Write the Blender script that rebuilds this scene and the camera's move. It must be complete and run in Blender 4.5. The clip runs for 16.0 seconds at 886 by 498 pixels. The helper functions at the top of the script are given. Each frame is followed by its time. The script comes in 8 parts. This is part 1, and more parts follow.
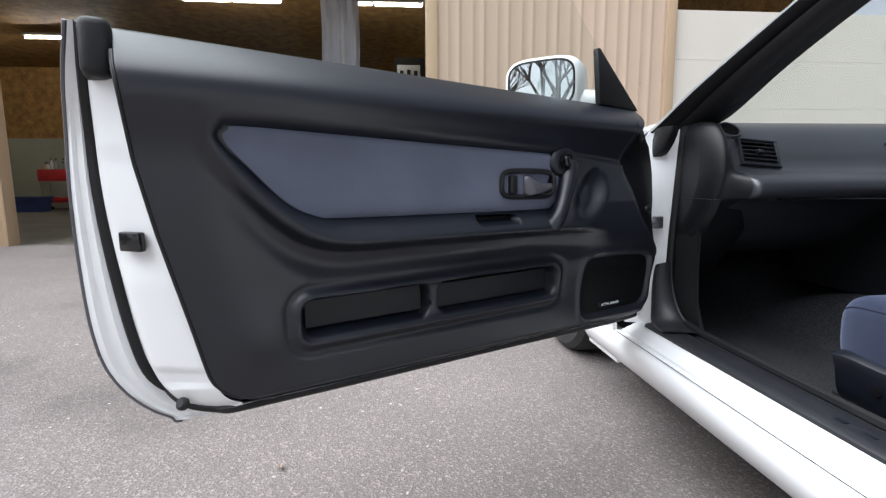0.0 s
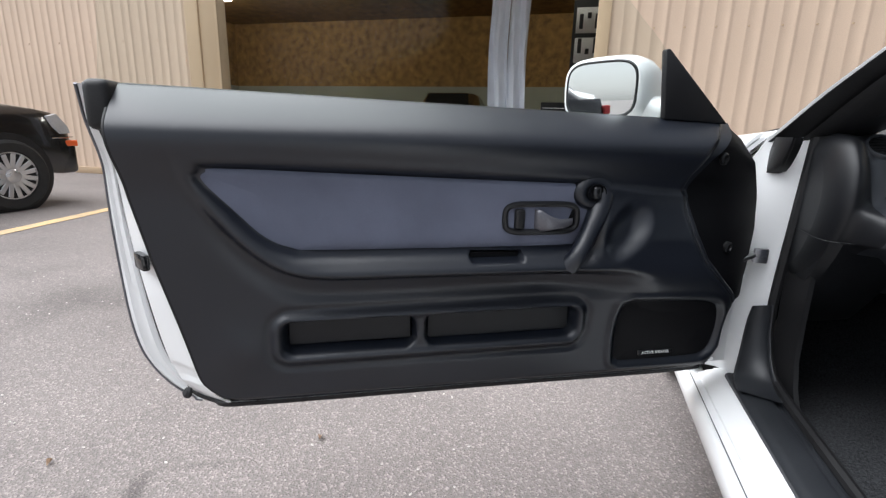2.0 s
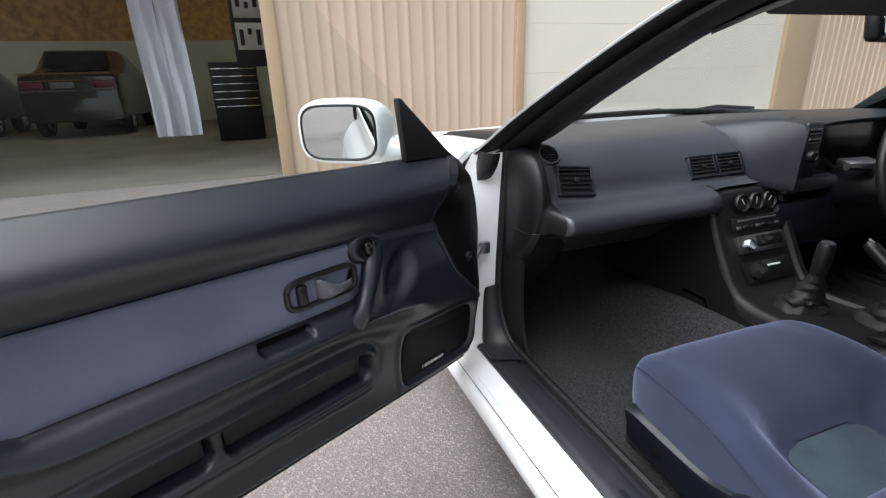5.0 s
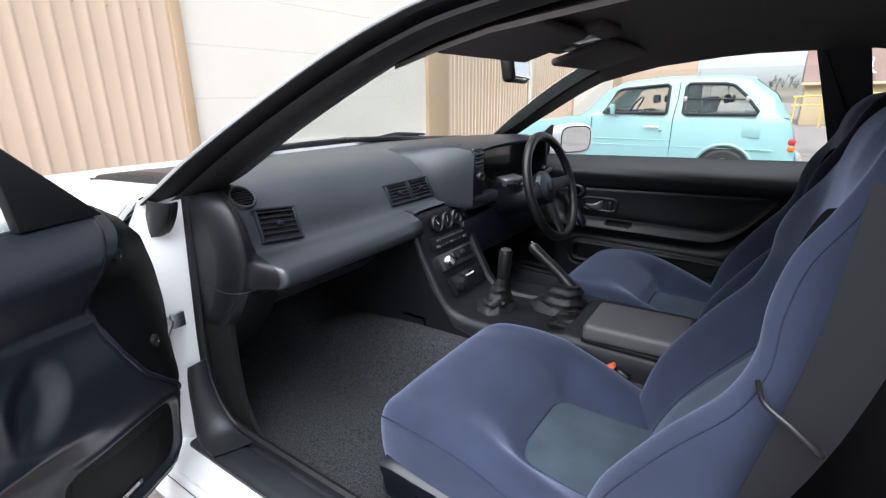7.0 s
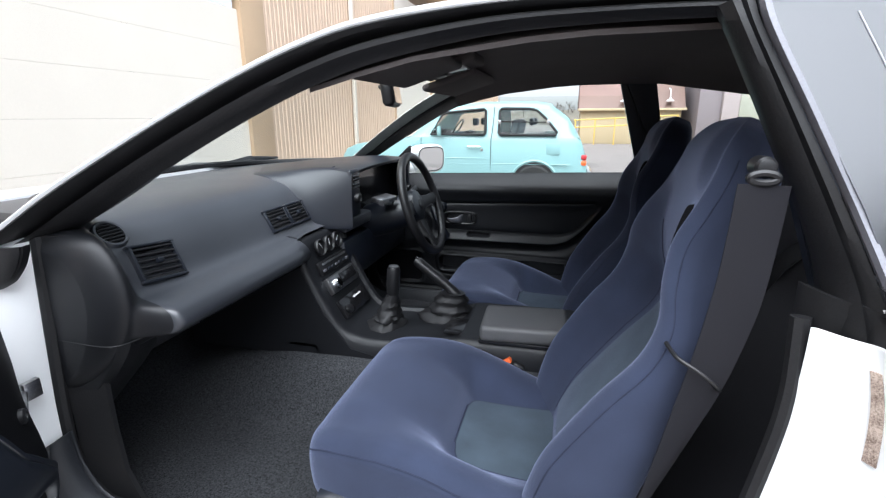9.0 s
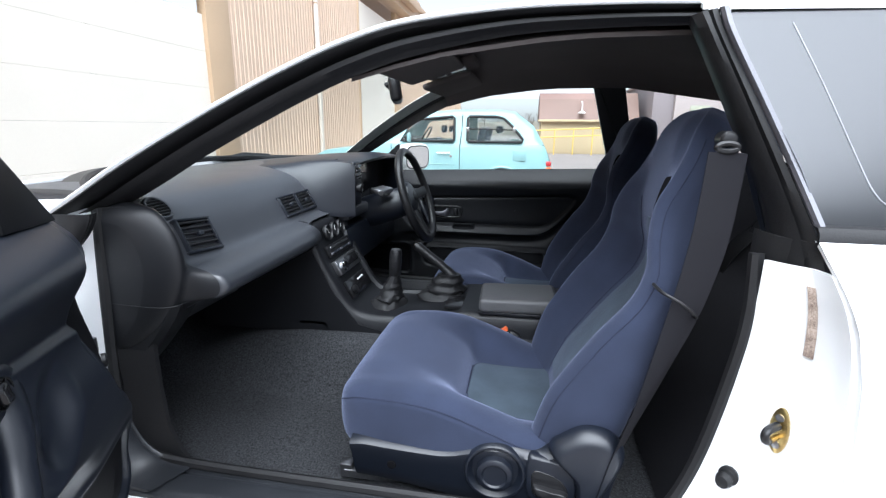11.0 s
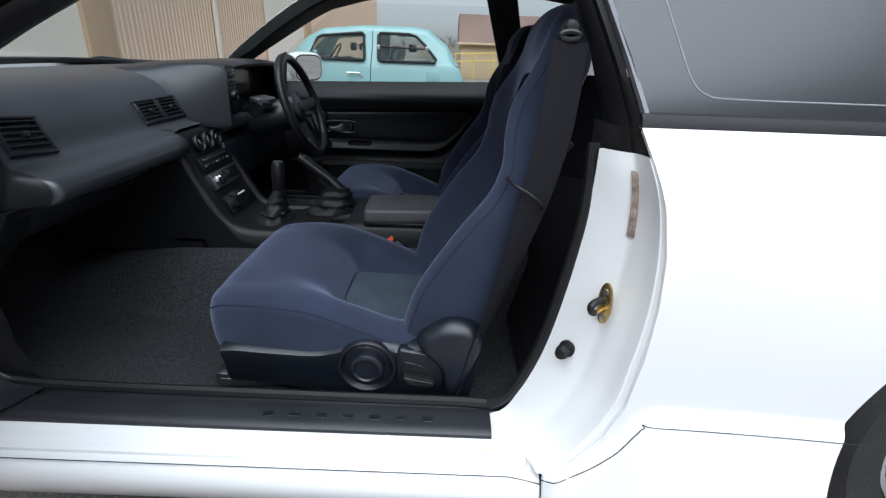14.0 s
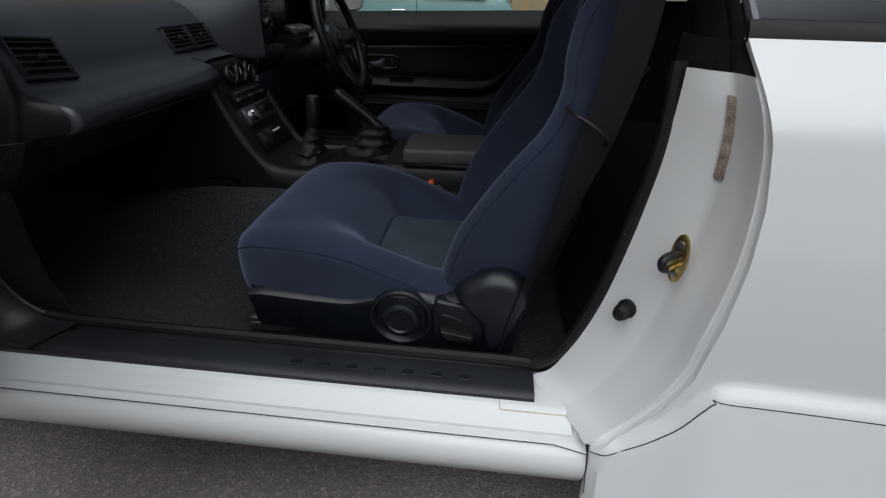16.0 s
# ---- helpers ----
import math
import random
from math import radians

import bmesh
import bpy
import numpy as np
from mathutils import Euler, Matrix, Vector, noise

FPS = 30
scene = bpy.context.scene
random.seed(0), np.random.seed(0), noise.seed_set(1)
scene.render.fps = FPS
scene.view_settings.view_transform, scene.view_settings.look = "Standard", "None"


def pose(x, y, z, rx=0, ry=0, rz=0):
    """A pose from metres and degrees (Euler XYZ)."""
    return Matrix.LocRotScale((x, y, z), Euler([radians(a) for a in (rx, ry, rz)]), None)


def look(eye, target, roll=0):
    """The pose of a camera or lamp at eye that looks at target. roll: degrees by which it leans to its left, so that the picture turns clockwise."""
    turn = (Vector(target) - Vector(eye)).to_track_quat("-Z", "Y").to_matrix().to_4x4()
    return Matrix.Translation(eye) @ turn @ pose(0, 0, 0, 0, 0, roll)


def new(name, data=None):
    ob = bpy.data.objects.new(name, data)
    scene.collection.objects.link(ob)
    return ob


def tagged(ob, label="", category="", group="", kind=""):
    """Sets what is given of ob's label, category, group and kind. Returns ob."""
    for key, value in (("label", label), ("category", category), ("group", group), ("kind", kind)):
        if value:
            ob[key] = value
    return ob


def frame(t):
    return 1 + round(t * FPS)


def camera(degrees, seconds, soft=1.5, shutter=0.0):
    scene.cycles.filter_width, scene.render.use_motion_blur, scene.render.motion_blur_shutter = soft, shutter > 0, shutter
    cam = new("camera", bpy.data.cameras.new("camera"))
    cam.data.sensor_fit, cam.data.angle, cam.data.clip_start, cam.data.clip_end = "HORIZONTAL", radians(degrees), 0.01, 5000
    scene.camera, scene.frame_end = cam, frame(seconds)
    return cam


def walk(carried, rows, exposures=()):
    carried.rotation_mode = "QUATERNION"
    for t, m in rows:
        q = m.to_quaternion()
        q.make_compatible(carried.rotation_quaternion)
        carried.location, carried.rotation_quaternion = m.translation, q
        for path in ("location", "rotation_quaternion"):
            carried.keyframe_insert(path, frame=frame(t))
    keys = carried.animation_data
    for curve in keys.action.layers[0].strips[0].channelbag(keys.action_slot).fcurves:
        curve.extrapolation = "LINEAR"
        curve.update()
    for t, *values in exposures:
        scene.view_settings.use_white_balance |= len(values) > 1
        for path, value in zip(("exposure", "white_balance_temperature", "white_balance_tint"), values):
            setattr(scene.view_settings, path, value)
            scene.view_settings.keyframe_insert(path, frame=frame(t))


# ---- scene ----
cam = camera(84.9, 16.0, 1.3)
PATH = [
    (0, (1.246, -0.659, 0.692), (-0.728, -0.473, 0.426), -0.40),
    (0.5, (1.206, -0.568, 0.709), (-0.773, -0.456, 0.439), 0.81),
    (1, (1.091, -0.464, 0.701), (-0.877, -0.609, 0.376), 0.81),
    (1.5, (1.091, -0.393, 0.760), (-0.819, -0.820, 0.351), 1.24),
    (2, (1.156, -0.333, 0.847), (-0.717, -0.840, 0.362), 1.49),
    (2.5, (1.216, -0.311, 0.922), (-0.622, -0.860, 0.353), 1.64),
    (3, (1.253, -0.295, 0.958), (-0.563, -0.796, 0.285), 1.34),
    (3.5, (1.260, -0.307, 0.995), (-0.580, -0.775, 0.368), 1.12),
    (4, (1.242, -0.364, 1.010), (-0.636, -0.549, 0.348), 0.69),
    (4.5, (1.197, -0.456, 1.024), (-0.684, -0.255, 0.374), -0.68),
    (5, (1.079, -0.454, 1.037), (-0.693, 0.185, 0.365), -1.75),
    (5.2, (1.039, -0.440, 1.047), (-0.657, 0.368, 0.360), -2.61),
    (7.3, (0.951, -0.376, 1.049), (-0.115, 1.207, 0.450), -0.29),
    (7.5, (0.952, -0.377, 1.050), (-0.119, 1.200, 0.445), -0.41),
    (8, (0.956, -0.374, 1.048), (-0.096, 1.214, 0.440), -0.37),
    (8.5, (0.916, -0.395, 1.046), (0.154, 1.362, 0.470), 0.83),
    (8.7, (0.867, -0.427, 1.052), (0.297, 1.407, 0.495), -0.32),
    (10.8, (0.743, -0.650, 1.014), (0.426, 1.274, 0.573), 0.12),
    (11, (0.744, -0.656, 1.007), (0.415, 1.255, 0.519), 0.49),
    (11.5, (0.741, -0.671, 0.993), (0.392, 1.221, 0.449), 0.85),
    (12, (0.748, -0.683, 0.990), (0.407, 1.201, 0.414), 0.16),
    (12.5, (0.757, -0.696, 0.994), (0.437, 1.196, 0.429), -0.05),
    (13, (0.772, -0.701, 0.998), (0.522, 1.207, 0.453), 0.49),
    (13.5, (0.802, -0.704, 0.977), (0.665, 1.188, 0.344), 1.67),
    (14, (0.862, -0.658, 0.950), (0.857, 1.195, 0.196), 2.06),
    (14.5, (0.911, -0.569, 0.917), (0.948, 1.252, 0.091), 2.78),
    (15, (0.921, -0.546, 0.895), (0.958, 1.239, -0.006), 2.67),
    (15.5, (0.907, -0.559, 0.892), (0.911, 1.201, -0.058), 2.46),
    (16, (0.861, -0.567, 0.898), (0.691, 1.186, -0.048), 1.42),
]
EXPOSURE = [(0.0, 1.12, 6050, 10), (1.0, 0.98, 6040, 9), (2.0, 1.18, 6160, 10), (4.0, 1.16, 6140, 10), (5.2, 1.16, 6140, 10), (7.3, 1.66, 6000, 11), (8.7, 1.66, 5950, 10), (10.8, 1.7, 5800, 9), (13.0, 1.52, 5800, 8), (13.5, 1.05, 5850, 8), (14.0, 0.6, 5850, 8), (14.5, 0.14, 5850, 8), (15.0, -0.22, 5880, 8), (15.5, -0.36, 5950, 8), (16.0, -0.54, 6120, 8)]
walk(cam, [(t, look(eye, target, roll)) for t, eye, target, roll in PATH], EXPOSURE)

# ---- light ----
world = bpy.data.worlds.new("overcast_sky")
scene.world = world
world.use_nodes = True
wn, wl = world.node_tree.nodes, world.node_tree.links
sky = wn.new("ShaderNodeTexSky")
sky.sky_type, sky.sun_disc = "NISHITA", False
sky.sun_elevation, sky.sun_rotation = radians(61), radians(170)
sky.dust_density, sky.air_density, sky.ozone_density = 1.5, 1.0, 1.5
soft_sky = wn.new("ShaderNodeHueSaturation")
soft_sky.inputs["Saturation"].default_value = 0.2
wl.new(sky.outputs[0], soft_sky.inputs["Color"])
wl.new(soft_sky.outputs[0], wn["Background"].inputs["Color"])
wn["Background"].inputs["Strength"].default_value = 0.072
sun = new("sun", bpy.data.lights.new("sun", "SUN"))
sun.data.energy, sun.data.angle, sun.data.color = 3.2, radians(80), (1.0, 0.99, 0.975)
sun.matrix_basis = look((0.4, -4.4, 8), (0, 0, 0))

# ---- materials ----
def mat(name, color, rough=0.5, metal=0.0, vary=0.12, big=3.0, fine=120.0, bump=0.1, spec=0.5, tint=None, coat=0.0, per=0.0, depth=0.002, rv=0.08, gain=1.4):
    """Principled material with grain and stains at two scales, in metres."""
    m = bpy.data.materials.new(name)
    m.use_nodes = True
    n, l = m.node_tree.nodes, m.node_tree.links
    b = n["Principled BSDF"]
    co = n.new("ShaderNodeTexCoord")
    broad, grain = n.new("ShaderNodeTexNoise"), n.new("ShaderNodeTexNoise")
    broad.inputs["Scale"].default_value, broad.inputs["Detail"].default_value = big, 5.0
    grain.inputs["Scale"].default_value, grain.inputs["Detail"].default_value = fine, 3.0
    for t in (broad, grain):
        l.new(co.outputs["Object"], t.inputs["Vector"])
    both = n.new("ShaderNodeMath")
    both.operation = "ADD"
    l.new(broad.outputs["Fac"], both.inputs[0])
    l.new(grain.outputs["Fac"], both.inputs[1])
    half = n.new("ShaderNodeMath")
    half.operation = "MULTIPLY_ADD"
    half.inputs[1].default_value, half.inputs[2].default_value = gain, 0.5 - gain
    half.use_clamp = True
    l.new(both.outputs[0], half.inputs[0])
    mix = n.new("ShaderNodeMix")
    mix.data_type = "RGBA"
    other = tint or tuple(c * (1 - 2 * vary) for c in color)
    mix.inputs[6].default_value, mix.inputs[7].default_value = (*other, 1), (*[min(1, c * (1 + vary)) for c in color], 1)
    l.new(half.outputs[0], mix.inputs[0])
    out = mix.outputs[2]
    if per:
        info, hsv = n.new("ShaderNodeObjectInfo"), n.new("ShaderNodeHueSaturation")
        rng = n.new("ShaderNodeMapRange")
        rng.inputs[3].default_value, rng.inputs[4].default_value = 1 - per, 1 + per
        l.new(info.outputs["Random"], rng.inputs[0])
        l.new(rng.outputs[0], hsv.inputs["Value"])
        l.new(out, hsv.inputs["Color"])
        out = hsv.outputs[0]
    l.new(out, b.inputs["Base Color"])
    rr = n.new("ShaderNodeMapRange")
    rr.inputs[3].default_value, rr.inputs[4].default_value = max(0.0, rough - rv), min(1, rough + rv)
    l.new(broad.outputs["Fac"], rr.inputs[0])
    l.new(rr.outputs[0], b.inputs["Roughness"])
    b.inputs["Metallic"].default_value, b.inputs["Specular IOR Level"].default_value = metal, spec
    b.inputs["Coat Weight"].default_value = coat
    b.inputs["Coat Roughness"].default_value = 0.05
    if bump:
        bp = n.new("ShaderNodeBump")
        bp.inputs["Strength"].default_value, bp.inputs["Distance"].default_value = bump, depth
        l.new(grain.outputs["Fac"], bp.inputs["Height"])
        l.new(bp.outputs[0], b.inputs["Normal"])
    return m


def glass_mat(name, color, through_color, gloss=0.06, sheen=0.025, edge=0.95):
    """Thin glass: clear, tinted, with a Fresnel sheen."""
    m = bpy.data.materials.new(name)
    m.use_nodes = True
    n, l = m.node_tree.nodes, m.node_tree.links
    n.remove(n["Principled BSDF"])
    tr, gl, mx, lw = n.new("ShaderNodeBsdfTransparent"), n.new("ShaderNodeBsdfGlossy"), n.new("ShaderNodeMixShader"), n.new("ShaderNodeLayerWeight")
    tr.inputs[0].default_value, gl.inputs[0].default_value = (*through_color, 1), (*color, 1)
    gl.inputs["Roughness"].default_value, lw.inputs[0].default_value = gloss, 0.5
    pw, ad = n.new("ShaderNodeMath"), n.new("ShaderNodeMath")
    pw.operation, ad.operation = "POWER", "MULTIPLY_ADD"
    pw.inputs[1].default_value, ad.inputs[1].default_value, ad.inputs[2].default_value = 5.0, edge, sheen
    l.new(lw.outputs["Facing"], pw.inputs[0])
    l.new(pw.outputs[0], ad.inputs[0])
    l.new(ad.outputs[0], mx.inputs[0])
    l.new(tr.outputs[0], mx.inputs[1])
    l.new(gl.outputs[0], mx.inputs[2])
    l.new(mx.outputs[0], n["Material Output"].inputs[0])
    return m


def glow(name, color, strength):
    m = bpy.data.materials.new(name)
    m.use_nodes = True
    b = m.node_tree.nodes["Principled BSDF"]
    b.inputs["Base Color"].default_value = (*color, 1)
    b.inputs["Emission Color"].default_value, b.inputs["Emission Strength"].default_value = (*color, 1), strength
    return m


def asphalt_mat():
    m = mat("asphalt", (0.222, 0.197, 0.187), 0.85, 0, 0.12, 1.1, 260, 0.6, 0.35, depth=0.004)
    n, l = m.node_tree.nodes, m.node_tree.links
    b = n["Principled BSDF"]
    co = next(k for k in n if k.type == "TEX_COORD")
    src = b.inputs["Base Color"].links[0].from_socket
    vor = n.new("ShaderNodeTexVoronoi")
    vor.inputs["Scale"].default_value = 190
    l.new(co.outputs["Object"], vor.inputs["Vector"])
    sep = n.new("ShaderNodeSeparateColor")
    l.new(vor.outputs["Color"], sep.inputs[0])
    ramp = n.new("ShaderNodeValToRGB")
    ramp.color_ramp.elements[0].position, ramp.color_ramp.elements[0].color = 0.0, (0.74, 0.74, 0.74, 1)
    ramp.color_ramp.elements[1].position, ramp.color_ramp.elements[1].color = 1.0, (1.55, 1.52, 1.5, 1)
    e = ramp.color_ramp.elements.new(0.78)
    e.color = (1.02, 1.02, 1.02, 1)
    l.new(sep.outputs[0], ramp.inputs[0])
    mul = n.new("ShaderNodeMix")
    mul.data_type, mul.blend_type = "RGBA", "MULTIPLY"
    mul.inputs[0].default_value = 1.0
    l.new(src, mul.inputs[6])
    l.new(ramp.outputs[0], mul.inputs[7])
    # large worn and oily patches
    st = n.new("ShaderNodeTexNoise")
    st.inputs["Scale"].default_value, st.inputs["Detail"].default_value = 0.9, 6
    l.new(co.outputs["Object"], st.inputs["Vector"])
    sr = n.new("ShaderNodeMapRange")
    sr.inputs[1].default_value, sr.inputs[2].default_value, sr.inputs[3].default_value, sr.inputs[4].default_value = 0.28, 0.42, 0.62, 1.0
    l.new(st.outputs["Fac"], sr.inputs[0])
    m2 = n.new("ShaderNodeMix")
    m2.data_type, m2.blend_type = "RGBA", "MULTIPLY"
    m2.inputs[0].default_value = 1.0
    l.new(mul.outputs[2], m2.inputs[6])
    l.new(sr.outputs[0], m2.inputs[7])
    out = m2.outputs[2]
    # soft dark scuffs where tyres and shoes have rubbed
    for x, y, turn, long, wide, dark in ((0.50, -1.36, 27, 0.085, 0.030, 0.70), (0.41, -1.27, 26, 0.095, 0.034, 0.62), (0.29, -1.18, -62, 0.15, 0.022, 0.86), (0.47, -1.22, 60, 0.10, 0.05, 0.90), (-0.4, -2.6, 20, 0.5, 0.18, 0.86), (1.1, -2.2, 80, 0.4, 0.10, 0.88)):
        mp, gr, ra, mu = n.new("ShaderNodeMapping"), n.new("ShaderNodeTexGradient"), n.new("ShaderNodeMapRange"), n.new("ShaderNodeMix")
        mp.vector_type = "TEXTURE"
        mp.inputs["Location"].default_value, mp.inputs["Rotation"].default_value, mp.inputs["Scale"].default_value = (x, y, 0), (0, 0, radians(turn)), (long, wide, 1)
        gr.gradient_type = "SPHERICAL"
        l.new(co.outputs["Object"], mp.inputs["Vector"])
        l.new(mp.outputs[0], gr.inputs[0])
        ra.inputs[1].default_value, ra.inputs[2].default_value, ra.inputs[3].default_value, ra.inputs[4].default_value = 0.0, 0.7, 1.0, dark
        l.new(gr.outputs["Fac"], ra.inputs[0])
        mu.data_type, mu.blend_type = "RGBA", "MULTIPLY"
        mu.inputs[0].default_value = 1.0
        l.new(out, mu.inputs[6])
        l.new(ra.outputs[0], mu.inputs[7])
        out = mu.outputs[2]
    l.new(out, b.inputs["Base Color"])
    bp = next(k for k in n if k.type == "BUMP")
    l.new(vor.outputs["Distance"], bp.inputs["Height"])
    return m


ASPHALT = asphalt_mat()
WHITE = mat("white_car_paint", (0.80, 0.81, 0.81), 0.3, 0, 0.004, 2, 400, 0.0, 0.5, coat=0.5, rv=0.01)
BLACKPLASTIC = mat("black_grained_vinyl", (0.0050, 0.0072, 0.0128), 0.39, 0, 0.15, 5, 1100, 0.15, 0.64, depth=0.0005)
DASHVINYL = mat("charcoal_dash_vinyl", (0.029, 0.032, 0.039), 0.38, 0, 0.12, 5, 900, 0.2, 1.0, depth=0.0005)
# console's satin black; dash end and far door use it as painted shade
SHADEVINYL = mat("black_satin_shade_vinyl", (0.007, 0.0076, 0.0095), 0.48, 0, 0.15, 5, 900, 0.15, 0.4, depth=0.0005)
SILLPLASTIC = mat("charcoal_ribbed_plastic", (0.020, 0.022, 0.026), 0.42, 0, 0.2, 9, 600, 0.1, 0.5, depth=0.0005)
DARKPLASTIC = mat("dark_smooth_plastic", (0.009, 0.009, 0.010), 0.40, 0, 0.1, 6, 500, 0.05, 0.45)
RUBBER = mat("black_rubber_seal", (0.009, 0.009, 0.010), 0.55, 0, 0.2, 8, 300, 0.2, 0.4)
GLOSSBLACK = mat("gloss_black_plastic", (0.01, 0.01, 0.011), 0.15, 0, 0.1, 8, 300, 0.0)
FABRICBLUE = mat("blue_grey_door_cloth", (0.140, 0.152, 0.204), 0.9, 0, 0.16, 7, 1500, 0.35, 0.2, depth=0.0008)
SEATBLUE = mat("navy_seat_cloth", (0.0255, 0.0325, 0.0585), 0.92, 0, 0.18, 9, 1300, 0.4, 0.2, depth=0.0008)
SEATGREY = mat("slate_grey_seat_insert", (0.050, 0.068, 0.086), 0.95, 0, 0.2, 14, 1100, 0.4, 0.2, depth=0.0008)
BELTGREY = mat("grey_belt_webbing", (0.0090, 0.0088, 0.0120), 0.8, 0, 0.12, 20, 1500, 0.4, 0.3, depth=0.0008)
CARPET = mat("charcoal_carpet", (0.064, 0.066, 0.071), 1.0, 0, 0.2, 190, 420, 1.0, 0.1, tint=(0.012, 0.0125, 0.0135), depth=0.004, gain=1.7)
HEADLINE = mat("grey_headliner_cloth", (0.105, 0.094, 0.092), 0.95, 0, 0.1, 4, 700, 0.3, 0.1)
CHROME = mat("chrome", (0.75, 0.75, 0.76), 0.12, 1.0, 0.05, 10, 100, 0.0)
STEEL = mat("grey_metal", (0.42, 0.42, 0.43), 0.35, 1.0, 0.15, 12, 200, 0.1)
BRASS = mat("yellow_zinc_plate", (0.62, 0.47, 0.20), 0.3, 1.0, 0.2, 60, 300, 0.1)
GREYLEVER = mat("satin_grey_plastic", (0.13, 0.13, 0.145), 0.3, 0.4, 0.1, 10, 300, 0.0)
MIRROR = mat("mirror_glass", (0.85, 0.86, 0.87), 0.004, 1.0, 0.01, 2, 50, 0.0, rv=0.0)
GLASS = glass_mat("clear_car_glass", (0.95, 0.97, 0.97), (0.94, 0.96, 0.95), 0.0, 0.003, 0.35)
TINT = glass_mat("tinted_quarter_glass", (0.95, 0.97, 1.0), (0.10, 0.105, 0.12), 0.28, 0.07)
TAN = mat("tan_steel_siding", (0.62, 0.47, 0.35), 0.5, 0, 0.05, 0.8, 90, 0.05, 0.4)
TRIMTAN = mat("darker_tan_trim", (0.54, 0.39, 0.25), 0.5, 0, 0.05, 1.2, 90, 0.05, 0.4)
CREAM = mat("cream_garage_door_paint", (0.78, 0.73, 0.64), 0.5, 0, 0.03, 0.7, 120, 0.06, 0.4)
OSB = mat("strand_board", (0.30, 0.165, 0.05), 0.75, 0, 0.4, 5, 38, 0.2, 0.3, tint=(0.10, 0.052, 0.016))
CONCRETE = mat("worn_concrete", (0.17, 0.155, 0.13), 0.75, 0, 0.25, 1.3, 60, 0.2, 0.4)
WHITEWALL = mat("off_white_panel", (0.30, 0.30, 0.24), 0.7, 0, 0.08, 1.0, 60, 0.05)
YELLOW = mat("worn_yellow_line", (0.70, 0.47, 0.21), 0.8, 0, 0.2, 6, 90, 0.5, tint=(0.42, 0.33, 0.24))
TEAL = mat("pale_turquoise_paint", (0.225, 0.385, 0.39), 0.35, 0, 0.03, 1.5, 200, 0.0, coat=0.4)
BLACKPAINT = mat("black_car_paint", (0.012, 0.012, 0.013), 0.2, 0, 0.1, 2, 200, 0.0, coat=0.7)
TYRE = mat("tyre_rubber", (0.022, 0.022, 0.022), 0.8, 0, 0.3, 20, 200, 0.3)
SILVER = mat("silver_wheel_paint", (0.55, 0.55, 0.56), 0.3, 0.6, 0.05, 9, 200, 0.0)
RED = mat("red_tool_paint", (0.40, 0.02, 0.025), 0.4, 0, 0.2, 6, 100, 0.05)
ORANGE = mat("orange_plastic", (0.75, 0.13, 0.03), 0.35, 0, 0.05, 9, 100, 0.0)
CLEARPLASTIC = mat("lamp_plastic", (0.5, 0.5, 0.5), 0.1, 0, 0.1, 9, 100, 0.0)
BLUETUB = mat("blue_plastic_tub", (0.03, 0.05, 0.18), 0.5, 0, 0.1, 6, 100, 0.0)
PAPER = mat("aged_printed_sticker", (0.36, 0.29, 0.24), 0.7, 0, 0.4, 60, 520, 0.05, tint=(0.13, 0.09, 0.07), gain=2.2)
for cloth, amount in ((FABRICBLUE, 0.35), (SEATBLUE, 0.4), (SEATGREY, 0.2)):
    cloth.node_tree.nodes["Principled BSDF"].inputs["Sheen Weight"].default_value = amount
    cloth.node_tree.nodes["Principled BSDF"].inputs["Sheen Roughness"].default_value = 0.45
    cloth.node_tree.nodes["Principled BSDF"].inputs["Sheen Tint"].default_value = (0.55, 0.62, 0.9, 1)
INK = mat("printed_white", (0.7, 0.7, 0.7), 0.6, 0, 0.05, 9, 100, 0.0)

# ---- mesh helpers ----
def spline(pts, n, closed=False):
    """Smooth curve through points (Catmull-Rom), n samples."""
    P = [Vector(p) for p in pts]
    m = len(P)
    spans = m if closed else m - 1
    out = []
    for i in range(n):
        f = i * spans / (n if closed else n - 1)
        k = min(int(f), spans - 1)
        t = f - k
        if closed:
            a, b, c, d = (P[(k + j) % m] for j in (-1, 0, 1, 2))
        else:
            b, c = P[k], P[k + 1]
            a = P[k - 1] if k else b * 2 - c
            d = P[k + 2] if k + 2 < m else c * 2 - b
        out.append(0.5 * ((2 * b) + (c - a) * t + (2 * a - 5 * b + 4 * c - d) * t * t + (3 * b - a - 3 * c + d) * t ** 3))
    return out


def lerp1(x, xs, ys):
    return float(np.interp(x, xs, ys))


def step(a, b, x):
    t = min(1.0, max(0.0, (x - a) / (b - a)))
    return t * t * (3 - 2 * t)


def loft(bm, rows, closed=False, caps=False):
    """Skin over rows of points; closed: each row is a ring."""
    grid = [[bm.verts.new(p) for p in r] for r in rows]
    for a, b in zip(grid, grid[1:]):
        n = len(a)
        for i in range(n if closed else n - 1):
            j = (i + 1) % n
            bm.faces.new((a[i], a[j], b[j], b[i]))
    if caps and closed:
        bm.faces.new(list(reversed(grid[0])))
        bm.faces.new(grid[-1])
    return bm


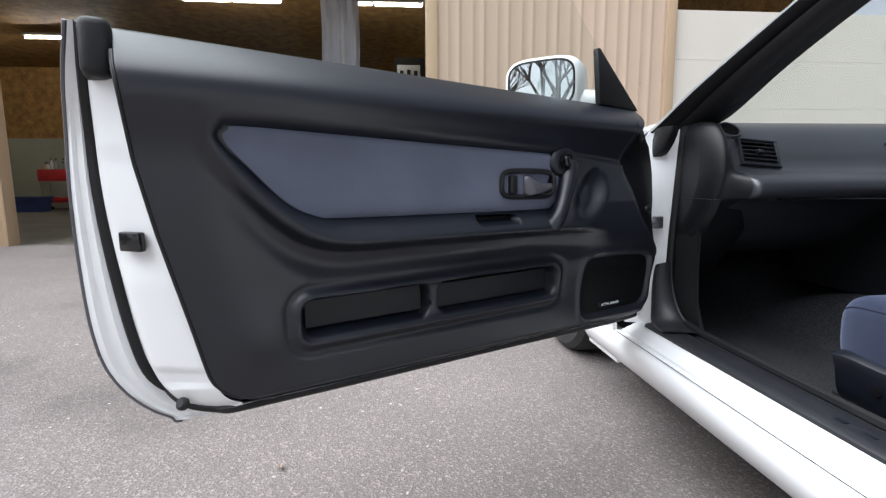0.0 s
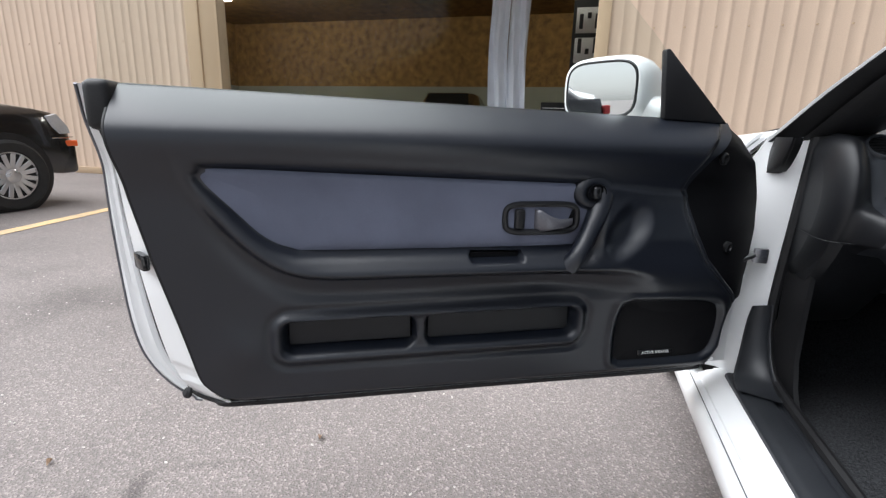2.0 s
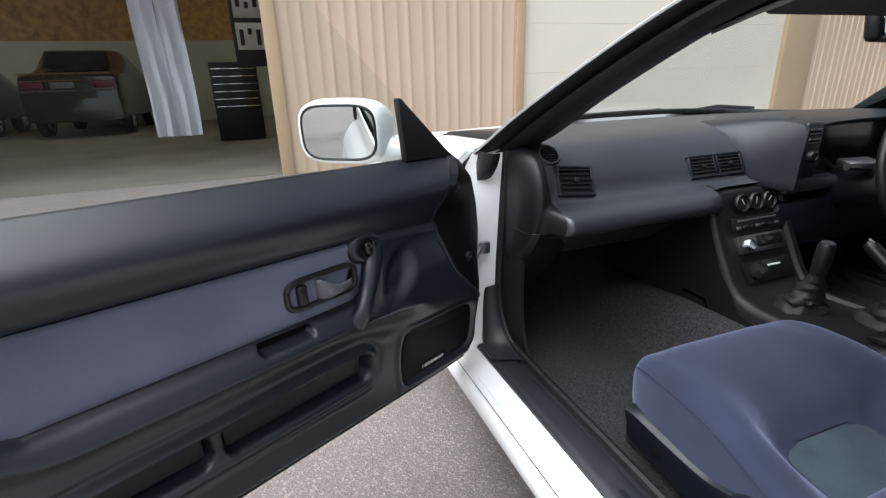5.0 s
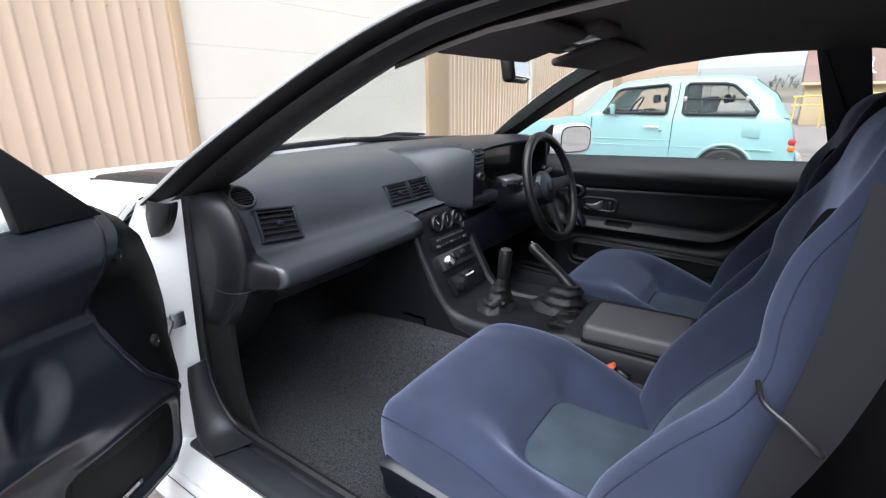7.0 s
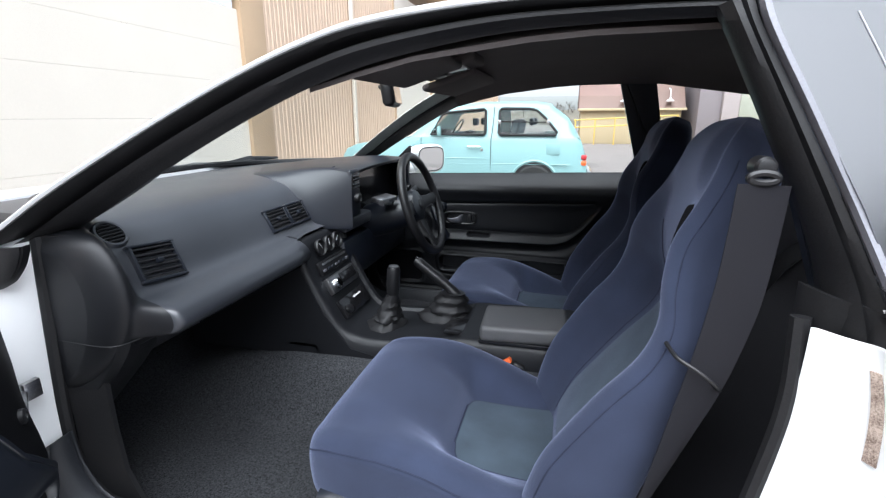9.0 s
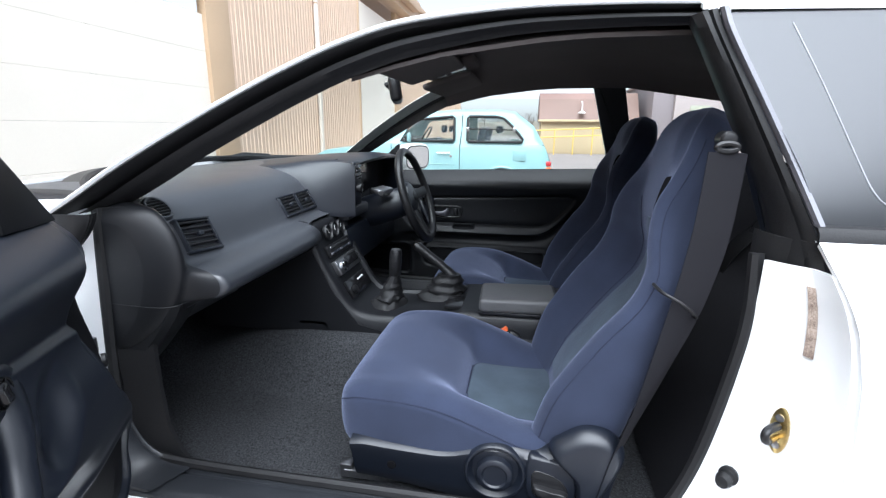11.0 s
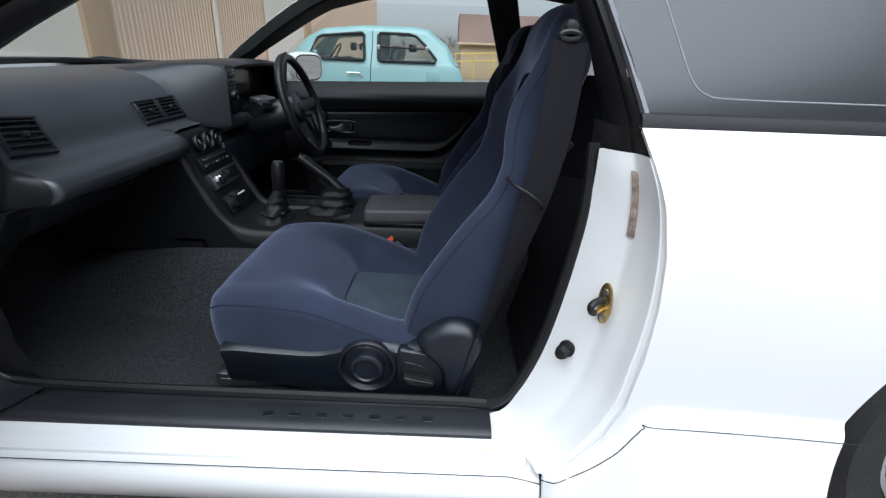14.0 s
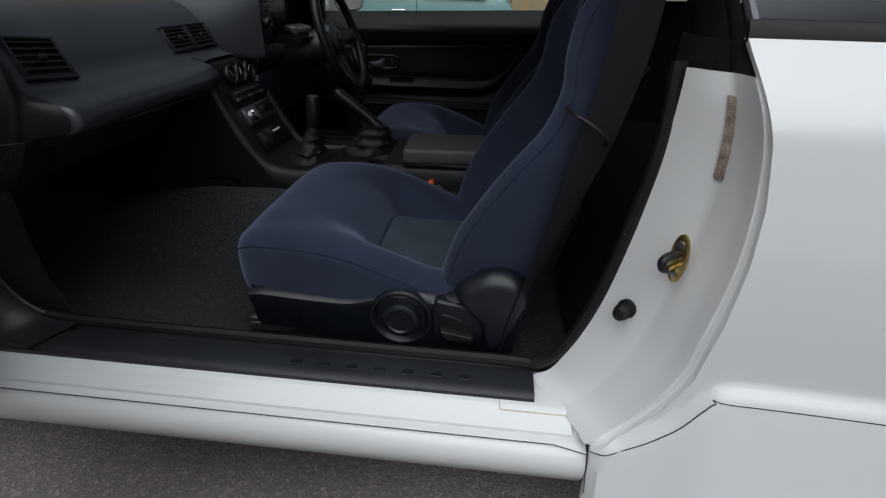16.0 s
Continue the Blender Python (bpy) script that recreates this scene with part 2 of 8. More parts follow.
def slab(bm, rows, d):
    """A sheet with thickness: rows of points, and the same rows moved by d, joined at the rim."""
    d = Vector(d)
    top = [[bm.verts.new(p) for p in r] for r in rows]
    low = [[bm.verts.new(Vector(p) + d) for p in r] for r in rows]
    m, n = len(rows), len(rows[0])
    for i in range(m - 1):
        for j in range(n - 1):
            bm.faces.new((top[i][j], top[i][j + 1], top[i + 1][j + 1], top[i + 1][j]))
            bm.faces.new((low[i][j], low[i + 1][j], low[i + 1][j + 1], low[i][j + 1]))
    rim = [(0, j) for j in range(n)] + [(i, n - 1) for i in range(1, m)] + [(m - 1, j) for j in range(n - 2, -1, -1)] + [(i, 0) for i in range(m - 2, 0, -1)]
    for (a, b), (c, d2) in zip(rim, rim[1:] + rim[:1]):
        bm.faces.new((top[a][b], low[a][b], low[c][d2], top[c][d2]))
    return bm


def tube(bm, pts, r, seg=10, closed=False, flat=1.0):
    """A round bar along points; r a number or one per point."""
    P = [Vector(p) for p in pts]
    n = len(P)
    rows, up = [], None
    for i, p in enumerate(P):
        a = P[i - 1] if i or closed else p
        b = P[(i + 1) % n] if i < n - 1 or closed else p
        d = (b - a).normalized()
        if up is None:
            up = d.orthogonal().normalized()
        up = (up - d * up.dot(d)).normalized()
        side = d.cross(up)
        rad = r[i] if isinstance(r, (list, tuple)) else r
        rows.append([p + (up * math.cos(k) * flat + side * math.sin(k)) * rad for k in (2 * math.pi * j / seg for j in range(seg))])
    if closed:
        rows.append(rows[0])
        loft(bm, rows, True)
        bmesh.ops.remove_doubles(bm, verts=bm.verts, dist=1e-6)
    else:
        loft(bm, rows, True, True)
    return bm


def rbox(bm, c, s, bev=0.004, seg=2, m=None):
    """A box with rounded edges, centre c, size s, turned by m."""
    r = bmesh.ops.create_cube(bm, size=1.0)
    vs = r["verts"]
    for v in vs:
        v.co = Vector((v.co.x * s[0], v.co.y * s[1], v.co.z * s[2]))
    if bev:
        es = list({e for v in vs for e in v.link_edges})
        q = bmesh.ops.bevel(bm, geom=es, offset=min(bev, 0.49 * min(s)), segments=seg, affect="EDGES", profile=0.5)
        vs = list({v for f in q["faces"] for v in f.verts} | {v for v in vs if v.is_valid})
    t = Matrix.Translation(c) @ (m if m is not None else Matrix())
    bmesh.ops.transform(bm, matrix=t, verts=vs)
    return bm


def lathe(bm, prof, m, seg=32, caps=True):
    """A turned form about the local z axis: prof of (radius, height)."""
    rows = [[m @ Vector((r * math.cos(a), r * math.sin(a), h)) for a in (2 * math.pi * k / seg for k in range(seg))] for r, h in prof]
    loft(bm, rows, True, caps)
    return bm


def prism(bm, pts, d, bev=0.0, seg=2):
    """A flat outline of points, made solid along d."""
    vs = [bm.verts.new(p) for p in pts]
    f = bm.faces.new(vs)
    q = bmesh.ops.extrude_face_region(bm, geom=[f])
    top = [v for v in q["geom"] if isinstance(v, bmesh.types.BMVert)]
    bmesh.ops.translate(bm, vec=Vector(d), verts=top)
    if bev:
        es = [e for e in {e for v in vs + top for e in v.link_edges}]
        bmesh.ops.bevel(bm, geom=es, offset=bev, segments=seg, affect="EDGES", profile=0.5)
    return bm


def mesh_of(bm, name, material, angle=35):
    bmesh.ops.recalc_face_normals(bm, faces=bm.faces)
    me = bpy.data.meshes.new(name)
    bm.to_mesh(me)
    bm.free()
    me.materials.append(material)
    me.shade_smooth()
    me.set_sharp_from_angle(angle=radians(angle))
    return me


def part(name, bm, material, parent, label="", angle=35, at=None):
    ob = new(name, mesh_of(bm, name, material, angle))
    ob.parent = parent
    if at is not None:
        ob.matrix_basis = at
    if label:
        ob["label"] = label
    return ob


def thing(name, label, category, at=None, group="", kind=""):
    ob = new(name)
    ob.empty_display_size = 0.1
    if at is not None:
        ob.matrix_basis = at
    return tagged(ob, label, category, group, kind)


def solid(name, bm, material, label="", category="", kind="", group="", angle=35):
    ob = new(name, mesh_of(bm, name, material, angle))
    return tagged(ob, label, category, group, kind)


B = bmesh.new

# ---- ground ----
def ground_z(x, y):
    """The yard falls gently away past the white coupe."""
    return -0.035 * min(max(y - 2.2, 0.0), 14.0)


bm = B()
xs = [-60, -30, -14, -8, -5.2] + [-4.9 + 0.35 * i for i in range(32)] + [8, 14, 30, 80, 240, 700]
ys = [-700, -240, -80, -30, -14] + [-10 + 0.5 * i for i in range(56)] + [19, 24, 40, 90, 260, 700]
loft(bm, [[(x, y, ground_z(x, y)) for y in ys] for x in xs])
solid("ground", bm, ASPHALT, "worn grey-brown asphalt yard with light aggregate", "asphalt", "structure")


def painted_line(a, b, w):
    a, b = Vector(a), Vector(b)
    d = (b - a).normalized()
    s = Vector((-d.y, d.x, 0)) * w / 2
    bm = B()
    rows = []
    for i in range(30):
        p = a + (b - a) * i / 29
        j = 0.004 * math.sin(i * 2.3)
        rows.append([p + s * (1 + j * 20) + Vector((0, 0, ground_z(p.x, p.y) + 0.004)), p - s + Vector((0, 0, ground_z(p.x, p.y) + 0.004))])
    slab(bm, rows, (0, 0, -0.003))
    return solid("parking_line", bm, YELLOW, "worn yellow painted parking line on asphalt", "parking line", group="parking lines")


painted_line((-4.3, -5.05, 0), (1.5, -3.85, 0), 0.12)

# ---- building front ----
WX = -4.9          # face of the siding
WALL_H = 5.2


def ribbed(name, y0, y1, z0, z1, label, pitch=0.305, deep=1.0):
    """Ribbed steel siding, with narrow raised ribs."""
    bm = B()
    prof = []
    y = y0
    while y < y1 - 0.001:
        for dy, dx in ((0, 0), (0.11, 0), (0.122, 0.012), (0.135, 0.012), (0.147, 0), (0.24, 0), (0.252, 0.02), (0.275, 0.02), (0.287, 0)):
            if y + dy < y1:
                prof.append((y + dy, dx * deep))
        y += pitch
    prof.append((y1, 0))
    rows = [[(WX + dx, yy, z) for yy, dx in prof] for z in (z0, z1)]
    slab(bm, rows, (-0.12, 0, 0))
    return solid(name, bm, TAN, label, "wall", "structure")


ribbed("wall_west_1", -14, -5.75, 0, WALL_H, "tan ribbed steel siding wall beside the garage opening", 0.305, 0.4)
ribbed("wall_west_2", -0.13, 2.78, 0, WALL_H, "tan ribbed steel siding wall between two garage doors", 0.305, 0.4)
ribbed("wall_west_3", 8.3, 15.5, -0.5, WALL_H + 1.6, "tan ribbed steel siding wall with a downspout", 0.29)
ribbed("wall_west_4", 20.9, 40, -0.6, WALL_H + 1.6, "tan ribbed steel siding wall further along", 0.29)
for wall, y0, y1, gap in (("wall_west_1", -13.6, -6.0, 0.61), ("wall_west_2", 0.02, 2.7, 0.305)):
    k = 0
    shared = None
    while y0 + gap * k < y1:
        if shared is None:
            bm = B()
            lathe(bm, [(0.011, 0), (0.011, 0.004), (0.006, 0.007), (0.001, 0.008)], pose(0, 0, 0, 0, 90, 0), 10)
            head = part("screw", bm, TRIMTAN, bpy.data.objects[wall])
            shared = head.data
        else:
            head = new("screw", shared)
            head.parent = bpy.data.objects[wall]
        head.location = (WX + 0.002, y0 + gap * k, 1.95)
        k += 1
bm = B()
rbox(bm, (WX - 0.06, -2.73, 4.15), (0.12, 6.06, 2.1), 0.003)
solid("wall_west_5", bm, TAN, "tan siding over the garage opening", "wall", "structure")
bm = B()
rbox(bm, (WX - 0.06, 5.2, 5.0), (0.12, 4.84, 3.6), 0.003)
solid("wall_west_6", bm, CREAM, "cream wall over the closed garage door", "wall", "structure")
for name, y, w, h in (("trim_1", -5.47, 0.54, WALL_H), ("trim_2", -0.2, 0.14, 3.1), ("trim_3", 2.84, 0.12, WALL_H), ("trim_4", 7.95, 0.7, 6.8), ("trim_5", 15.56, 0.12, 6.8), ("trim_6", 20.45, 0.9, 6.8)):
    bm = B()
    rbox(bm, (WX + 0.02 - 0.07, y, h / 2 - 0.3), (0.16, w, h + 0.6), 0.006)
    if name == "trim_1":
        rbox(bm, (WX + 0.035, y - 0.06, h / 2), (0.03, 0.05, h), 0.004)
        rbox(bm, (WX + 0.035, y + 0.25, h / 2), (0.03, 0.04, h), 0.004)
    solid(name, bm, TRIMTAN, "", "trim", "structure")
bm = B()
rbox(bm, (WX + 0.014, -9.9, 0.05), (0.03, 8.2, 0.10), 0.004)
solid("baseboard", bm, TRIMTAN, "tan base flashing along the siding", "trim", "structure")


def sectional_door(y0, y1, z0, z1):
    """Closed overhead door of stacked panels with thin joints."""
    door = tagged(new("door_1", None), "closed cream sectional overhead garage door", "garage door", kind="structure")
    n = int((z1 - z0) / 0.61)
    for i in range(n):
        bm = B()
        rbox(bm, (WX - 0.075, (y0 + y1) / 2, z0 + 0.61 * i + 0.305), (0.06, y1 - y0, 0.608), 0.002)
        part("panel", bm, CREAM, door, "", 1)
    return door


sectional_door(2.9, 7.6, -0.18, 3.2)
sectional_door(15.62, 20.0, -0.5, 5.0).name = "door_2"


def downspout(y):
    t = thing("downspout", "tan metal downspout fixed to the ribbed wall", "downspout", pose(WX + 0.09, y, -0.35))
    bm = B()
    rbox(bm, (0, 0, 3.4), (0.09, 0.11, 6.8), 0.012)
    part("pipe", bm, CREAM, t)
    for z in (0.6, 2.4, 4.4):
        bm = B()
        rbox(bm, (0, 0, z), (0.1, 0.15, 0.03), 0.004)
        part("bracket", bm, TRIMTAN, t)


downspout(12.1)
bm = B()
rbox(bm, (WX + 0.35, 18.5, 5.9), (0.9, 5.6, 0.35), 0.02)
rbox(bm, (WX + 0.2, 18.5, 5.6), (0.6, 5.4, 0.25), 0.02)
solid("trim_7", bm, TRIMTAN, "tan boxed eave over the far garage door", "eave", "structure")
bm = B()
rbox(bm, (WX - 4, 13, 6.5), (8.4, 54, 0.25), 0.03)
solid("roof", bm, TRIMTAN, "flat metal roof of the workshop building", "roof", "structure")

# ---- garage inside ----
GX = -15.5
bm = B()
rbox(bm, (-10.3, -3.9, -0.045), (10.7, 18.4, 0.1), 0.0)
solid("floor", bm, CONCRETE, "worn concrete workshop floor", "floor", "structure")
bm = B()
rbox(bm, (-10.2, -3.9, 4.42), (10.5, 18.4, 0.12), 0.0)
solid("ceiling", bm, OSB, "strand-board workshop ceiling", "ceiling", "structure")
for name, c, s, z0, z1, m in (("wall_back_low", (GX, -3.9), (0.12, 18.4), 0, 2.2, WHITEWALL), ("wall_back_high", (GX, -3.9), (0.12, 18.4), 2.2, 4.4, OSB),
                              ("wall_side_low", (-10.2, -13.1), (10.5, 0.12), 0, 2.2, WHITEWALL), ("wall_side_high", (-10.2, -13.1), (10.5, 0.12), 2.2, 4.4, OSB),
                              ("wall_far_low", (-10.2, 5.2), (10.5, 0.12), 0, 2.2, WHITEWALL), ("wall_far_high", (-10.2, 5.2), (10.5, 0.12), 2.2, 4.4, OSB)):
    bm = B()
    rbox(bm, (*c, (z0 + z1) / 2), (*s, z1 - z0), 0.0)
    solid(name, bm, m, "strand-board upper workshop wall" if m is OSB else "off-white lower workshop wall", "wall", "structure")

# ---- the white coupe: body ----
CY = 0.86                       # its middle
AXR, AXF = 1.893, -0.70         # axles
car = thing("coupe", "white two-door sports coupe with its passenger door open", "car")


def other_side(rows):
    return [[(p[0], 2 * CY - p[1], p[2]) for p in r] for r in rows]


def side_y(x, z):
    y = -0.015 + 0.016 * max(0.0, (min(z, 0.75) - 0.5) / 0.25) ** 2 + (0.012 if x > 1.0 else 0.03) * max(0.0, (0.42 - z) / 0.3) ** 2
    y += 0.72 * max(0.0, z - 0.75) * step(0.70, 0.86, z)
    for ax in (AXR, AXF):
        y -= 0.022 * math.exp(-((x - ax) / 0.42) ** 2) * math.exp(-((z - 0.5) / 0.2) ** 2)
    if 1.0 < x < 2.2:
        zl = lerp1(x, [1.05, 1.09, 1.15, 1.188, 1.205, 1.22, 1.40, 1.575], [0.266, 0.276, 0.326, 0.380, 0.399, 0.403, 0.397, 0.390])
        y -= (0.017 + 0.24 * max(0.0, zl - z)) * step(zl + 0.022, zl - 0.004, z) * step(1.03, 1.07, x) * step(2.2, 1.9, x)
        y += 0.045 * max(0.0, min(z, 0.75) - 0.62) * step(1.0, 1.1, x)
    y += 0.10 * step(2.2, 3.3, x) ** 2 + 0.14 * step(-0.9, -1.75, x) ** 2
    return y


def arch(ax, z, side, r=0.382):
    d = z - 0.31
    return ax + side * (math.sqrt(max(0.0, r * r - d * d)) if d < r else 0.0)


def edge_x(z):
    """The rear edge of the door opening on the outer skin."""
    return lerp1(z, [0.14, 0.26, 0.30, 0.352, 0.417, 0.513, 0.60, 0.68, 0.748, 0.804, 0.855], [1.05, 1.05, 1.098, 1.139, 1.168, 1.182, 1.188, 1.187, 1.177, 1.163, 1.150])


def patch(x0, x1, zs, n):
    rows = []
    for z in zs:
        a, b = x0(z), x1(z)
        row = []
        for i in range(n + 1):
            x = a + (b - a) * i / n
            zz = z if x > -0.137 else 0.14 + (z - 0.14) * (lerp1(x, [-1.75, -1.6, -0.96, -0.5, -0.137], [0.66, 0.69, 0.78, 0.83, 0.855]) - 0.14) / 0.715
            row.append((x, side_y(x, zz), zz))
        rows.append(row)
    return rows


zq = [0.14 + 0.715 * i / 130 for i in range(131)]
panels = (("rear_quarter_panel", [patch(edge_x, lambda z: arch(AXR, z, -1), zq, 34), patch(lambda z: arch(AXR, z, 1), lambda z: 3.25, zq, 34)]),
          ("front_fender", [patch(lambda z: -1.72, lambda z: arch(AXF, z, -1), zq, 26), patch(lambda z: arch(AXF, z, 1), lambda z: -0.137, zq, 26)]))
for name, patches in panels:
    for flip in (0, 1):
        bm = B()
        for rows in patches:
            slab(bm, other_side(rows) if flip else rows, (0, -0.012 if flip else 0.012, 0))
        part(name, bm, WHITE, car, "", 30)

# wheel wells, wheels
def wheel(parent, c, r, rim_r, w, out, rim_mat, spokes=14, tyre_label=""):
    """A tyre with a rim of blades; out: +1 or -1, the outer side along y."""
    m = Matrix.Translation(c) @ pose(0, 0, 0, -90 * out, 0, 0)
    bm = B()
    h = w / 2
    lathe(bm, [(rim_r, -h * 0.9), (r - 0.03, -h), (r - 0.008, -h * 0.85), (r, -h * 0.6), (r, h * 0.6), (r - 0.008, h * 0.85), (r - 0.03, h), (rim_r + 0.01, h * 0.93), (rim_r, h * 0.75)], m, 48)
    ty = part("wheel", bm, TYRE, parent, tyre_label)
    bm = B()
    lathe(bm, [(rim_r, h * 0.8), (rim_r - 0.01, h * 0.8), (rim_r - 0.02, h * 0.45), (rim_r * 0.95, -h)], m, 48, False)
    part("rim", bm, rim_mat, ty)
    for k in range(spokes):
        bm = B()
        a = 2 * math.pi * k / spokes
        rot = m @ Matrix.Rotation(a, 4, "Z")
        rbox(bm, (0, 0, 0), (rim_r * 0.72, rim_r * 0.20, 0.012), 0.005, 1, Matrix.Translation((rim_r * 0.58, 0, h * 0.86)) @ pose(0, 0, 0, 0, -8, 0))
        bmesh.ops.transform(bm, matrix=rot, verts=bm.verts)
        part("spoke", bm, rim_mat, ty)
    bm = B()
    lathe(bm, [(rim_r * 0.30, h * 0.3), (rim_r * 0.30, h * 0.88), (rim_r * 0.2, h * 0.98), (0.004, h)], m, 24)
    part("hub_cap", bm, rim_mat, ty)
    return ty


for ax in (AXR, AXF):
    for y, out in ((0.13, -1), (2 * CY - 0.13, 1)):
        wheel(car, (ax, y, 0.315), 0.315, 0.21, 0.225, out, SILVER, 5)
    for y0 in (0.03, 2 * CY - 0.30):
        bm = B()
        rows = [[(ax + 0.36 * math.cos(a), y, 0.31 + 0.36 * math.sin(a)) for y in (y0, y0 + 0.27)] for a in (math.pi * k / 20 for k in range(21))]
        slab(bm, rows, (0, 0, 0.006))
        part("wheel_well", bm, RUBBER, car)

# sill, skirt and plate along both sides
def rail(prof, x0, x1, n=24):
    return [[(x0 + (x1 - x0) * i / n, y, z) for y, z in prof] for i in range(n + 1)]


sill = [(0.150, 0.262), (0.105, 0.270), (0.070, 0.272), (0.058, 0.271), (0.047, 0.269), (0.043, 0.265), (0.030, 0.261), (0.024, 0.257), (0.014, 0.253), (0.013, 0.247), (0.03, 0.244)]
skirt = [(0.03, 0.246), (0.012, 0.247), (0.002, 0.246), (-0.010, 0.240), (-0.019, 0.228), (-0.022, 0.212), (-0.020, 0.196), (-0.004, 0.165), (0.02, 0.145), (0.14, 0.142)]
plate = [(0.190, 0.19), (0.172, 0.255), (0.162, 0.280), (0.152, 0.286), (0.142, 0.284), (0.138, 0.276), (0.128, 0.276), (0.124, 0.283), (0.118, 0.285), (0.100, 0.284), (0.082, 0.284), (0.066, 0.282), (0.061, 0.278), (0.060, 0.270)]
for flip in (0, 1):
    for name, prof, x0, x1, m, lab in (("door_sill", sill, -0.12, 1.06, WHITE, ""), ("side_skirt", skirt, -0.34, 1.048, WHITE, ""), ("sill_plate", plate, -0.075, 0.965, SILLPLASTIC, "black ribbed plastic scuff plate")):
        rows = rail(prof, x0, x1)
        bm = B()
        slab(bm, other_side(rows) if flip else rows, (0, (-1 if flip else 1) * 0.006, -0.006))
        part(name, bm, m, car, lab)

# plate that climbs the front jamb and runs into the scuff plate
for flip in (0, 1):
    o_ = spline([(-0.097, 0.100, 0.452), (-0.098, 0.096, 0.43), (-0.096, 0.092, 0.39), (-0.085, 0.086, 0.335), (-0.066, 0.077, 0.298), (-0.030, 0.066, 0.287), (0.02, 0.061, 0.286)], 40)
    i_ = spline([(-0.086, 0.140, 0.462), (-0.086, 0.142, 0.43), (-0.080, 0.143, 0.39), (-0.056, 0.146, 0.335), (-0.020, 0.149, 0.303), (0.020, 0.151, 0.291), (0.06, 0.152, 0.288)], 40)
    rows = [[a + (b - a) * f + Vector((0.006 * h, -0.003 * h, 0.003 * h)) for f, h in ((0, -0.6), (0.03, 0.4), (0.10, 0.8), (0.5, 1.0), (0.8, 0.9), (0.88, 0.4), (0.94, 0.9), (1.0, 0.9))] for a, b in zip(o_, i_)]
    bm = B()
    slab(bm, other_side(rows) if flip else rows, (-0.006, 0, -0.002))
    part("kick_plate", bm, SILLPLASTIC, car, "black plastic kick plate at the foot of the pillar", 50)
# worn embossed marks along the left scuff plate
for i in range(7):
    bm = B()
    rbox(bm, (0.53 + 0.052 * i, 0.092, 0.2848), (0.020, 0.010 if i % 2 else 0.013, 0.0016), 0.0005, 1)
    part("embossed_mark", bm, BLACKPLASTIC, car)

# seams and creases of the left quarter
for pts in ([(1.046, 0.002, 0.258), (1.085, -0.006, 0.272), (1.15, -0.012, 0.324), (1.186, -0.014, 0.376), (1.199, -0.015, 0.392), (1.215, -0.016, 0.396), (1.40, -0.026, 0.390), (1.553, -0.034, 0.383)],
            [(1.046, 0.004, 0.258), (1.048, -0.018, 0.232), (1.050, -0.020, 0.20), (1.052, -0.006, 0.17)],
            [(-0.12, 0.0095, 0.2475), (0.3, 0.0095, 0.2475), (0.7, 0.0095, 0.2475), (1.046, 0.0095, 0.2475)]):
    bm = B()
    q = spline(pts, 40)
    tube(bm, [(p.x, min(p.y, side_y(p.x, p.z)) + 0.0002, p.z) for p in q], 0.0009, 6)
    part("panel_gap", bm, RUBBER, car)

# rear door jamb, folded in from the skin to the seal
def jamb_rows(outer, inner, steps):
    rows = []
    for o, i in zip(outer, inner):
        o, i = Vector(o), Vector(i)
        k = lerp1(o.z, [0.50, 0.82], [1.0, 0.45]) if o.x > 0.5 else 1.0
        bend = [(f * k if f < 0.43 else 0.43 * k + (f - 0.43) * (1 - 0.43 * k) / 0.57, g) for f, g in steps]
        rows.append([(o.x + (i.x - o.x) * f, o.y + (i.y - o.y) * g, o.z + (i.z - o.z) * f) for f, g in bend])
    return rows


zj = [0.262, 0.275, 0.29, 0.31, 0.335, 0.37, 0.42, 0.48, 0.54, 0.60, 0.66, 0.70, 0.74, 0.78, 0.815]
outer = [(edge_x(z), side_y(edge_x(z), z) + 0.004, z) for z in zj]
inner_z = [0.268, 0.272, 0.282, 0.300, 0.328, 0.372, 0.43, 0.49, 0.55, 0.605, 0.662, 0.703, 0.74, 0.78, 0.815]
inner = [(lerp1(z, [0.268, 0.281, 0.302, 0.342, 0.388, 0.453, 0.508, 0.58, 0.645, 0.706, 0.754, 0.815], [0.955, 0.987, 1.006, 1.025, 1.043, 1.062, 1.073, 1.086, 1.095, 1.102, 1.106, 1.106]), 0.130, z) for z in inner_z]
fold = [(0, 0), (0.01, 0.04), (0.06, 0.07), (0.11, 0.06), (0.14, 0.10), (0.18, 0.19), (0.26, 0.29), (0.36, 0.40), (0.42, 0.47), (0.45, 0.52), (0.50, 0.555), (0.60, 0.62), (0.75, 0.74), (0.88, 0.87), (1, 1)]
rows = jamb = jamb_rows(spline(outer, 60), spline(inner, 60), fold)
for flip in (0, 1):
    bm = B()
    slab(bm, other_side(rows) if flip else rows, (0.006, 0, 0))
    part("door_jamb", bm, WHITE, car, "white painted rear door jamb", 32)
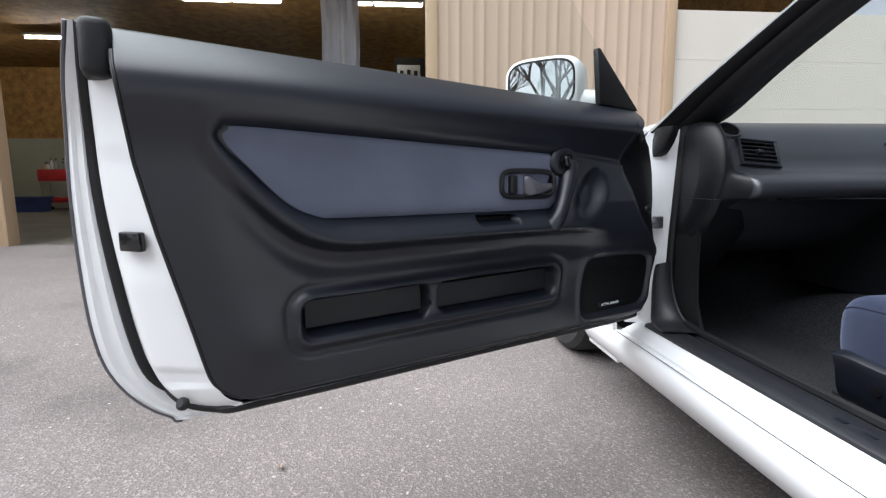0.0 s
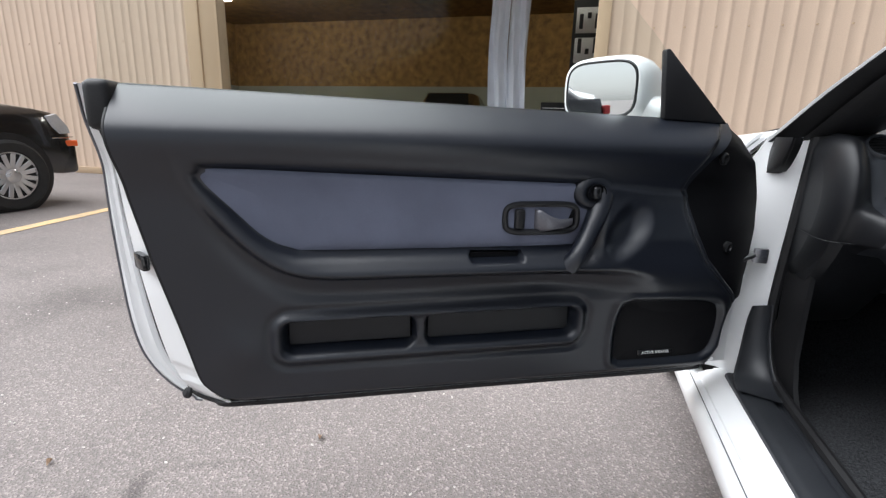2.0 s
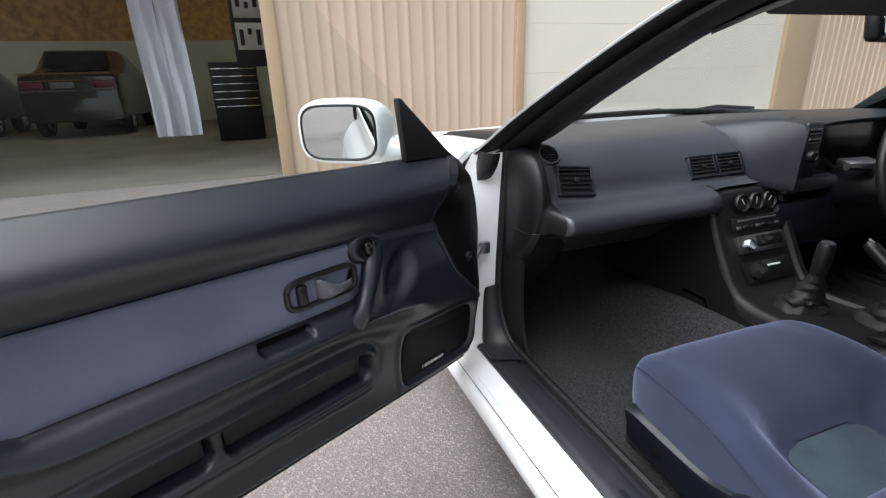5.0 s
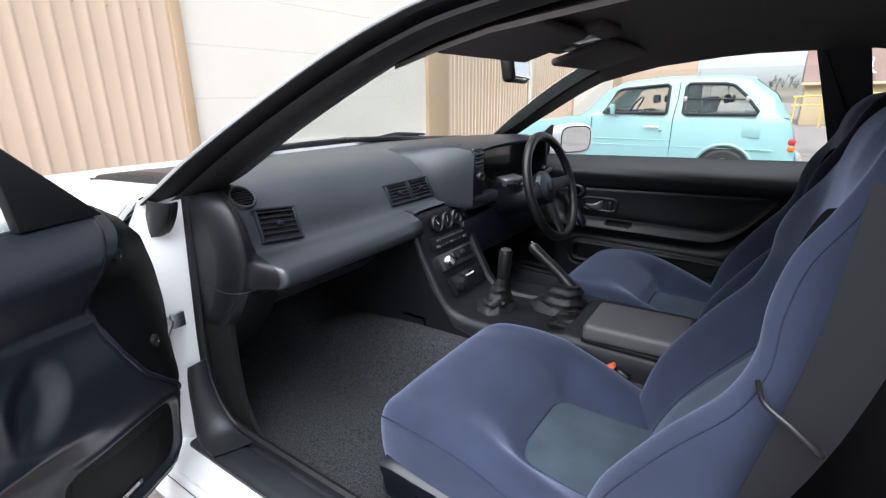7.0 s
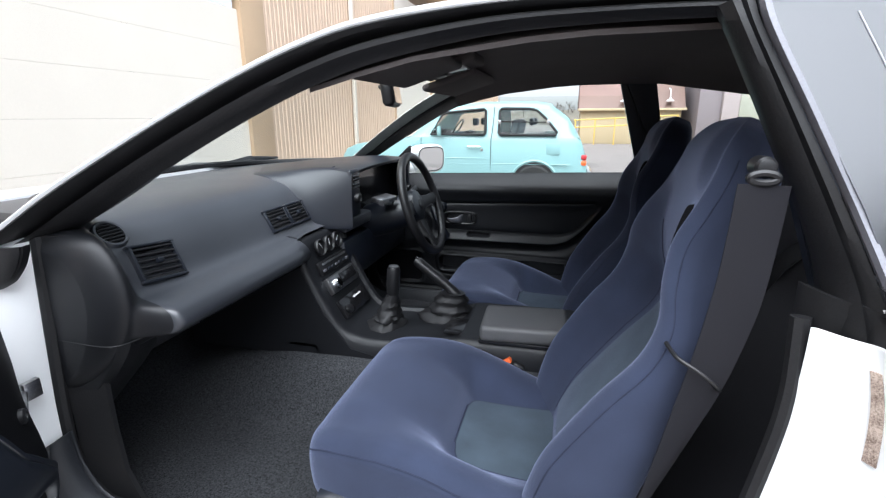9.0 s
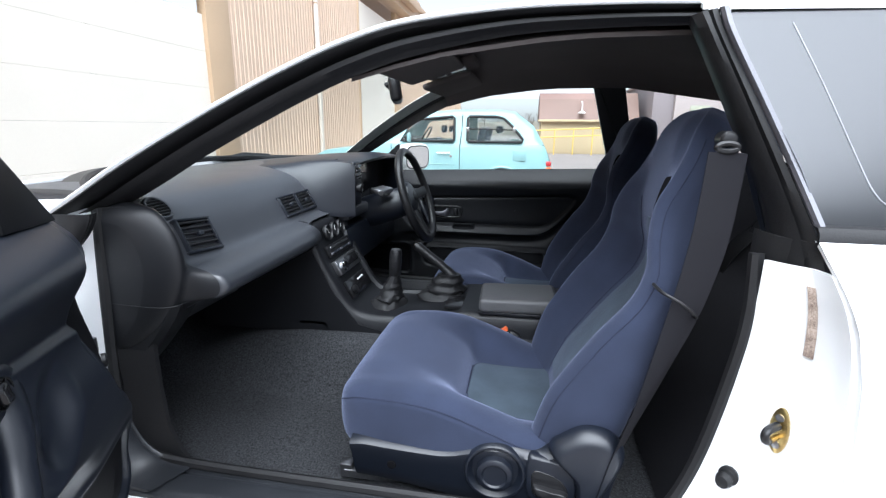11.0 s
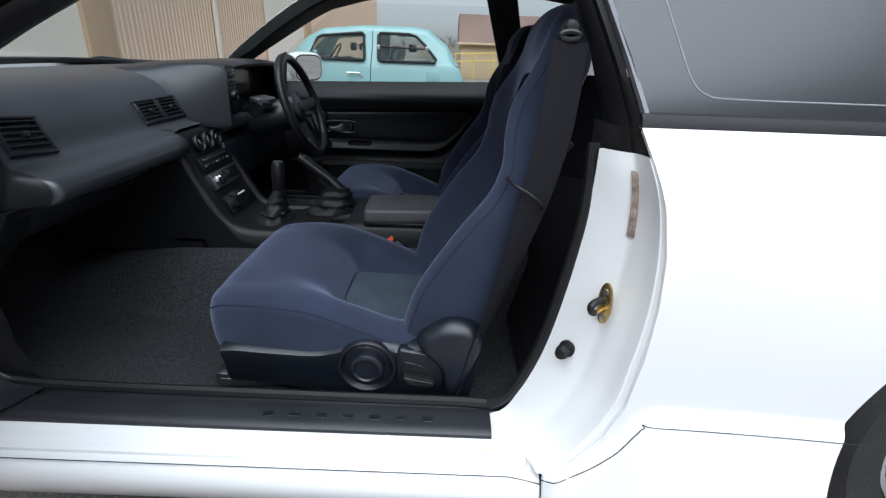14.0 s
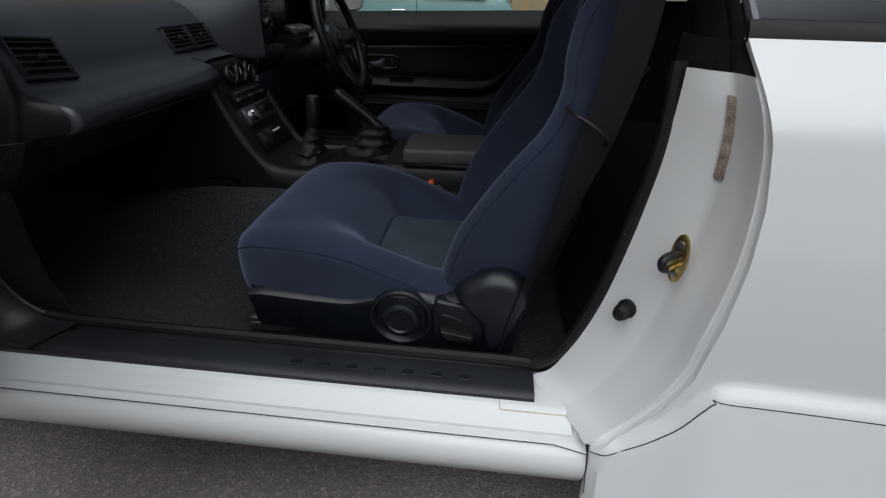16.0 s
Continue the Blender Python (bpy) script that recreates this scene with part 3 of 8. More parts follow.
# front jamb
outer = [(-0.135, 0.03, 0.27), (-0.138, 0.0, 0.36), (-0.140, -0.005, 0.5), (-0.140, 0.005, 0.64), (-0.138, 0.04, 0.76), (-0.132, 0.08, 0.845)]
inner = [(-0.045, 0.13, 0.275), (-0.085, 0.135, 0.37), (-0.098, 0.14, 0.50), (-0.098, 0.145, 0.64), (-0.092, 0.15, 0.76), (-0.08, 0.16, 0.85)]
rows = jamb_rows(spline(outer, 40), spline(inner, 40), [(0, 0), (0.06, 0.2), (0.2, 0.35), (0.45, 0.55), (0.7, 0.75), (1, 1), (1.0, 1.06)])
for flip in (0, 1):
    bm = B()
    slab(bm, other_side(rows) if flip else rows, (-0.006, 0, 0))
    part("door_jamb", bm, WHITE, car, "white painted front door jamb", 50)

# striker, stopper, sticker on the rear jamb
bm = B()
mst = Matrix.Translation((1.131, 0.050, 0.577)) @ pose(0, 0, 0, 90, 0, -52)
lathe(bm, [(0.020, 0.0), (0.022, 0.002), (0.022, 0.005), (0.019, 0.007)], mst @ Matrix.Diagonal((0.62, 1.7, 1, 1)), 20)
st = part("striker_plate", bm, BRASS, car, "yellow zinc-plated door striker")
bm = B()
tube(bm, spline([mst @ Vector(p) for p in ((0, 0.010, 0.0), (0, 0.010, 0.034), (0, 0.004, 0.040), (0, -0.005, 0.036), (0, -0.010, 0.030), (0, -0.010, 0.0))], 18), 0.0040, 8)
part("striker_loop", bm, BRASS, st)
bm = B()
tube(bm, spline([mst @ Vector(p) for p in ((0, 0.010, 0.010), (0, 0.010, 0.034), (0, 0.004, 0.041), (0, -0.005, 0.037), (0, -0.009, 0.030))], 14), 0.0060, 10)
part("striker_cap", bm, DARKPLASTIC, st)
for z in (0.022, -0.022):
    bm = B()
    lathe(bm, [(0.006, 0.004), (0.006, 0.009), (0.003, 0.010)], mst @ Matrix.Translation((0, z, 0)), 12)
    part("screw", bm, STEEL, st)
bm = B()
lathe(bm, [(0.018, 0), (0.019, 0.006), (0.012, 0.009), (0.013, 0.016), (0.016, 0.022), (0.012, 0.032), (0.002, 0.034)], Matrix.Translation((1.093, 0.092, 0.461)) @ pose(0, 0, 0, 90, 0, -42) @ Matrix.Diagonal((0.8, 0.85, 0.95, 1)), 20)
part("rubber_stopper", bm, RUBBER, car)
bm = B()
grid = []
for i in range(9):
    z = 0.686 + 0.108 * i / 8
    r = min(jamb, key=lambda q: abs(q[9][2] - z))
    a, b = Vector(r[8]), Vector(r[10])
    grid.append([a + (b - a) * k / 4 + Vector((-0.0022, -0.0022, 0)) for k in range(5)])
slab(bm, grid, (0.0015, 0.0015, 0))
part("sticker", bm, PAPER, car, "brown worn printed sticker on the door jamb")

# seal of the opening and dark upper frame
def ring_pts(n):
    low = [(-0.085, 0.155, 0.85), (-0.095, 0.148, 0.64), (-0.098, 0.142, 0.50), (-0.092, 0.140, 0.40), (-0.060, 0.144, 0.325), (0.03, 0.150, 0.290), (0.5, 0.150, 0.284), (0.90, 0.148, 0.284), (0.975, 0.142, 0.290), (1.020, 0.138, 0.345), (1.060, 0.136, 0.46), (1.090, 0.136, 0.62), (1.102, 0.138, 0.72), (1.103, 0.15, 0.82)]
    return spline(low, n)


for flip in (0, 1):
    q = ring_pts(90)
    bm = B()
    tube(bm, other_side([q])[0] if flip else q, 0.0115, 8)
    part("door_seal", bm, RUBBER, car)


# outer white edge, then the dark gutter, down to the daylight edge
F_OUT = [(-0.20, 0.06, 0.80), (-0.10, 0.085, 0.862), (-0.005, 0.115, 0.930), (0.098, 0.15, 0.996), (0.205, 0.185, 1.060), (0.312, 0.212, 1.116), (0.41, 0.232, 1.158), (0.52, 0.242, 1.188), (0.70, 0.245, 1.206), (0.88, 0.242, 1.208), (1.022, 0.235, 1.203)]
F_MID = [(-0.18, 0.085, 0.795), (-0.085, 0.105, 0.842), (0.01, 0.135, 0.912), (0.108, 0.165, 0.977), (0.212, 0.195, 1.042), (0.318, 0.222, 1.098), (0.415, 0.242, 1.140), (0.522, 0.25, 1.170), (0.70, 0.252, 1.188), (0.88, 0.25, 1.190), (1.02, 0.242, 1.185)]
F_IN = [(-0.12, 0.19, 0.826), (-0.055, 0.20, 0.850), (0.03, 0.205, 0.894), (0.11, 0.215, 0.942), (0.215, 0.235, 1.001), (0.325, 0.26, 1.060), (0.43, 0.272, 1.105), (0.535, 0.276, 1.136), (0.70, 0.276, 1.165), (0.86, 0.274, 1.174), (1.0, 0.262, 1.173)]
n = 70
fo, fm, fi = (spline(c, n) for c in (F_OUT, F_MID, F_IN))
fm = [a + (b - a) * 0.20 for a, b in zip(fo, fm)]
for flip in (0, 1):
    sgn = -1 if flip else 1
    rows = [[b + Vector((0, 0.10, 0.025)), b + Vector((0, 0.045, 0.016)), b + Vector((0, 0.012, 0.008)), b + Vector((0, 0, 0)), a] for a, b in zip(fm, fo)]
    bm = B()
    slab(bm, other_side(rows) if flip else rows, (0, sgn * 0.008, -0.004))
    part("roof_rail", bm, WHITE, car, "white painted roof rail and windscreen pillar", 50)
    rows = []
    for a, b in zip(fm, fi):
        d = b - a
        rows.append([a, a + d * 0.06 + Vector((0, -0.006, 0)), a + d * 0.20 + Vector((0, -0.004, 0)), a + d * 0.24 + Vector((0, 0.012, 0)), a + d * 0.42 + Vector((0, 0.016, 0.002)), a + d * 0.50 + Vector((0, -0.010, 0)), a + d * 0.64 + Vector((0, -0.014, 0)), a + d * 0.80 + Vector((0, -0.008, 0)), a + d * 0.92, b, b + Vector((0, 0.06, 0.02))])
    bm = B()
    slab(bm, other_side(rows) if flip else rows, (0, sgn * 0.010, 0.004))
    part("pillar_trim", bm, RUBBER, car, "black rubber gutter and seal along the roof rail", 40)

# black rubber foot that closes the windscreen pillar over the front jamb
for flip in (0, 1):
    rows = []
    for k in range(9):
        f = k / 8
        z = 0.766 + 0.080 * f
        xa = lerp1(z, [0.766, 0.776, 0.79, 0.81, 0.846], [-0.126, -0.138, -0.142, -0.138, -0.118])
        xb = lerp1(z, [0.766, 0.776, 0.79, 0.81, 0.835, 0.846], [-0.112, -0.094, -0.078, -0.060, -0.046, -0.044])
        rows.append([(xa - 0.004, 0.120, z), (xa, 0.094, z), (xa + 0.006, 0.086, z), ((xa + xb) / 2, 0.083, z), (xb - 0.008, 0.088, z), (xb, 0.096, z), (xb - 0.006, 0.112, z)])
    bm = B()
    slab(bm, other_side(rows) if flip else rows, (0, -0.006 if flip else 0.006, 0))
    part("pillar_boot", bm, RUBBER, car, "black rubber foot of the windscreen pillar", 50)

# centre pillars: seal strip leaning back from the roof to the belt
P_F = [(0.985, 0.225, 1.180), (1.000, 0.212, 1.147), (1.040, 0.200, 1.063), (1.090, 0.185, 0.956), (1.116, 0.172, 0.891), (1.126, 0.158, 0.845), (1.130, 0.142, 0.806)]
P_R = [(1.020, 0.225, 1.188), (1.033, 0.213, 1.148), (1.079, 0.188, 1.053), (1.126, 0.156, 0.949), (1.156, 0.116, 0.864), (1.162, 0.098, 0.835), (1.164, 0.082, 0.806)]
for flip in (0, 1):
    sgn = -1 if flip else 1
    rows = []
    for a, b in zip(spline(P_F, 40), spline(P_R, 40)):
        d = b - a
        rows.append([a + Vector((0.012, 0.06, 0)), a + Vector((0.002, 0.02, 0)), a, a + d * 0.3 + Vector((0, -0.016, 0)), a + d * 0.5 + Vector((0, -0.018, 0)), a + d * 0.58 + Vector((0, -0.006, 0)), a + d * 0.7 + Vector((0, -0.014, 0)), a + d * 0.95 + Vector((0, -0.012, 0)), b + Vector((0.004, 0.006, 0))])
    bm = B()
    slab(bm, other_side(rows) if flip else rows, (0.004, sgn * 0.012, 0))
    part("centre_pillar", bm, RUBBER, car, "black rubber-sealed centre pillar", 40)
    # shoulder under the pillar where the jamb begins
    bm = B()
    rows = [[(1.108, 0.165, z + 0.004), (1.125, 0.140, z), (1.145, 0.114, z), (1.160, 0.088, z)] for z in (0.806, 0.820, 0.85)]
    slab(bm, other_side(rows) if flip else rows, (0, sgn * 0.02, 0))
    part("pillar_foot", bm, RUBBER, car)

# quarter glass
for flip in (0, 1):
    sgn = -1 if flip else 1
    rows = []
    for i in range(21):
        f = i / 20
        z = 0.872 + f * 0.318
        a = lerp1(z, [0.862, 0.949, 1.053, 1.148, 1.19], [1.166, 1.136, 1.089, 1.043, 1.022])
        b = lerp1(f, [0, 0.5, 0.85, 1], [2.02, 1.86, 1.66, 1.50])
        y = 0.108 + 0.120 * f ** 1.15
        rows.append([(a + (b - a) * j / 12, y + 0.03 * step(0.5, 1, j / 12) * f, z) for j in range(13)])
    bm = B()
    slab(bm, other_side(rows) if flip else rows, (0, sgn * 0.005, 0))
    g = part("quarter_window", bm, TINT if not flip else GLASS, car, "grey tinted rear quarter glass" if not flip else "")
    g.visible_shadow = False
    if not flip:
        bm = B()
        loop = spline([(1.128, 0.208, 1.165), (1.165, 0.176, 1.075), (1.208, 0.141, 0.965), (1.228, 0.127, 0.922), (1.25, 0.121, 0.903), (1.29, 0.119, 0.898), (1.45, 0.119, 0.897), (1.75, 0.123, 0.897)], 60)
        tube(bm, [Vector((p.x, 0.108 + 0.120 * ((p.z - 0.872) / 0.318) ** 1.15 - 0.0004, p.z)) for p in loop], 0.0011, 6)
        part("frit_line", bm, mat("pale_printed_line", (0.34, 0.35, 0.37), 0.5, 0, 0.1, 9, 100, 0.0), g)
    # pale strip between the seal and the glass
    bm = B()
    rows = [[b + Vector((0.000, -0.016, 0)), b + Vector((0.004, -0.022, 0)), b + Vector((0.011, -0.022, 0)), b + Vector((0.014, -0.012, 0))] for b in spline(P_R[:6], 40)]
    slab(bm, other_side(rows) if flip else rows, (0, sgn * 0.005, 0))
    part("glass_trim", bm, GREYLEVER, car, "grey strip along the quarter glass")
    # belt moulding under the glass
    bm = B()
    rows = [[(x, 0.090, 0.848), (x, 0.083, 0.853), (x, 0.085, 0.866), (x, 0.092, 0.874), (x, 0.115, 0.876)] for x in (1.15 + 0.9 * i / 20 for i in range(21))]
    slab(bm, other_side(rows) if flip else rows, (0, sgn * 0.006, 0.0))
    part("belt_moulding", bm, RUBBER, car)

# rear pillars, roof sides and deck shoulders that close the shell
for flip in (0, 1):
    sgn = -1 if flip else 1
    rows = []
    for i in range(13):
        f = i / 12
        z = 0.872 + f * 0.318
        b = lerp1(f, [0, 0.5, 0.85, 1], [2.02, 1.86, 1.66, 1.50])
        y = 0.108 + 0.120 * f ** 1.15 + 0.03 * f
        e = 1.60 + 0.55 * (1.205 - z) / 0.29
        rows.append([(b + (e - b) * k / 4, y + (0.30 - y) * (k / 4) ** 1.6, z + 0.012 * math.sin(math.pi * k / 4)) for k in range(5)])
    bm = B()
    slab(bm, other_side(rows) if flip else rows, (0, sgn * 0.008, -0.004))
    part("rear_pillar", bm, WHITE, car)
    rows = [[(x, 0.222 + 0.02 * step(1.3, 1.6, x), lerp1(x, [1.0, 1.3, 1.62], [1.196, 1.190, 1.150])), (x, 0.262, lerp1(x, [1.0, 1.3, 1.62], [1.212, 1.204, 1.162])), (x, 0.32, lerp1(x, [1.0, 1.3, 1.62], [1.222, 1.206, 1.165]))] for x in (1.0 + 0.62 * i / 12 for i in range(13))]
    bm = B()
    slab(bm, other_side(rows) if flip else rows, (0, 0, -0.008))
    part("roof_side", bm, WHITE, car)
    rows = [[(x, side_y(x, 0.853), 0.853), (x, 0.12 + 0.04 * step(2.3, 3.2, x), 0.885 - 0.02 * step(2.3, 3.2, x)), (x, 0.22, 0.915 - 0.03 * step(2.15, 3.2, x))] for x in (1.98 + 1.25 * i / 14 for i in range(15))]
    bm = B()
    slab(bm, other_side(rows) if flip else rows, (0, 0, -0.008))
    part("deck_shoulder", bm, WHITE, car)
# old paint edge on the sill
bm = B()
tube(bm, [(0.905, 0.066, 0.2722), (0.906, 0.047, 0.2695), (0.906, 0.0425, 0.2655), (0.96, 0.0425, 0.2655), (1.026, 0.0425, 0.2655), (1.027, 0.028, 0.261), (1.028, 0.015, 0.254)], 0.0011, 6)
part("paint_edge", bm, mat("yellowed_sealant", (0.62, 0.55, 0.36), 0.5, 0, 0.2, 40, 300, 0.0), car, "yellowed paint edge on the sill")

# roof, bonnet, boot, glass, ends
rows = []
for i in range(25):
    x = 0.40 + 1.2 * i / 24
    zc = lerp1(x, [0.40, 0.55, 0.8, 1.0, 1.3, 1.6], [1.215, 1.262, 1.288, 1.292, 1.270, 1.215])
    ze = lerp1(x, [0.40, 0.52, 0.7, 0.88, 1.02, 1.3, 1.6], [1.172, 1.202, 1.220, 1.222, 1.217, 1.20, 1.15])
    rows.append([(x, 0.31 + (2 * CY - 0.62) * j / 16, ze + (zc - ze) * (1 - (j / 8 - 1) ** 2)) for j in range(17)])
bm = B()
slab(bm, rows, (0, 0, -0.012))
part("roof_panel", bm, WHITE, car)
rows = []
for i in range(25):
    f = i / 24
    x = -1.70 + f * 1.24
    e = 0.06 + 0.05 * (1 - f)
    rows.append([(x, e + (2 * CY - 2 * e) * j / 20, lerp1(f, [0, 0.15, 0.6, 1], [0.62, 0.70, 0.79, 0.838]) + 0.035 * (1 - (j / 10 - 1) ** 4) * (0.4 + 0.6 * f) - 0.02 * (abs(j / 10 - 1) ** 8)) for j in range(21)])
bm = B()
slab(bm, rows, (0, 0, -0.012))
part("bonnet", bm, WHITE, car)
# fender crown running up to the windscreen
def crown(x):
    return lerp1(x, [-1.6, -0.96, -0.5, -0.14], [0.715, 0.80, 0.846, 0.863])


for flip in (0, 1):
    rows = [[(x, side_y(x, 0.79) - 0.001, crown(x) - 0.07), (x, 0.040, crown(x) - 0.032), (x, 0.060, crown(x) - 0.012), (x, 0.095, crown(x) - 0.002), (x, 0.15, crown(x)), (x, 0.25, crown(x) - 0.002), (x, 0.36, crown(x) - 0.003), (x, 0.47, crown(x) - 0.006)] for x in (-1.30 + 1.16 * i / 24 for i in range(25))]
    bm = B()
    slab(bm, other_side(rows) if flip else rows, (0, 0, -0.01))
    part("fender_top", bm, WHITE, car)
rows = [[(1.60 + 0.55 * f, 0.30 + (2 * CY - 0.60) * j / 12, 1.205 - 0.29 * f + 0.03 * (1 - (j / 6 - 1) ** 2)) for j in range(13)] for f in (0, 0.25, 0.5, 0.75, 1)]
bm = B()
slab(bm, rows, (0, 0, -0.006))
part("rear_window", bm, TINT, car, "tinted rear window").visible_shadow = False
rows = [[(2.15 + 1.05 * f, 0.10 + 0.04 * f + (2 * CY - 0.2 - 0.08 * f) * j / 12, 0.915 - 0.03 * f + 0.02 * (1 - (j / 6 - 1) ** 2)) for j in range(13)] for f in (0, 0.3, 0.6, 1)]
bm = B()
slab(bm, rows, (0, 0, -0.012))
part("boot_lid", bm, WHITE, car)
for x, nm in ((3.25, "rear_bumper"), (-1.72, "front_bumper")):
    sx = 1 if x > 0 else -1
    rows = [[(x + sx * (0.05 * math.sin(math.pi * j / 12) - 0.03 * (i == 0 or i == 6)), 0.15 + (2 * CY - 0.3) * j / 12, z) for j in range(13)] for i, z in enumerate((0.15, 0.25, 0.35, 0.48, 0.60, 0.72, 0.86 if x > 0 else 0.64))]
    bm = B()
    slab(bm, rows, (-sx * 0.012, 0, 0))
    part(nm, bm, WHITE, car)
bm = B()
rbox(bm, (0.75, CY, 0.155), (4.6, 1.3, 0.02), 0.0)
part("underbody", bm, RUBBER, car)
# windscreen, cowl and wipers
rows = []
for i in range(13):
    f = i / 12
    edge, mid = -0.10 + 0.52 * f, -0.50 + 0.86 * f
    rows.append([(mid + (edge - mid) * abs(j / 12 - 1) ** 2.6, (0.17 + 0.12 * f) + (2 * CY - 2 * (0.17 + 0.12 * f)) * j / 24, 0.858 + 0.319 * f + 0.02 * (1 - (j / 12 - 1) ** 2)) for j in range(25)])
bm = B()
slab(bm, rows, (0.002, 0, -0.005))
screen = part("windscreen", bm, GLASS, car, "clear laminated windscreen")
screen.visible_shadow = False
bm = B()
tube(bm, [Vector(q) + Vector((0.012, 0, 0.004)) for q in rows[0]], 0.011, 8)
part("screen_seal", bm, RUBBER, screen, "black seal along the foot of the screen")
bm = B()
rows = [[(-0.53 + dx + 0.40 * abs(0.97 * (j / 12 - 1)) ** 2.6, 0.175 + (2 * CY - 0.35) * j / 24, 0.838 + dz + 0.042 * (1 - (j / 12 - 1) ** 4)) for j in range(25)] for dx, dz in ((-0.02, 0.0), (0.02, 0.002), (0.06, 0.006))]
slab(bm, rows, (0, 0, -0.01))
part("cowl", bm, DARKPLASTIC, car, "black plastic cowl panel")
for y0, y1 in ((0.74, 1.14), (1.08, 1.46)):
    bm = B()
    a, b = Vector((-0.53, y0 + 0.12, 0.866)), Vector((-0.51, y1 + 0.12, 0.868))
    tube(bm, [a, (a + b) / 2 + Vector((-0.01, 0, 0.012)), b], [0.007, 0.011, 0.006], 8)
    w = part("wiper", bm, DARKPLASTIC, car, "black windscreen wiper")
    bm = B()
    rbox(bm, ((a + b) / 2 + Vector((0.0, 0, -0.012))), (0.012, 0.34, 0.012), 0.003)
    part("wiper_blade", bm, RUBBER, w)
# bonnet vent mark near the screen
bm = B()
rbox(bm, (-0.37, 0.235, 0.858), (0.05, 0.014, 0.008), 0.003, 2, pose(0, 0, 0, 0, -4, 12))
part("bonnet_gap", bm, RUBBER, car)

# ---- the coupe: cabin ----
# carpet: floor pan with footwells, tunnel and toe board
rows = []
for i in range(61):
    x = -0.62 + 1.75 * i / 60
    row = []
    for j in range(61):
        y = 0.165 + (2 * CY - 0.33) * j / 60
        z = 0.205
        z += 0.20 * step(-0.28, -0.60, x)
        z += 0.17 * step(0.30, 0.17, abs(y - CY)) * step(-0.65, 0.1, x)
        z += 0.035 * step(0.215, 0.165, min(y, 2 * CY - y))
        z += 0.006 * noise.noise((x * 9, y * 9, 0)) + 0.02 * step(0.35, 0.5, x)
        row.append((x, y, z))
    rows.append(row)
bm = B()
slab(bm, rows, (0, 0, -0.02))
part("carpet", bm, CARPET, car, "charcoal loop carpet in the footwell", 60)
bm = B()
rbox(bm, (-0.60, CY, 0.53), (0.04, 1.36, 0.56), 0.01)
part("bulkhead", bm, CARPET, car)
for flip in (0, 1):
    bm = B()
    rows = [[(-0.60 + 0.545 * i / 8, 0.165 + 0.01 * math.sin(i), z) for i in range(9)] for z in (0.20, 0.35, 0.5, 0.65, 0.84)]
    slab(bm, other_side(rows) if flip else rows, (0, 0.012 * (-1 if flip else 1), 0))
    part("kick_panel", bm, RUBBER, car, "black vinyl kick panel")
    # black seal-side trim at the front of the opening
    bm = B()
    rows = [[(-0.090 + d, 0.152, z), (-0.078 + d, 0.158, z), (-0.055 + d, 0.164, z), (-0.02 + d, 0.172, z)] for z, d in ((0.262, 0.06), (0.30, 0.03), (0.36, 0.006), (0.45, 0), (0.55, 0), (0.70, 0), (0.85, 0.01))]
    slab(bm, other_side(rows) if flip else rows, (0, 0.01 * (-1 if flip else 1), 0))
    part("pillar_cover", bm, RUBBER, car)

# black box added to stop daylight through a gap under the driver's door
bm = B()
rbox(bm, (0.52, 2 * CY - 0.075, 0.30), (1.26, 0.05, 0.12), 0.01)
part("door_bottom_seal", bm, RUBBER, car)

# dashboard
DASH = [(-0.56, 0.852), (-0.42, 0.866), (-0.28, 0.872), (-0.16, 0.868), (-0.085, 0.856), (-0.040, 0.836), (-0.012, 0.808), (0.012, 0.772), (0.028, 0.742), (0.046, 0.722), (0.075, 0.715), (0.102, 0.708), (0.122, 0.696), (0.131, 0.680), (0.129, 0.664), (0.116, 0.652), (0.095, 0.647), (0.065, 0.640), (0.015, 0.612), (-0.05, 0.565), (-0.14, 0.505), (-0.30, 0.46)]
dash_pts = spline([(x, 0, z) for x, z in DASH], 74)


def dash_row(y):
    row = []
    s = min(1.0, max(0.0, (0.180 - y) / 0.031))
    end = 1 - math.sqrt(max(0.0, 1 - s * s))
    lobe = step(0.232, 0.180, y)
    for p in dash_pts:
        x, z = p.x, p.z
        # the rounded end of the dash stands further out over the whole height
        hx = sum(k * lerp1(z + d, [0.45, 0.60, 0.647, 0.695, 0.735, 0.775, 0.82, 0.845, 0.86, 0.88], [-0.16, 0.015, 0.045, 0.066, 0.070, 0.066, 0.046, 0.022, 0.000, -0.05]) for d, k in ((-0.024, 0.15), (-0.012, 0.25), (0, 0.2), (0.012, 0.25), (0.024, 0.15)))
        if lobe and x > -0.12:
            x = x + (hx - x) * lobe * step(-0.12, -0.05, p.x)
        if p.z < 0.728 and p.x > -0.1:
            x -= 0.13 * step(0.715, 0.755, y) * step(0.716, 0.700, p.z)
        x, z = -0.20 + (x + 0.20) * (1 - 0.34 * end), 0.68 + (z - 0.68) * (1 - (0.26 if z > 0.68 else 0.10) * end)
        row.append((x, y, z))
    return row


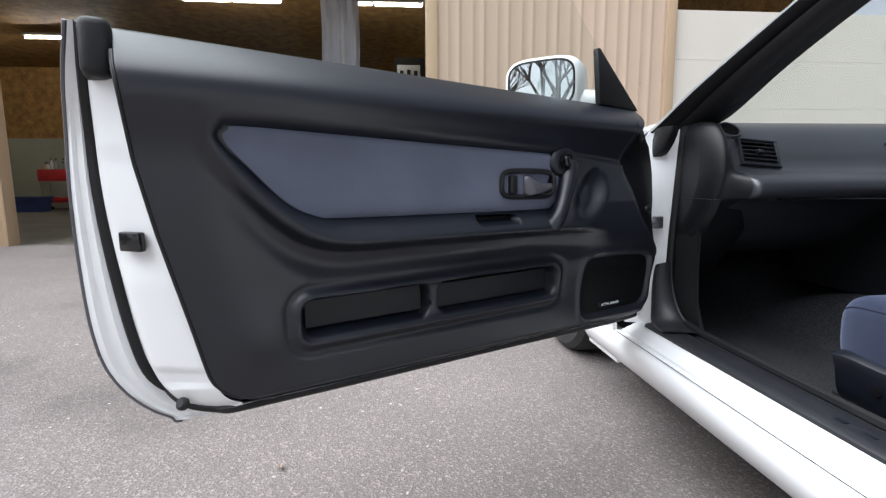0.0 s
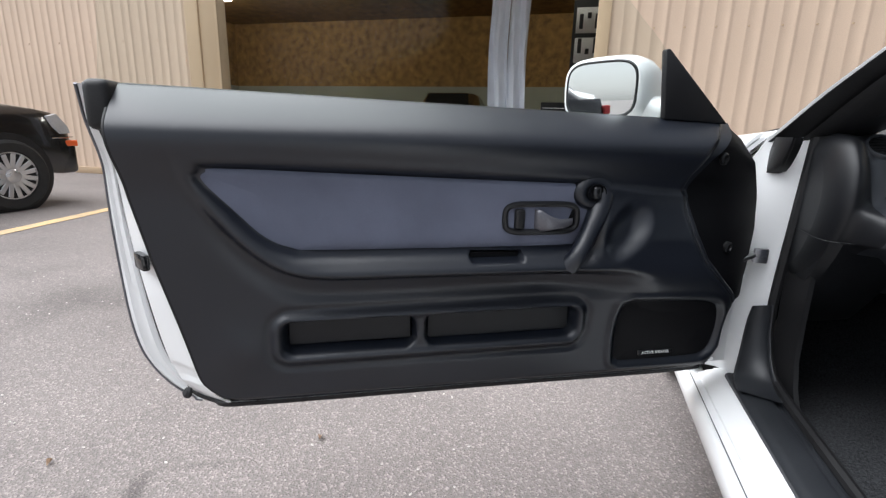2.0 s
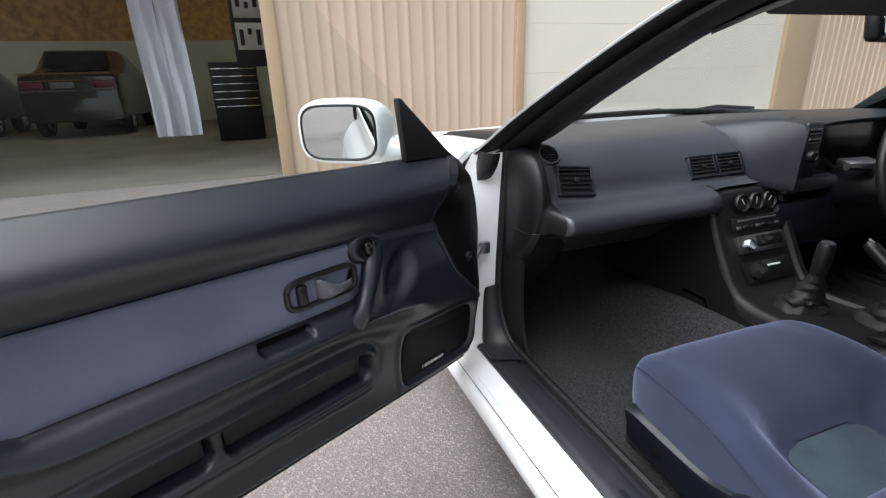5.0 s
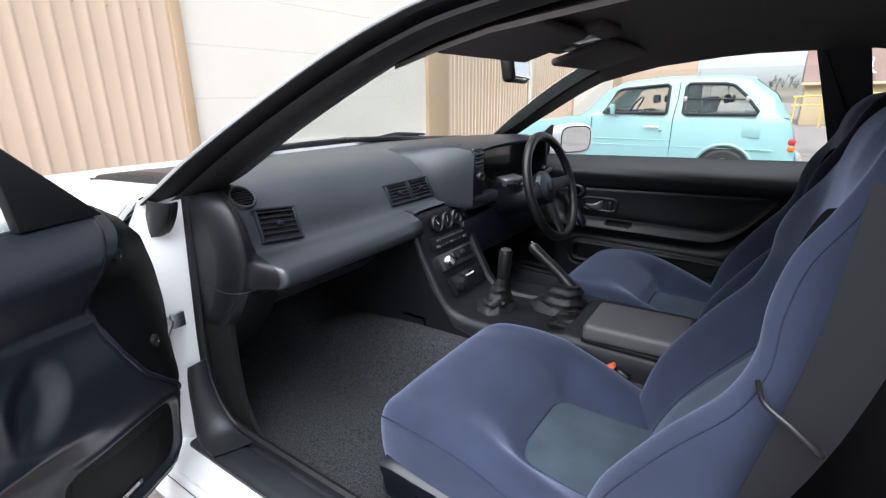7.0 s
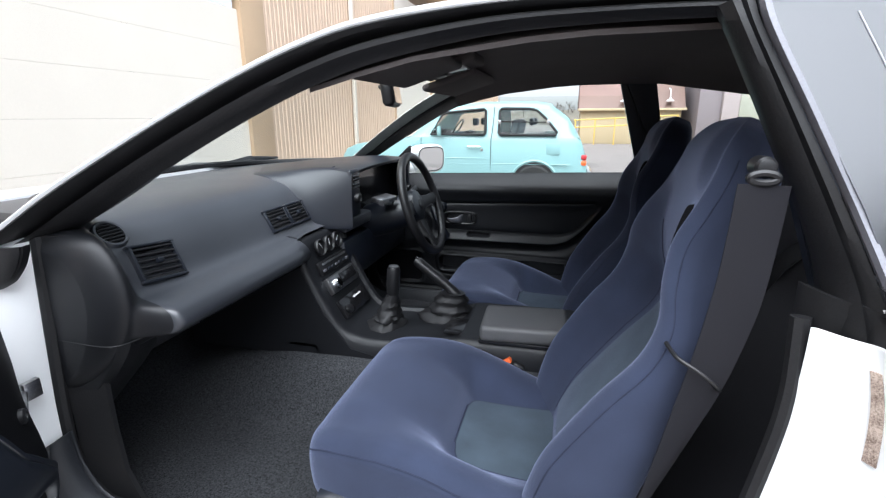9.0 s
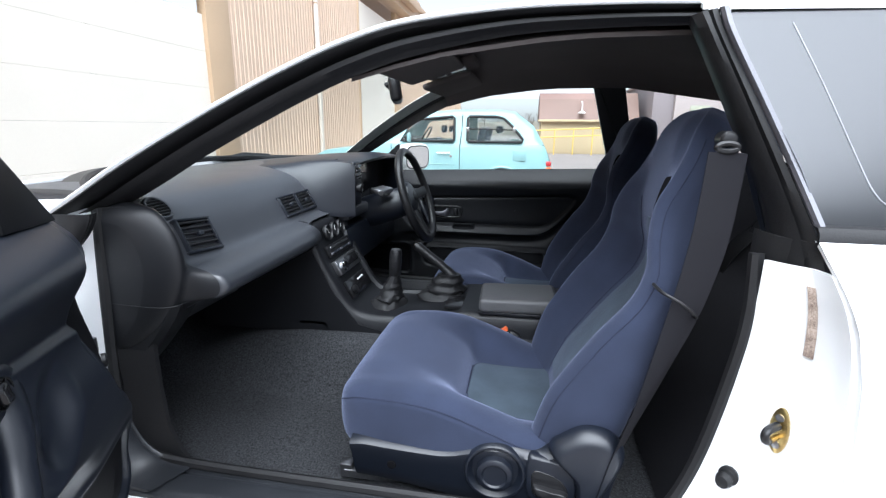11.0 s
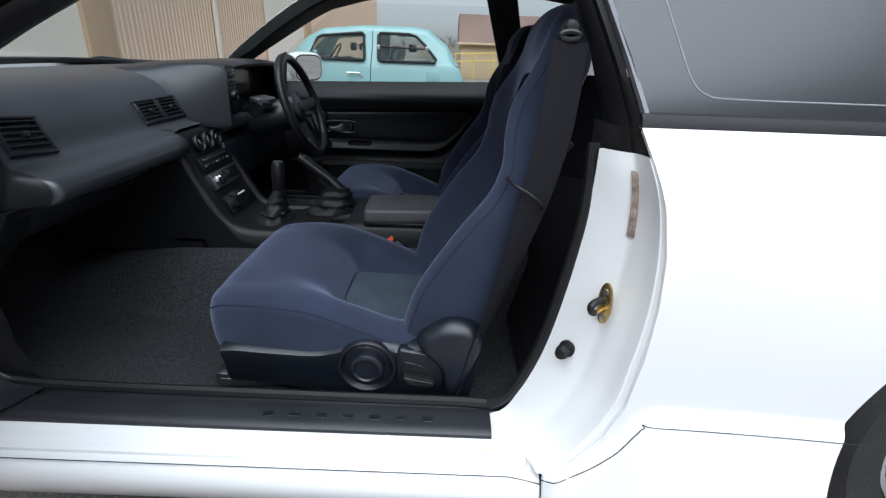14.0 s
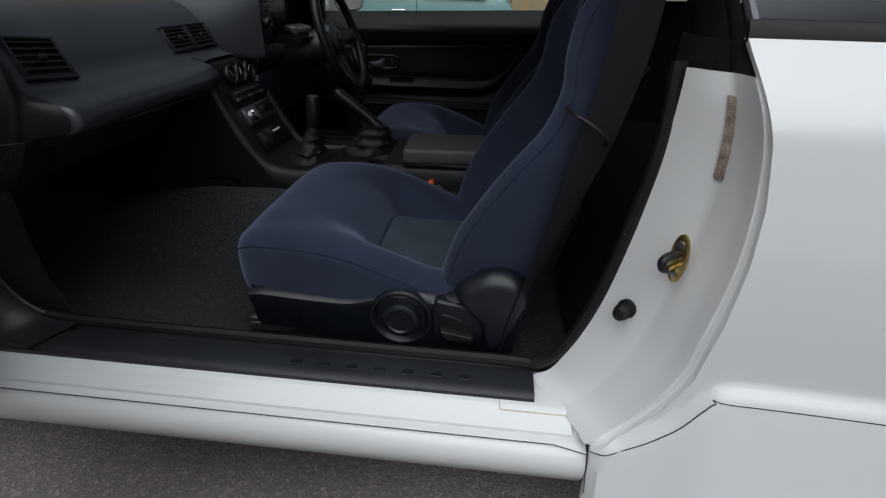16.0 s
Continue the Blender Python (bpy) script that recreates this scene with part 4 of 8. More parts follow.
ysd = [0.218, 0.226, 0.235, 0.245, 0.255, 0.265, 0.28, 0.31, 0.34, 0.37] + [0.42 + 0.06 * i for i in range(20)]
bm = B()
slab(bm, [dash_row(y) for y in ysd], (-0.02, 0, -0.004))
dash = part("dashboard", bm, DASHVINYL, car, "black grained vinyl dashboard", 60)
# dash end: the dash's own vinyl, coloured darker for the shade there
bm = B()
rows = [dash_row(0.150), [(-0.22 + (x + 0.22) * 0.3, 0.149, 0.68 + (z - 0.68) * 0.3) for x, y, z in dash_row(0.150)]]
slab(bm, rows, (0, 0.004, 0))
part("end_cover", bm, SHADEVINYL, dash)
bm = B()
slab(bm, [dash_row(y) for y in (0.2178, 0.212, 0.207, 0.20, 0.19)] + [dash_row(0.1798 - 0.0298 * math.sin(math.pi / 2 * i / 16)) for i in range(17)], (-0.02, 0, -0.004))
part("end_panel", bm, SHADEVINYL, dash, "rounded end of the dashboard in shade-darkened vinyl", 60)
# fine joint between the end panel and the lower trim
bm = B()
tube(bm, spline([(-0.12, 0.1475, 0.652), (-0.04, 0.1475, 0.650), (0.02, 0.150, 0.648), (0.046, 0.166, 0.647), (0.060, 0.20, 0.648), (0.085, 0.235, 0.648), (0.108, 0.262, 0.649)], 30), 0.0007, 6)
part("trim_joint", bm, SHADEVINYL, dash)
# lower trim under the end, with a screw
bm = B()
rows = []
for i in range(9):
    z = 0.644 - 0.23 * i / 8
    xr = 0.048 - 0.19 * (i / 8) ** 1.2
    rows.append([(-0.12, 0.158, z), (xr - 0.05, 0.160, z), (xr - 0.012, 0.168, z), (xr, 0.185, z), (xr - 0.01, 0.26, z), (xr - 0.05, 0.34, z)])
slab(bm, rows, (-0.01, 0.01, 0))
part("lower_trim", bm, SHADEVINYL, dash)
bm = B()
lathe(bm, [(0.011, 0), (0.011, 0.004), (0.006, 0.006), (0.003, 0.003)], Matrix.Translation((-0.036, 0.157, 0.625)) @ pose(0, 0, 0, 90, 0, 0), 16)
part("screw_cap", bm, DARKPLASTIC, dash)
# glovebox lid line
bm = B()
tube(bm, [(0.112, 0.29 + 0.40 * i / 12, 0.6495 - 0.0002 * i) for i in range(13)], 0.0022, 6)
part("glovebox_gap", bm, GLOSSBLACK, dash)

def dash_frame(y, z):
    """A frame on the sloping face of the dash: x along the car's width, y up the face, z out of it."""
    a = min(dash_pts, key=lambda p: abs(p.z - z) + (10 if p.x < -0.1 or p.x > 0.06 else 0))
    i = dash_pts.index(a)
    d = (dash_pts[i - 2] - dash_pts[i + 2]).normalized()
    up = Vector((d.x, 0, d.z))
    right = Vector((0, 1, 0))
    out = right.cross(up)
    m = Matrix((right, up, out)).transposed().to_4x4()
    m.translation = (a.x, y, a.z)
    return m


def vent(m, w, h, slats, name="air_vent", skew=0.0):
    bm = B()
    for c, s in (((0, h / 2, 0.004), (w + 0.012, 0.007, 0.016)), ((0, -h / 2, 0.004), (w + 0.012, 0.007, 0.016)), ((-w / 2, 0, 0.004), (0.007, h, 0.016)), ((w / 2, 0, 0.004), (0.007, h, 0.016))):
        rbox(bm, c, s, 0.003)
    bmesh.ops.transform(bm, matrix=m, verts=bm.verts)
    v = part(name, bm, BLACKPLASTIC, dash, "black louvred air vent")
    bm = B()
    rbox(bm, (0, 0, -0.002), (w, h, 0.006), 0.0)
    bmesh.ops.transform(bm, matrix=m, verts=bm.verts)
    part("vent_recess", bm, GLOSSBLACK, v)
    for k in range(slats):
        bm = B()
        rbox(bm, (0, -h / 2 + h * (k + 0.5) / slats, 0.006), (w, 0.0045, 0.010), 0.0015, 1, pose(0, 0, 0, 35, 0, 0))
        bmesh.ops.transform(bm, matrix=m, verts=bm.verts)
        part("slat", bm, DARKPLASTIC, v)
    bm = B()
    rbox(bm, (0, 0, 0.012), (0.014, 0.012, 0.012), 0.003)
    bmesh.ops.transform(bm, matrix=m, verts=bm.verts)
    part("vent_knob", bm, BLACKPLASTIC, v)


vent(dash_frame(0.302, 0.768) @ pose(0, 0, -0.002, 0, 0, -6), 0.100, 0.076, 6)
vent(dash_frame(0.740, 0.768) @ pose(0, 0, -0.004), 0.092, 0.062, 6)
vent(dash_frame(0.844, 0.768) @ pose(0, 0, -0.004), 0.092, 0.062, 6)
m = dash_frame(0.252, 0.828) @ pose(0, 0, 0.002, 6, 0, 0)
bm = B()
lathe(bm, [(0.033, -0.010), (0.033, -0.001), (0.030, 0.004), (0.026, 0.0035), (0.025, -0.002)], m, 28)
rv = part("round_vent", bm, DASHVINYL, dash, "round black demister vent")
for k in range(6):
    bm = B()
    q = -0.019 + 0.0076 * k
    rbox(bm, (0, q, 0.0015), (2 * math.sqrt(0.025 ** 2 - q * q), 0.003, 0.006), 0.001, 1)
    bmesh.ops.transform(bm, matrix=m, verts=bm.verts)
    part("slat", bm, DARKPLASTIC, rv)
bm = B()
lathe(bm, [(0.002, 0.0004), (0.026, 0.0004), (0.026, -0.002)], m, 24)
part("vent_recess", bm, GLOSSBLACK, rv)

# instrument hood on the driver's side: it swells out of the dash and ends in a cowled opening
rows = []
for x, y0, y1, zl, top in ((-0.40, 0.97, 1.08, 0.858, 0.860), (-0.28, 0.93, 1.05, 0.866, 0.875), (-0.18, 0.905, 1.03, 0.862, 0.887), (-0.08, 0.892, 1.01, 0.848, 0.895), (-0.02, 0.892, 0.998, 0.806, 0.899), (0.03, 0.898, 0.990, 0.730, 0.901), (0.07, 0.908, 0.980, 0.710, 0.901), (0.11, 0.922, 0.970, 0.706, 0.899), (0.140, 0.934, 0.964, 0.706, 0.895), (0.157, 0.943, 0.963, 0.706, 0.889), (0.156, 0.950, 0.970, 0.710, 0.884)):
    y1 = y0 + (y1 - y0) * (1 - 0.5 * step(-0.30, -0.10, x))
    left = []
    for k in range(17):
        t = k / 16
        left.append((x, y0 + (y1 - y0) * (0.35 * t + 0.65 * t ** 3), zl + (top - 0.012 - zl) * (1.25 * t - 0.25 * t * t)))
    right = [(x, 2 * 1.24 - y, z) for _, y, z in reversed(left)]
    over = [(x, y1 + (2 * 1.24 - 2 * y1) * k / 12, top - 0.012 + 0.012 * (1 - abs(k / 6 - 1) ** 3)) for k in range(1, 12)]
    rows.append(left + over + right)
bm = B()
slab(bm, rows, (-0.004, 0, -0.006))
# dash vinyl swapped for a darker one, colouring in the flank's shade
hood = part("instrument_hood", bm, BLACKPLASTIC, dash, "instrument hood in vinyl darkened for its shaded flank", 50)
bm = B()
rbox(bm, (0.075, 1.245, 0.80), (0.02, 0.53, 0.19), 0.01)
part("instrument_face", bm, GLOSSBLACK, hood)
bm = B()
rbox(bm, (0.085, 1.245, 0.700), (0.09, 0.58, 0.040), 0.012)
part("hood_base", bm, DASHVINYL, hood)
bm = B()
rbox(bm, (0.148, 0.982, 0.812), (0.018, 0.066, 0.155), 0.008, 3)
cheek = part("side_panel", bm, BLACKPLASTIC, hood)
for z, dz in ((0.864, 0.026), (0.838, 0.022)):
    bm = B()
    rbox(bm, (0.155, 0.978, z), (0.010, 0.050, dz), 0.003)
    part("vent_recess", bm, GLOSSBLACK, cheek)
    for k in range(2):
        bm = B()
        rbox(bm, (0.160, 0.978, z + dz * (k - 0.5) * 0.45), (0.006, 0.046, 0.004), 0.001, 1)
        part("slat", bm, DASHVINYL, cheek)
for y, z, r in ((0.977, 0.797, 0.017), (1.50, 0.76, 0.015)):
    bm = B()
    lathe(bm, [(r, 0), (r, 0.012), (r * 0.92, 0.016), (r * 0.6, 0.018), (r * 0.5, 0.014), (0.002, 0.014)], Matrix.Translation((0.155, y, z)) @ pose(0, 0, 0, 0, 90, 0), 24)
    part("dial_knob", bm, DARKPLASTIC, hood)
# narrow coin tray beside the column with a bright edge
TR = Matrix.Translation((0.098, 1.035, 0.712)) @ pose(0, 0, 0, 0, 8, 4)
bm = B()
rbox(bm, (0, 0, 0), (0.014, 0.125, 0.036), 0.006, 3, TR)
tray = part("coin_tray", bm, BLACKPLASTIC, dash, "black coin tray with a pale edge")
bm = B()
tube(bm, [TR @ Vector((0.008, 0.056 * math.copysign(abs(math.cos(a)) ** 0.3, math.cos(a)), 0.014 * math.copysign(abs(math.sin(a)) ** 0.4, math.sin(a)))) for a in (2 * math.pi * k / 40 for k in range(40))], 0.0016, 6, True)
part("tray_edge", bm, GREYLEVER, tray)
bm = B()
rbox(bm, (0.007, 0, 0), (0.004, 0.108, 0.024), 0.002, 1, TR)
part("tray_recess", bm, GLOSSBLACK, tray)
bm = B()
rbox(bm, (0.05, 1.25, 0.58), (0.16, 0.62, 0.16), 0.03)
part("knee_panel", bm, BLACKPLASTIC, dash)

# steering column and wheel
SW = Matrix.Translation((0.314, 1.215, 0.744)) @ pose(0, 0, 0, 0, 72.0, 0)     # local z: to the driver
bm = B()
tube(bm, [SW @ Vector((0.177 * math.cos(a), 0.177 * math.sin(a), 0)) for a in (2 * math.pi * k / 56 for k in range(56))], 0.0155, 12, True)
sw = part("steering_wheel", bm, DARKPLASTIC, car, "black three-spoke leather steering wheel", 60)
bm = B()
lathe(bm, [(0.058, -0.045), (0.062, -0.03), (0.055, -0.016), (0.03, -0.008), (0.004, -0.007)], SW, 32)
part("hub", bm, BLACKPLASTIC, sw)
bm = B()
lathe(bm, [(0.020, -0.010), (0.020, -0.005), (0.016, -0.003), (0.003, -0.003)], SW, 20)
part("horn_button", bm, DARKPLASTIC, sw)
for a in (90, 270, 0):
    d = Vector((math.cos(radians(a)), math.sin(radians(a)), 0))
    s = Vector((-d.y, d.x, 0))
    bm = B()
    rws = []
    for f, w, h in ((0.03, 0.034, -0.03), (0.07, 0.026, -0.022), (0.12, 0.020, -0.010), (0.172, 0.022, 0.0)):
        rws.append([SW @ (d * f + s * w * e + Vector((0, 0, h + k))) for e, k in ((-1, -0.005), (-0.9, 0.004), (0, 0.007), (0.9, 0.004), (1, -0.005), (0, -0.008))])
    loft(bm, rws, True, True)
    part("spoke", bm, DARKPLASTIC, sw)
bm = B()
rws = []
for h, r in ((-0.05, 0.045), (-0.07, 0.055), (-0.16, 0.062), (-0.26, 0.060)):
    rws.append([SW @ Vector((r * 1.05 * math.cos(a) + 0.008, r * math.sin(a), h)) for a in (2 * math.pi * k / 24 for k in range(24))])
loft(bm, rws, True, True)
part("column_shroud", bm, BLACKPLASTIC, car, "black steering column shroud")
for y, dy in ((1.16, -0.13), (1.28, 0.13)):
    bm = B()
    tube(bm, [(0.215, y, 0.752), (0.222, y + dy * 0.6, 0.765), (0.225, y + dy, 0.772)], [0.006, 0.007, 0.010], 8)
    part("stalk", bm, DARKPLASTIC, car)
bm = B()
rbox(bm, (0.20, 1.12, 0.772), (0.05, 0.10, 0.02), 0.006, 2, pose(0, 0, 0, 0, 10, -10))
part("chrome_switch", bm, STEEL, car)

# centre stack and console
side = [(0.045, 0.722), (0.090, 0.708), (0.108, 0.66), (0.136, 0.59), (0.176, 0.515), (0.210, 0.462), (0.245, 0.436), (0.30, 0.428), (0.40, 0.432), (0.48, 0.444), (0.545, 0.458), (0.60, 0.464), (0.86, 0.466), (0.90, 0.455)]
line = spline([(x, 0, z) for x, z in side], 90)
Y0, Y1 = 0.714, 1.004
rows = []
for p in line:
    row = [(p.x - 0.0, Y0 - 0.012, max(0.33, min(p.z - 0.20, 0.40))), (p.x, Y0 - 0.010, p.z - 0.05), (p.x, Y0 - 0.006, p.z - 0.018), (p.x, Y0 + 0.002, p.z - 0.004), (p.x, Y0 + 0.012, p.z), (p.x, Y0 + 0.024, p.z - 0.001)]
    inner = 0.010 if p.x < 0.56 else 0.0
    row += [(p.x - inner * 0.6, Y0 + 0.032, p.z - inner), (p.x - inner * 0.6, CY, p.z - inner), (p.x - inner * 0.6, Y1 - 0.032, p.z - inner)]
    row += [(p.x, Y1 - 0.024, p.z - 0.001), (p.x, Y1 - 0.012, p.z), (p.x, Y1, p.z - 0.006), (p.x, Y1 + 0.008, p.z - 0.05), (p.x, Y1 + 0.012, max(0.33, min(p.z - 0.20, 0.40)))]
    rows.append(row)
bm = B()
slab(bm, rows, (-0.004, 0, -0.008))
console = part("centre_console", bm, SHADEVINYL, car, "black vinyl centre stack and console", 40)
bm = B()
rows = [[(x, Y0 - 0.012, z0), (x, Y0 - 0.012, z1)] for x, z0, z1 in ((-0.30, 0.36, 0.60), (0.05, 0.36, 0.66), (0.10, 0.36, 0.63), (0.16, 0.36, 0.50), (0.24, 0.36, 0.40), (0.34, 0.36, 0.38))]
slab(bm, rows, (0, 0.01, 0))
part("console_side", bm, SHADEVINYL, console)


def on_stack(z, y, out=0.0):
    """A frame on the stack's face: x across, y up the face, z out."""
    a = min(line, key=lambda p: abs(p.z - z) + (9 if p.x > 0.25 or p.x < 0.085 else 0))
    i = line.index(a)
    d = line[i - 1] - line[i + 1]
    up = Vector((d.x, 0, d.z)).normalized()
    right = Vector((0, 1, 0))
    m = Matrix((right, up, right.cross(up))).transposed().to_4x4()
    m.translation = Vector((a.x - 0.006, y, a.z - 0.008)) + right.cross(up) * out
    return m


for k in range(3):
    m = on_stack(0.672, 0.812 + 0.054 * k, 0.004)
    bm = B()
    lathe(bm, [(0.0245, 0), (0.026, 0.008), (0.0235, 0.012), (0.0215, 0.006)], m, 28)
    g = part("gauge", bm, DARKPLASTIC, console, "round auxiliary gauge")
    bm = B()
    lathe(bm, [(0.0215, 0.003), (0.0215, 0.005), (0.002, 0.005)], m, 24)
    part("gauge_face", bm, GREYLEVER, g)
    bm = B()
    rbox(bm, (0.004, 0.004, 0.007), (0.0015, 0.020, 0.0015), 0.0003, 1, pose(0, 0, 0, 0, 0, 30 - 40 * k))
    bmesh.ops.transform(bm, matrix=m, verts=bm.verts)
    part("needle", bm, INK, g)
m = on_stack(0.622, CY, 0.004)
bm = B()
rbox(bm, (0, 0, 0), (0.185, 0.040, 0.012), 0.003)
bmesh.ops.transform(bm, matrix=m, verts=bm.verts)
clim = part("climate_panel", bm, DARKPLASTIC, console)
for k in range(7):
    bm = B()
    rbox(bm, (-0.075 + 0.025 * k, -0.009, 0.007), (0.016, 0.008, 0.006), 0.0015, 1)
    bmesh.ops.transform(bm, matrix=m, verts=bm.verts)
    part("button", bm, GREYLEVER if k % 3 == 0 else BLACKPLASTIC, clim)
bm = B()
rbox(bm, (0.0, 0.010, 0.007), (0.15, 0.006, 0.004), 0.001, 1)
bmesh.ops.transform(bm, matrix=m, verts=bm.verts)
part("slider", bm, STEEL, clim)
m = on_stack(0.562, CY, 0.006)
bm = B()
rbox(bm, (0, 0, 0), (0.182, 0.052, 0.02), 0.004)
bmesh.ops.transform(bm, matrix=m, verts=bm.verts)
radio = part("car_radio", bm, STEEL, console, "silver-faced car radio")
bm = B()
rbox(bm, (0.025, 0.004, 0.010), (0.10, 0.032, 0.006), 0.002)
bmesh.ops.transform(bm, matrix=m, verts=bm.verts)
part("display", bm, GLOSSBLACK, radio)
bm = B()
lathe(bm, [(0.017, 0.010), (0.017, 0.020), (0.013, 0.024), (0.002, 0.024)], m @ Matrix.Translation((-0.058, -0.002, 0)), 20)
part("volume_knob", bm, CHROME, radio)
m = on_stack(0.495, CY, 0.004)
bm = B()
rbox(bm, (0, 0, 0), (0.182, 0.062, 0.012), 0.003)
bmesh.ops.transform(bm, matrix=m, verts=bm.verts)
box = part("lower_panel", bm, GLOSSBLACK, console)
bm = B()
lathe(bm, [(0.013, 0.006), (0.013, 0.016), (0.002, 0.018)], m @ Matrix.Translation((-0.06, -0.008, 0)), 16)
part("lighter_knob", bm, DARKPLASTIC, box)
bm = B()
rbox(bm, (0.02, 0.012, 0.008), (0.05, 0.006, 0.003), 0.001, 1)
bmesh.ops.transform(bm, matrix=m, verts=bm.verts)
part("label_bars", bm, INK, box)

# gear lever with a creased boot
def boot(name, base, top, rb, rt, parent, squash=1.0, folds=5):
    bm = B()
    base, top = Vector(base), Vector(top)
    rws = []
    for i in range(13):
        f = i / 12
        c = base.lerp(top, f)
        r = rb + (rt - rb) * f ** 0.6
        r *= 1 + 0.10 * math.sin(f * folds * 6.28)
        rws.append([c + Vector((r * squash * math.cos(a) * (1 + 0.30 * noise.noise((math.cos(a) * 2, f * 7, math.sin(a) * 2))), r * math.sin(a) * (1 + 0.30 * noise.noise((math.cos(a) * 2, f * 7, 5 + math.sin(a) * 2))), 0.020 * noise.noise((a * 2, f * 4, 3)) * (1 - f))) for a in (2 * math.pi * k / 28 for k in range(28))])
    loft(bm, rws, True, True)
    return part(name, bm, RUBBER, parent, "creased black leather boot", 70)


boot("gear_boot", (0.295, CY, 0.418), (0.318, CY, 0.520), 0.072, 0.020, console, 0.85)
bm = B()
lathe(bm, [(0.014, 0), (0.019, 0.008), (0.0205, 0.04), (0.0205, 0.085), (0.017, 0.094), (0.003, 0.095)], Matrix.Translation((0.318, CY, 0.515)) @ pose(0, 0, 0, 0, 4, 0), 20)
k = part("gear_knob", bm, DARKPLASTIC, console, "tall black gear knob")
bm = B()
lathe(bm, [(0.015, 0.0945), (0.015, 0.0965), (0.002, 0.0968)], Matrix.Translation((0.318, CY, 0.515)) @ pose(0, 0, 0, 0, 4, 0), 20)
part("knob_cap", bm, STEEL, k)
boot("handbrake_boot", (0.475, 0.93, 0.428), (0.495, 0.93, 0.515), 0.066, 0.030, console, 1.35, 3)
bm = B()
tube(bm, spline([(0.52, 0.93, 0.492), (0.47, 0.93, 0.540), (0.42, 0.93, 0.578), (0.372, 0.93, 0.615)], 16), [0.018] * 4 + [0.016] * 8 + [0.0165] * 3 + [0.010], 12)
hb = part("handbrake", bm, DARKPLASTIC, console, "black handbrake lever with a bright edge")
bm = B()
tube(bm, [(0.49, 0.925, 0.537), (0.43, 0.925, 0.585), (0.375, 0.925, 0.626)], 0.0035, 6)
part("bright_edge", bm, CHROME, hb)
# tray wall and armrest lid
bm = B()
rbox(bm, (0.550, CY - 0.05, 0.456), (0.09, 0.10, 0.012), 0.004)
part("tray", bm, GLOSSBLACK, console)
bm = B()
rbox(bm, (0.733, 0.784, 0.494), (0.232, 0.168, 0.046), 0.014, 4, pose(0, 0, 0, 0, -1, 2))
part("armrest_lid", bm, mat("grey_leatherette", (0.075, 0.075, 0.078), 0.5, 0, 0.1, 8, 500, 0.3, depth=0.0008), console, "dark grey leatherette armrest lid")
bm = B()
rbox(bm, (0.735, 0.784, 0.468), (0.236, 0.164, 0.012), 0.004)
part("lid_gap", bm, GLOSSBLACK, console)

# belt buckle beside the seat
bm = B()
rbox(bm, (0.715, 0.70, 0.385), (0.036, 0.024, 0.075), 0.008, 3, pose(0, 0, 0, 0, 28, 0))
bk = part("belt_buckle", bm, DARKPLASTIC, car, "black belt buckle with an orange button")
bm = B()
rbox(bm, (0.692, 0.698, 0.417), (0.038, 0.020, 0.012), 0.003, 2, pose(0, 0, 0, 0, -38, 0))
part("release_button", bm, ORANGE, bk)

# headliner, visors, lamp, grab fittings
rows = []
for i in range(15):
    x = 0.40 + 1.25 * i / 14
    zc = lerp1(x, [0.40, 0.55, 0.8, 1.1, 1.65], [1.165, 1.205, 1.235, 1.238, 1.16])
    rows.append([(x, 0.285 + (2 * CY - 0.57) * j / 16, zc - 0.075 * abs(j / 8 - 1) ** 4) for j in range(17)])
bm = B()
slab(bm, rows, (0, 0, 0.008))
part("headliner", bm, HEADLINE, car, "grey cloth headliner", 60)
for y0, y1 in ((0.40, 0.775), (0.945, 1.33)):
    bm = B()
    rbox(bm, (0.475, (y0 + y1) / 2, 1.154), (0.165, y1 - y0, 0.020), 0.009, 4, pose(0, 0, 0, 0, -17, 0))
    part("sun_visor", bm, HEADLINE, car, "grey padded sun visor folded up")
bm = B()
rbox(bm, (0.50, CY, 1.180), (0.17, 0.15, 0.026), 0.010, 3, pose(0, 0, 0, 0, -14, 0))
lamp = part("reading_lamp", bm, HEADLINE, car, "grey overhead lamp console")
bm = B()
rbox(bm, (0.525, CY - 0.01, 1.174), (0.05, 0.08, 0.012), 0.004, 2, pose(0, 0, 0, 0, -14, 0))
part("lens", bm, CLEARPLASTIC, lamp)
bm = B()
rbox(bm, (0.475, CY, 1.160), (0.03, 0.05, 0.012), 0.004, 2, pose(0, 0, 0, 0, -14, 0))
part("switch", bm, DARKPLASTIC, lamp)
for x in (0.93, 1.02):
    bm = B()
    rbox(bm, (x, 1.40, 1.188), (0.05, 0.02, 0.018), 0.006)
    part("grab_mount", bm, DARKPLASTIC, car)
# inner mirror, turned to the driver
MM = Matrix.Translation((0.325, 0.880, 1.116)) @ pose(0, 0, 0, 0, -8, 14)
bm = B()
rbox(bm, (0, 0, 0), (0.034, 0.21, 0.074), 0.013, 3, MM)
im = part("rear_view_mirror", bm, DARKPLASTIC, car, "black inner rear-view mirror")
bm = B()
rbox(bm, (0, 0, 0), (0.003, 0.193, 0.060), 0.001, 1, MM @ Matrix.Translation((0.0172, 0, 0)))
part("mirror_glass", bm, MIRROR, im)
bm = B()
tube(bm, [MM @ Vector((-0.015, 0, 0.01)), (0.30, CY, 1.13), (0.36, CY, 1.158)], 0.008, 8)
part("mirror_stalk", bm, DARKPLASTIC, im)

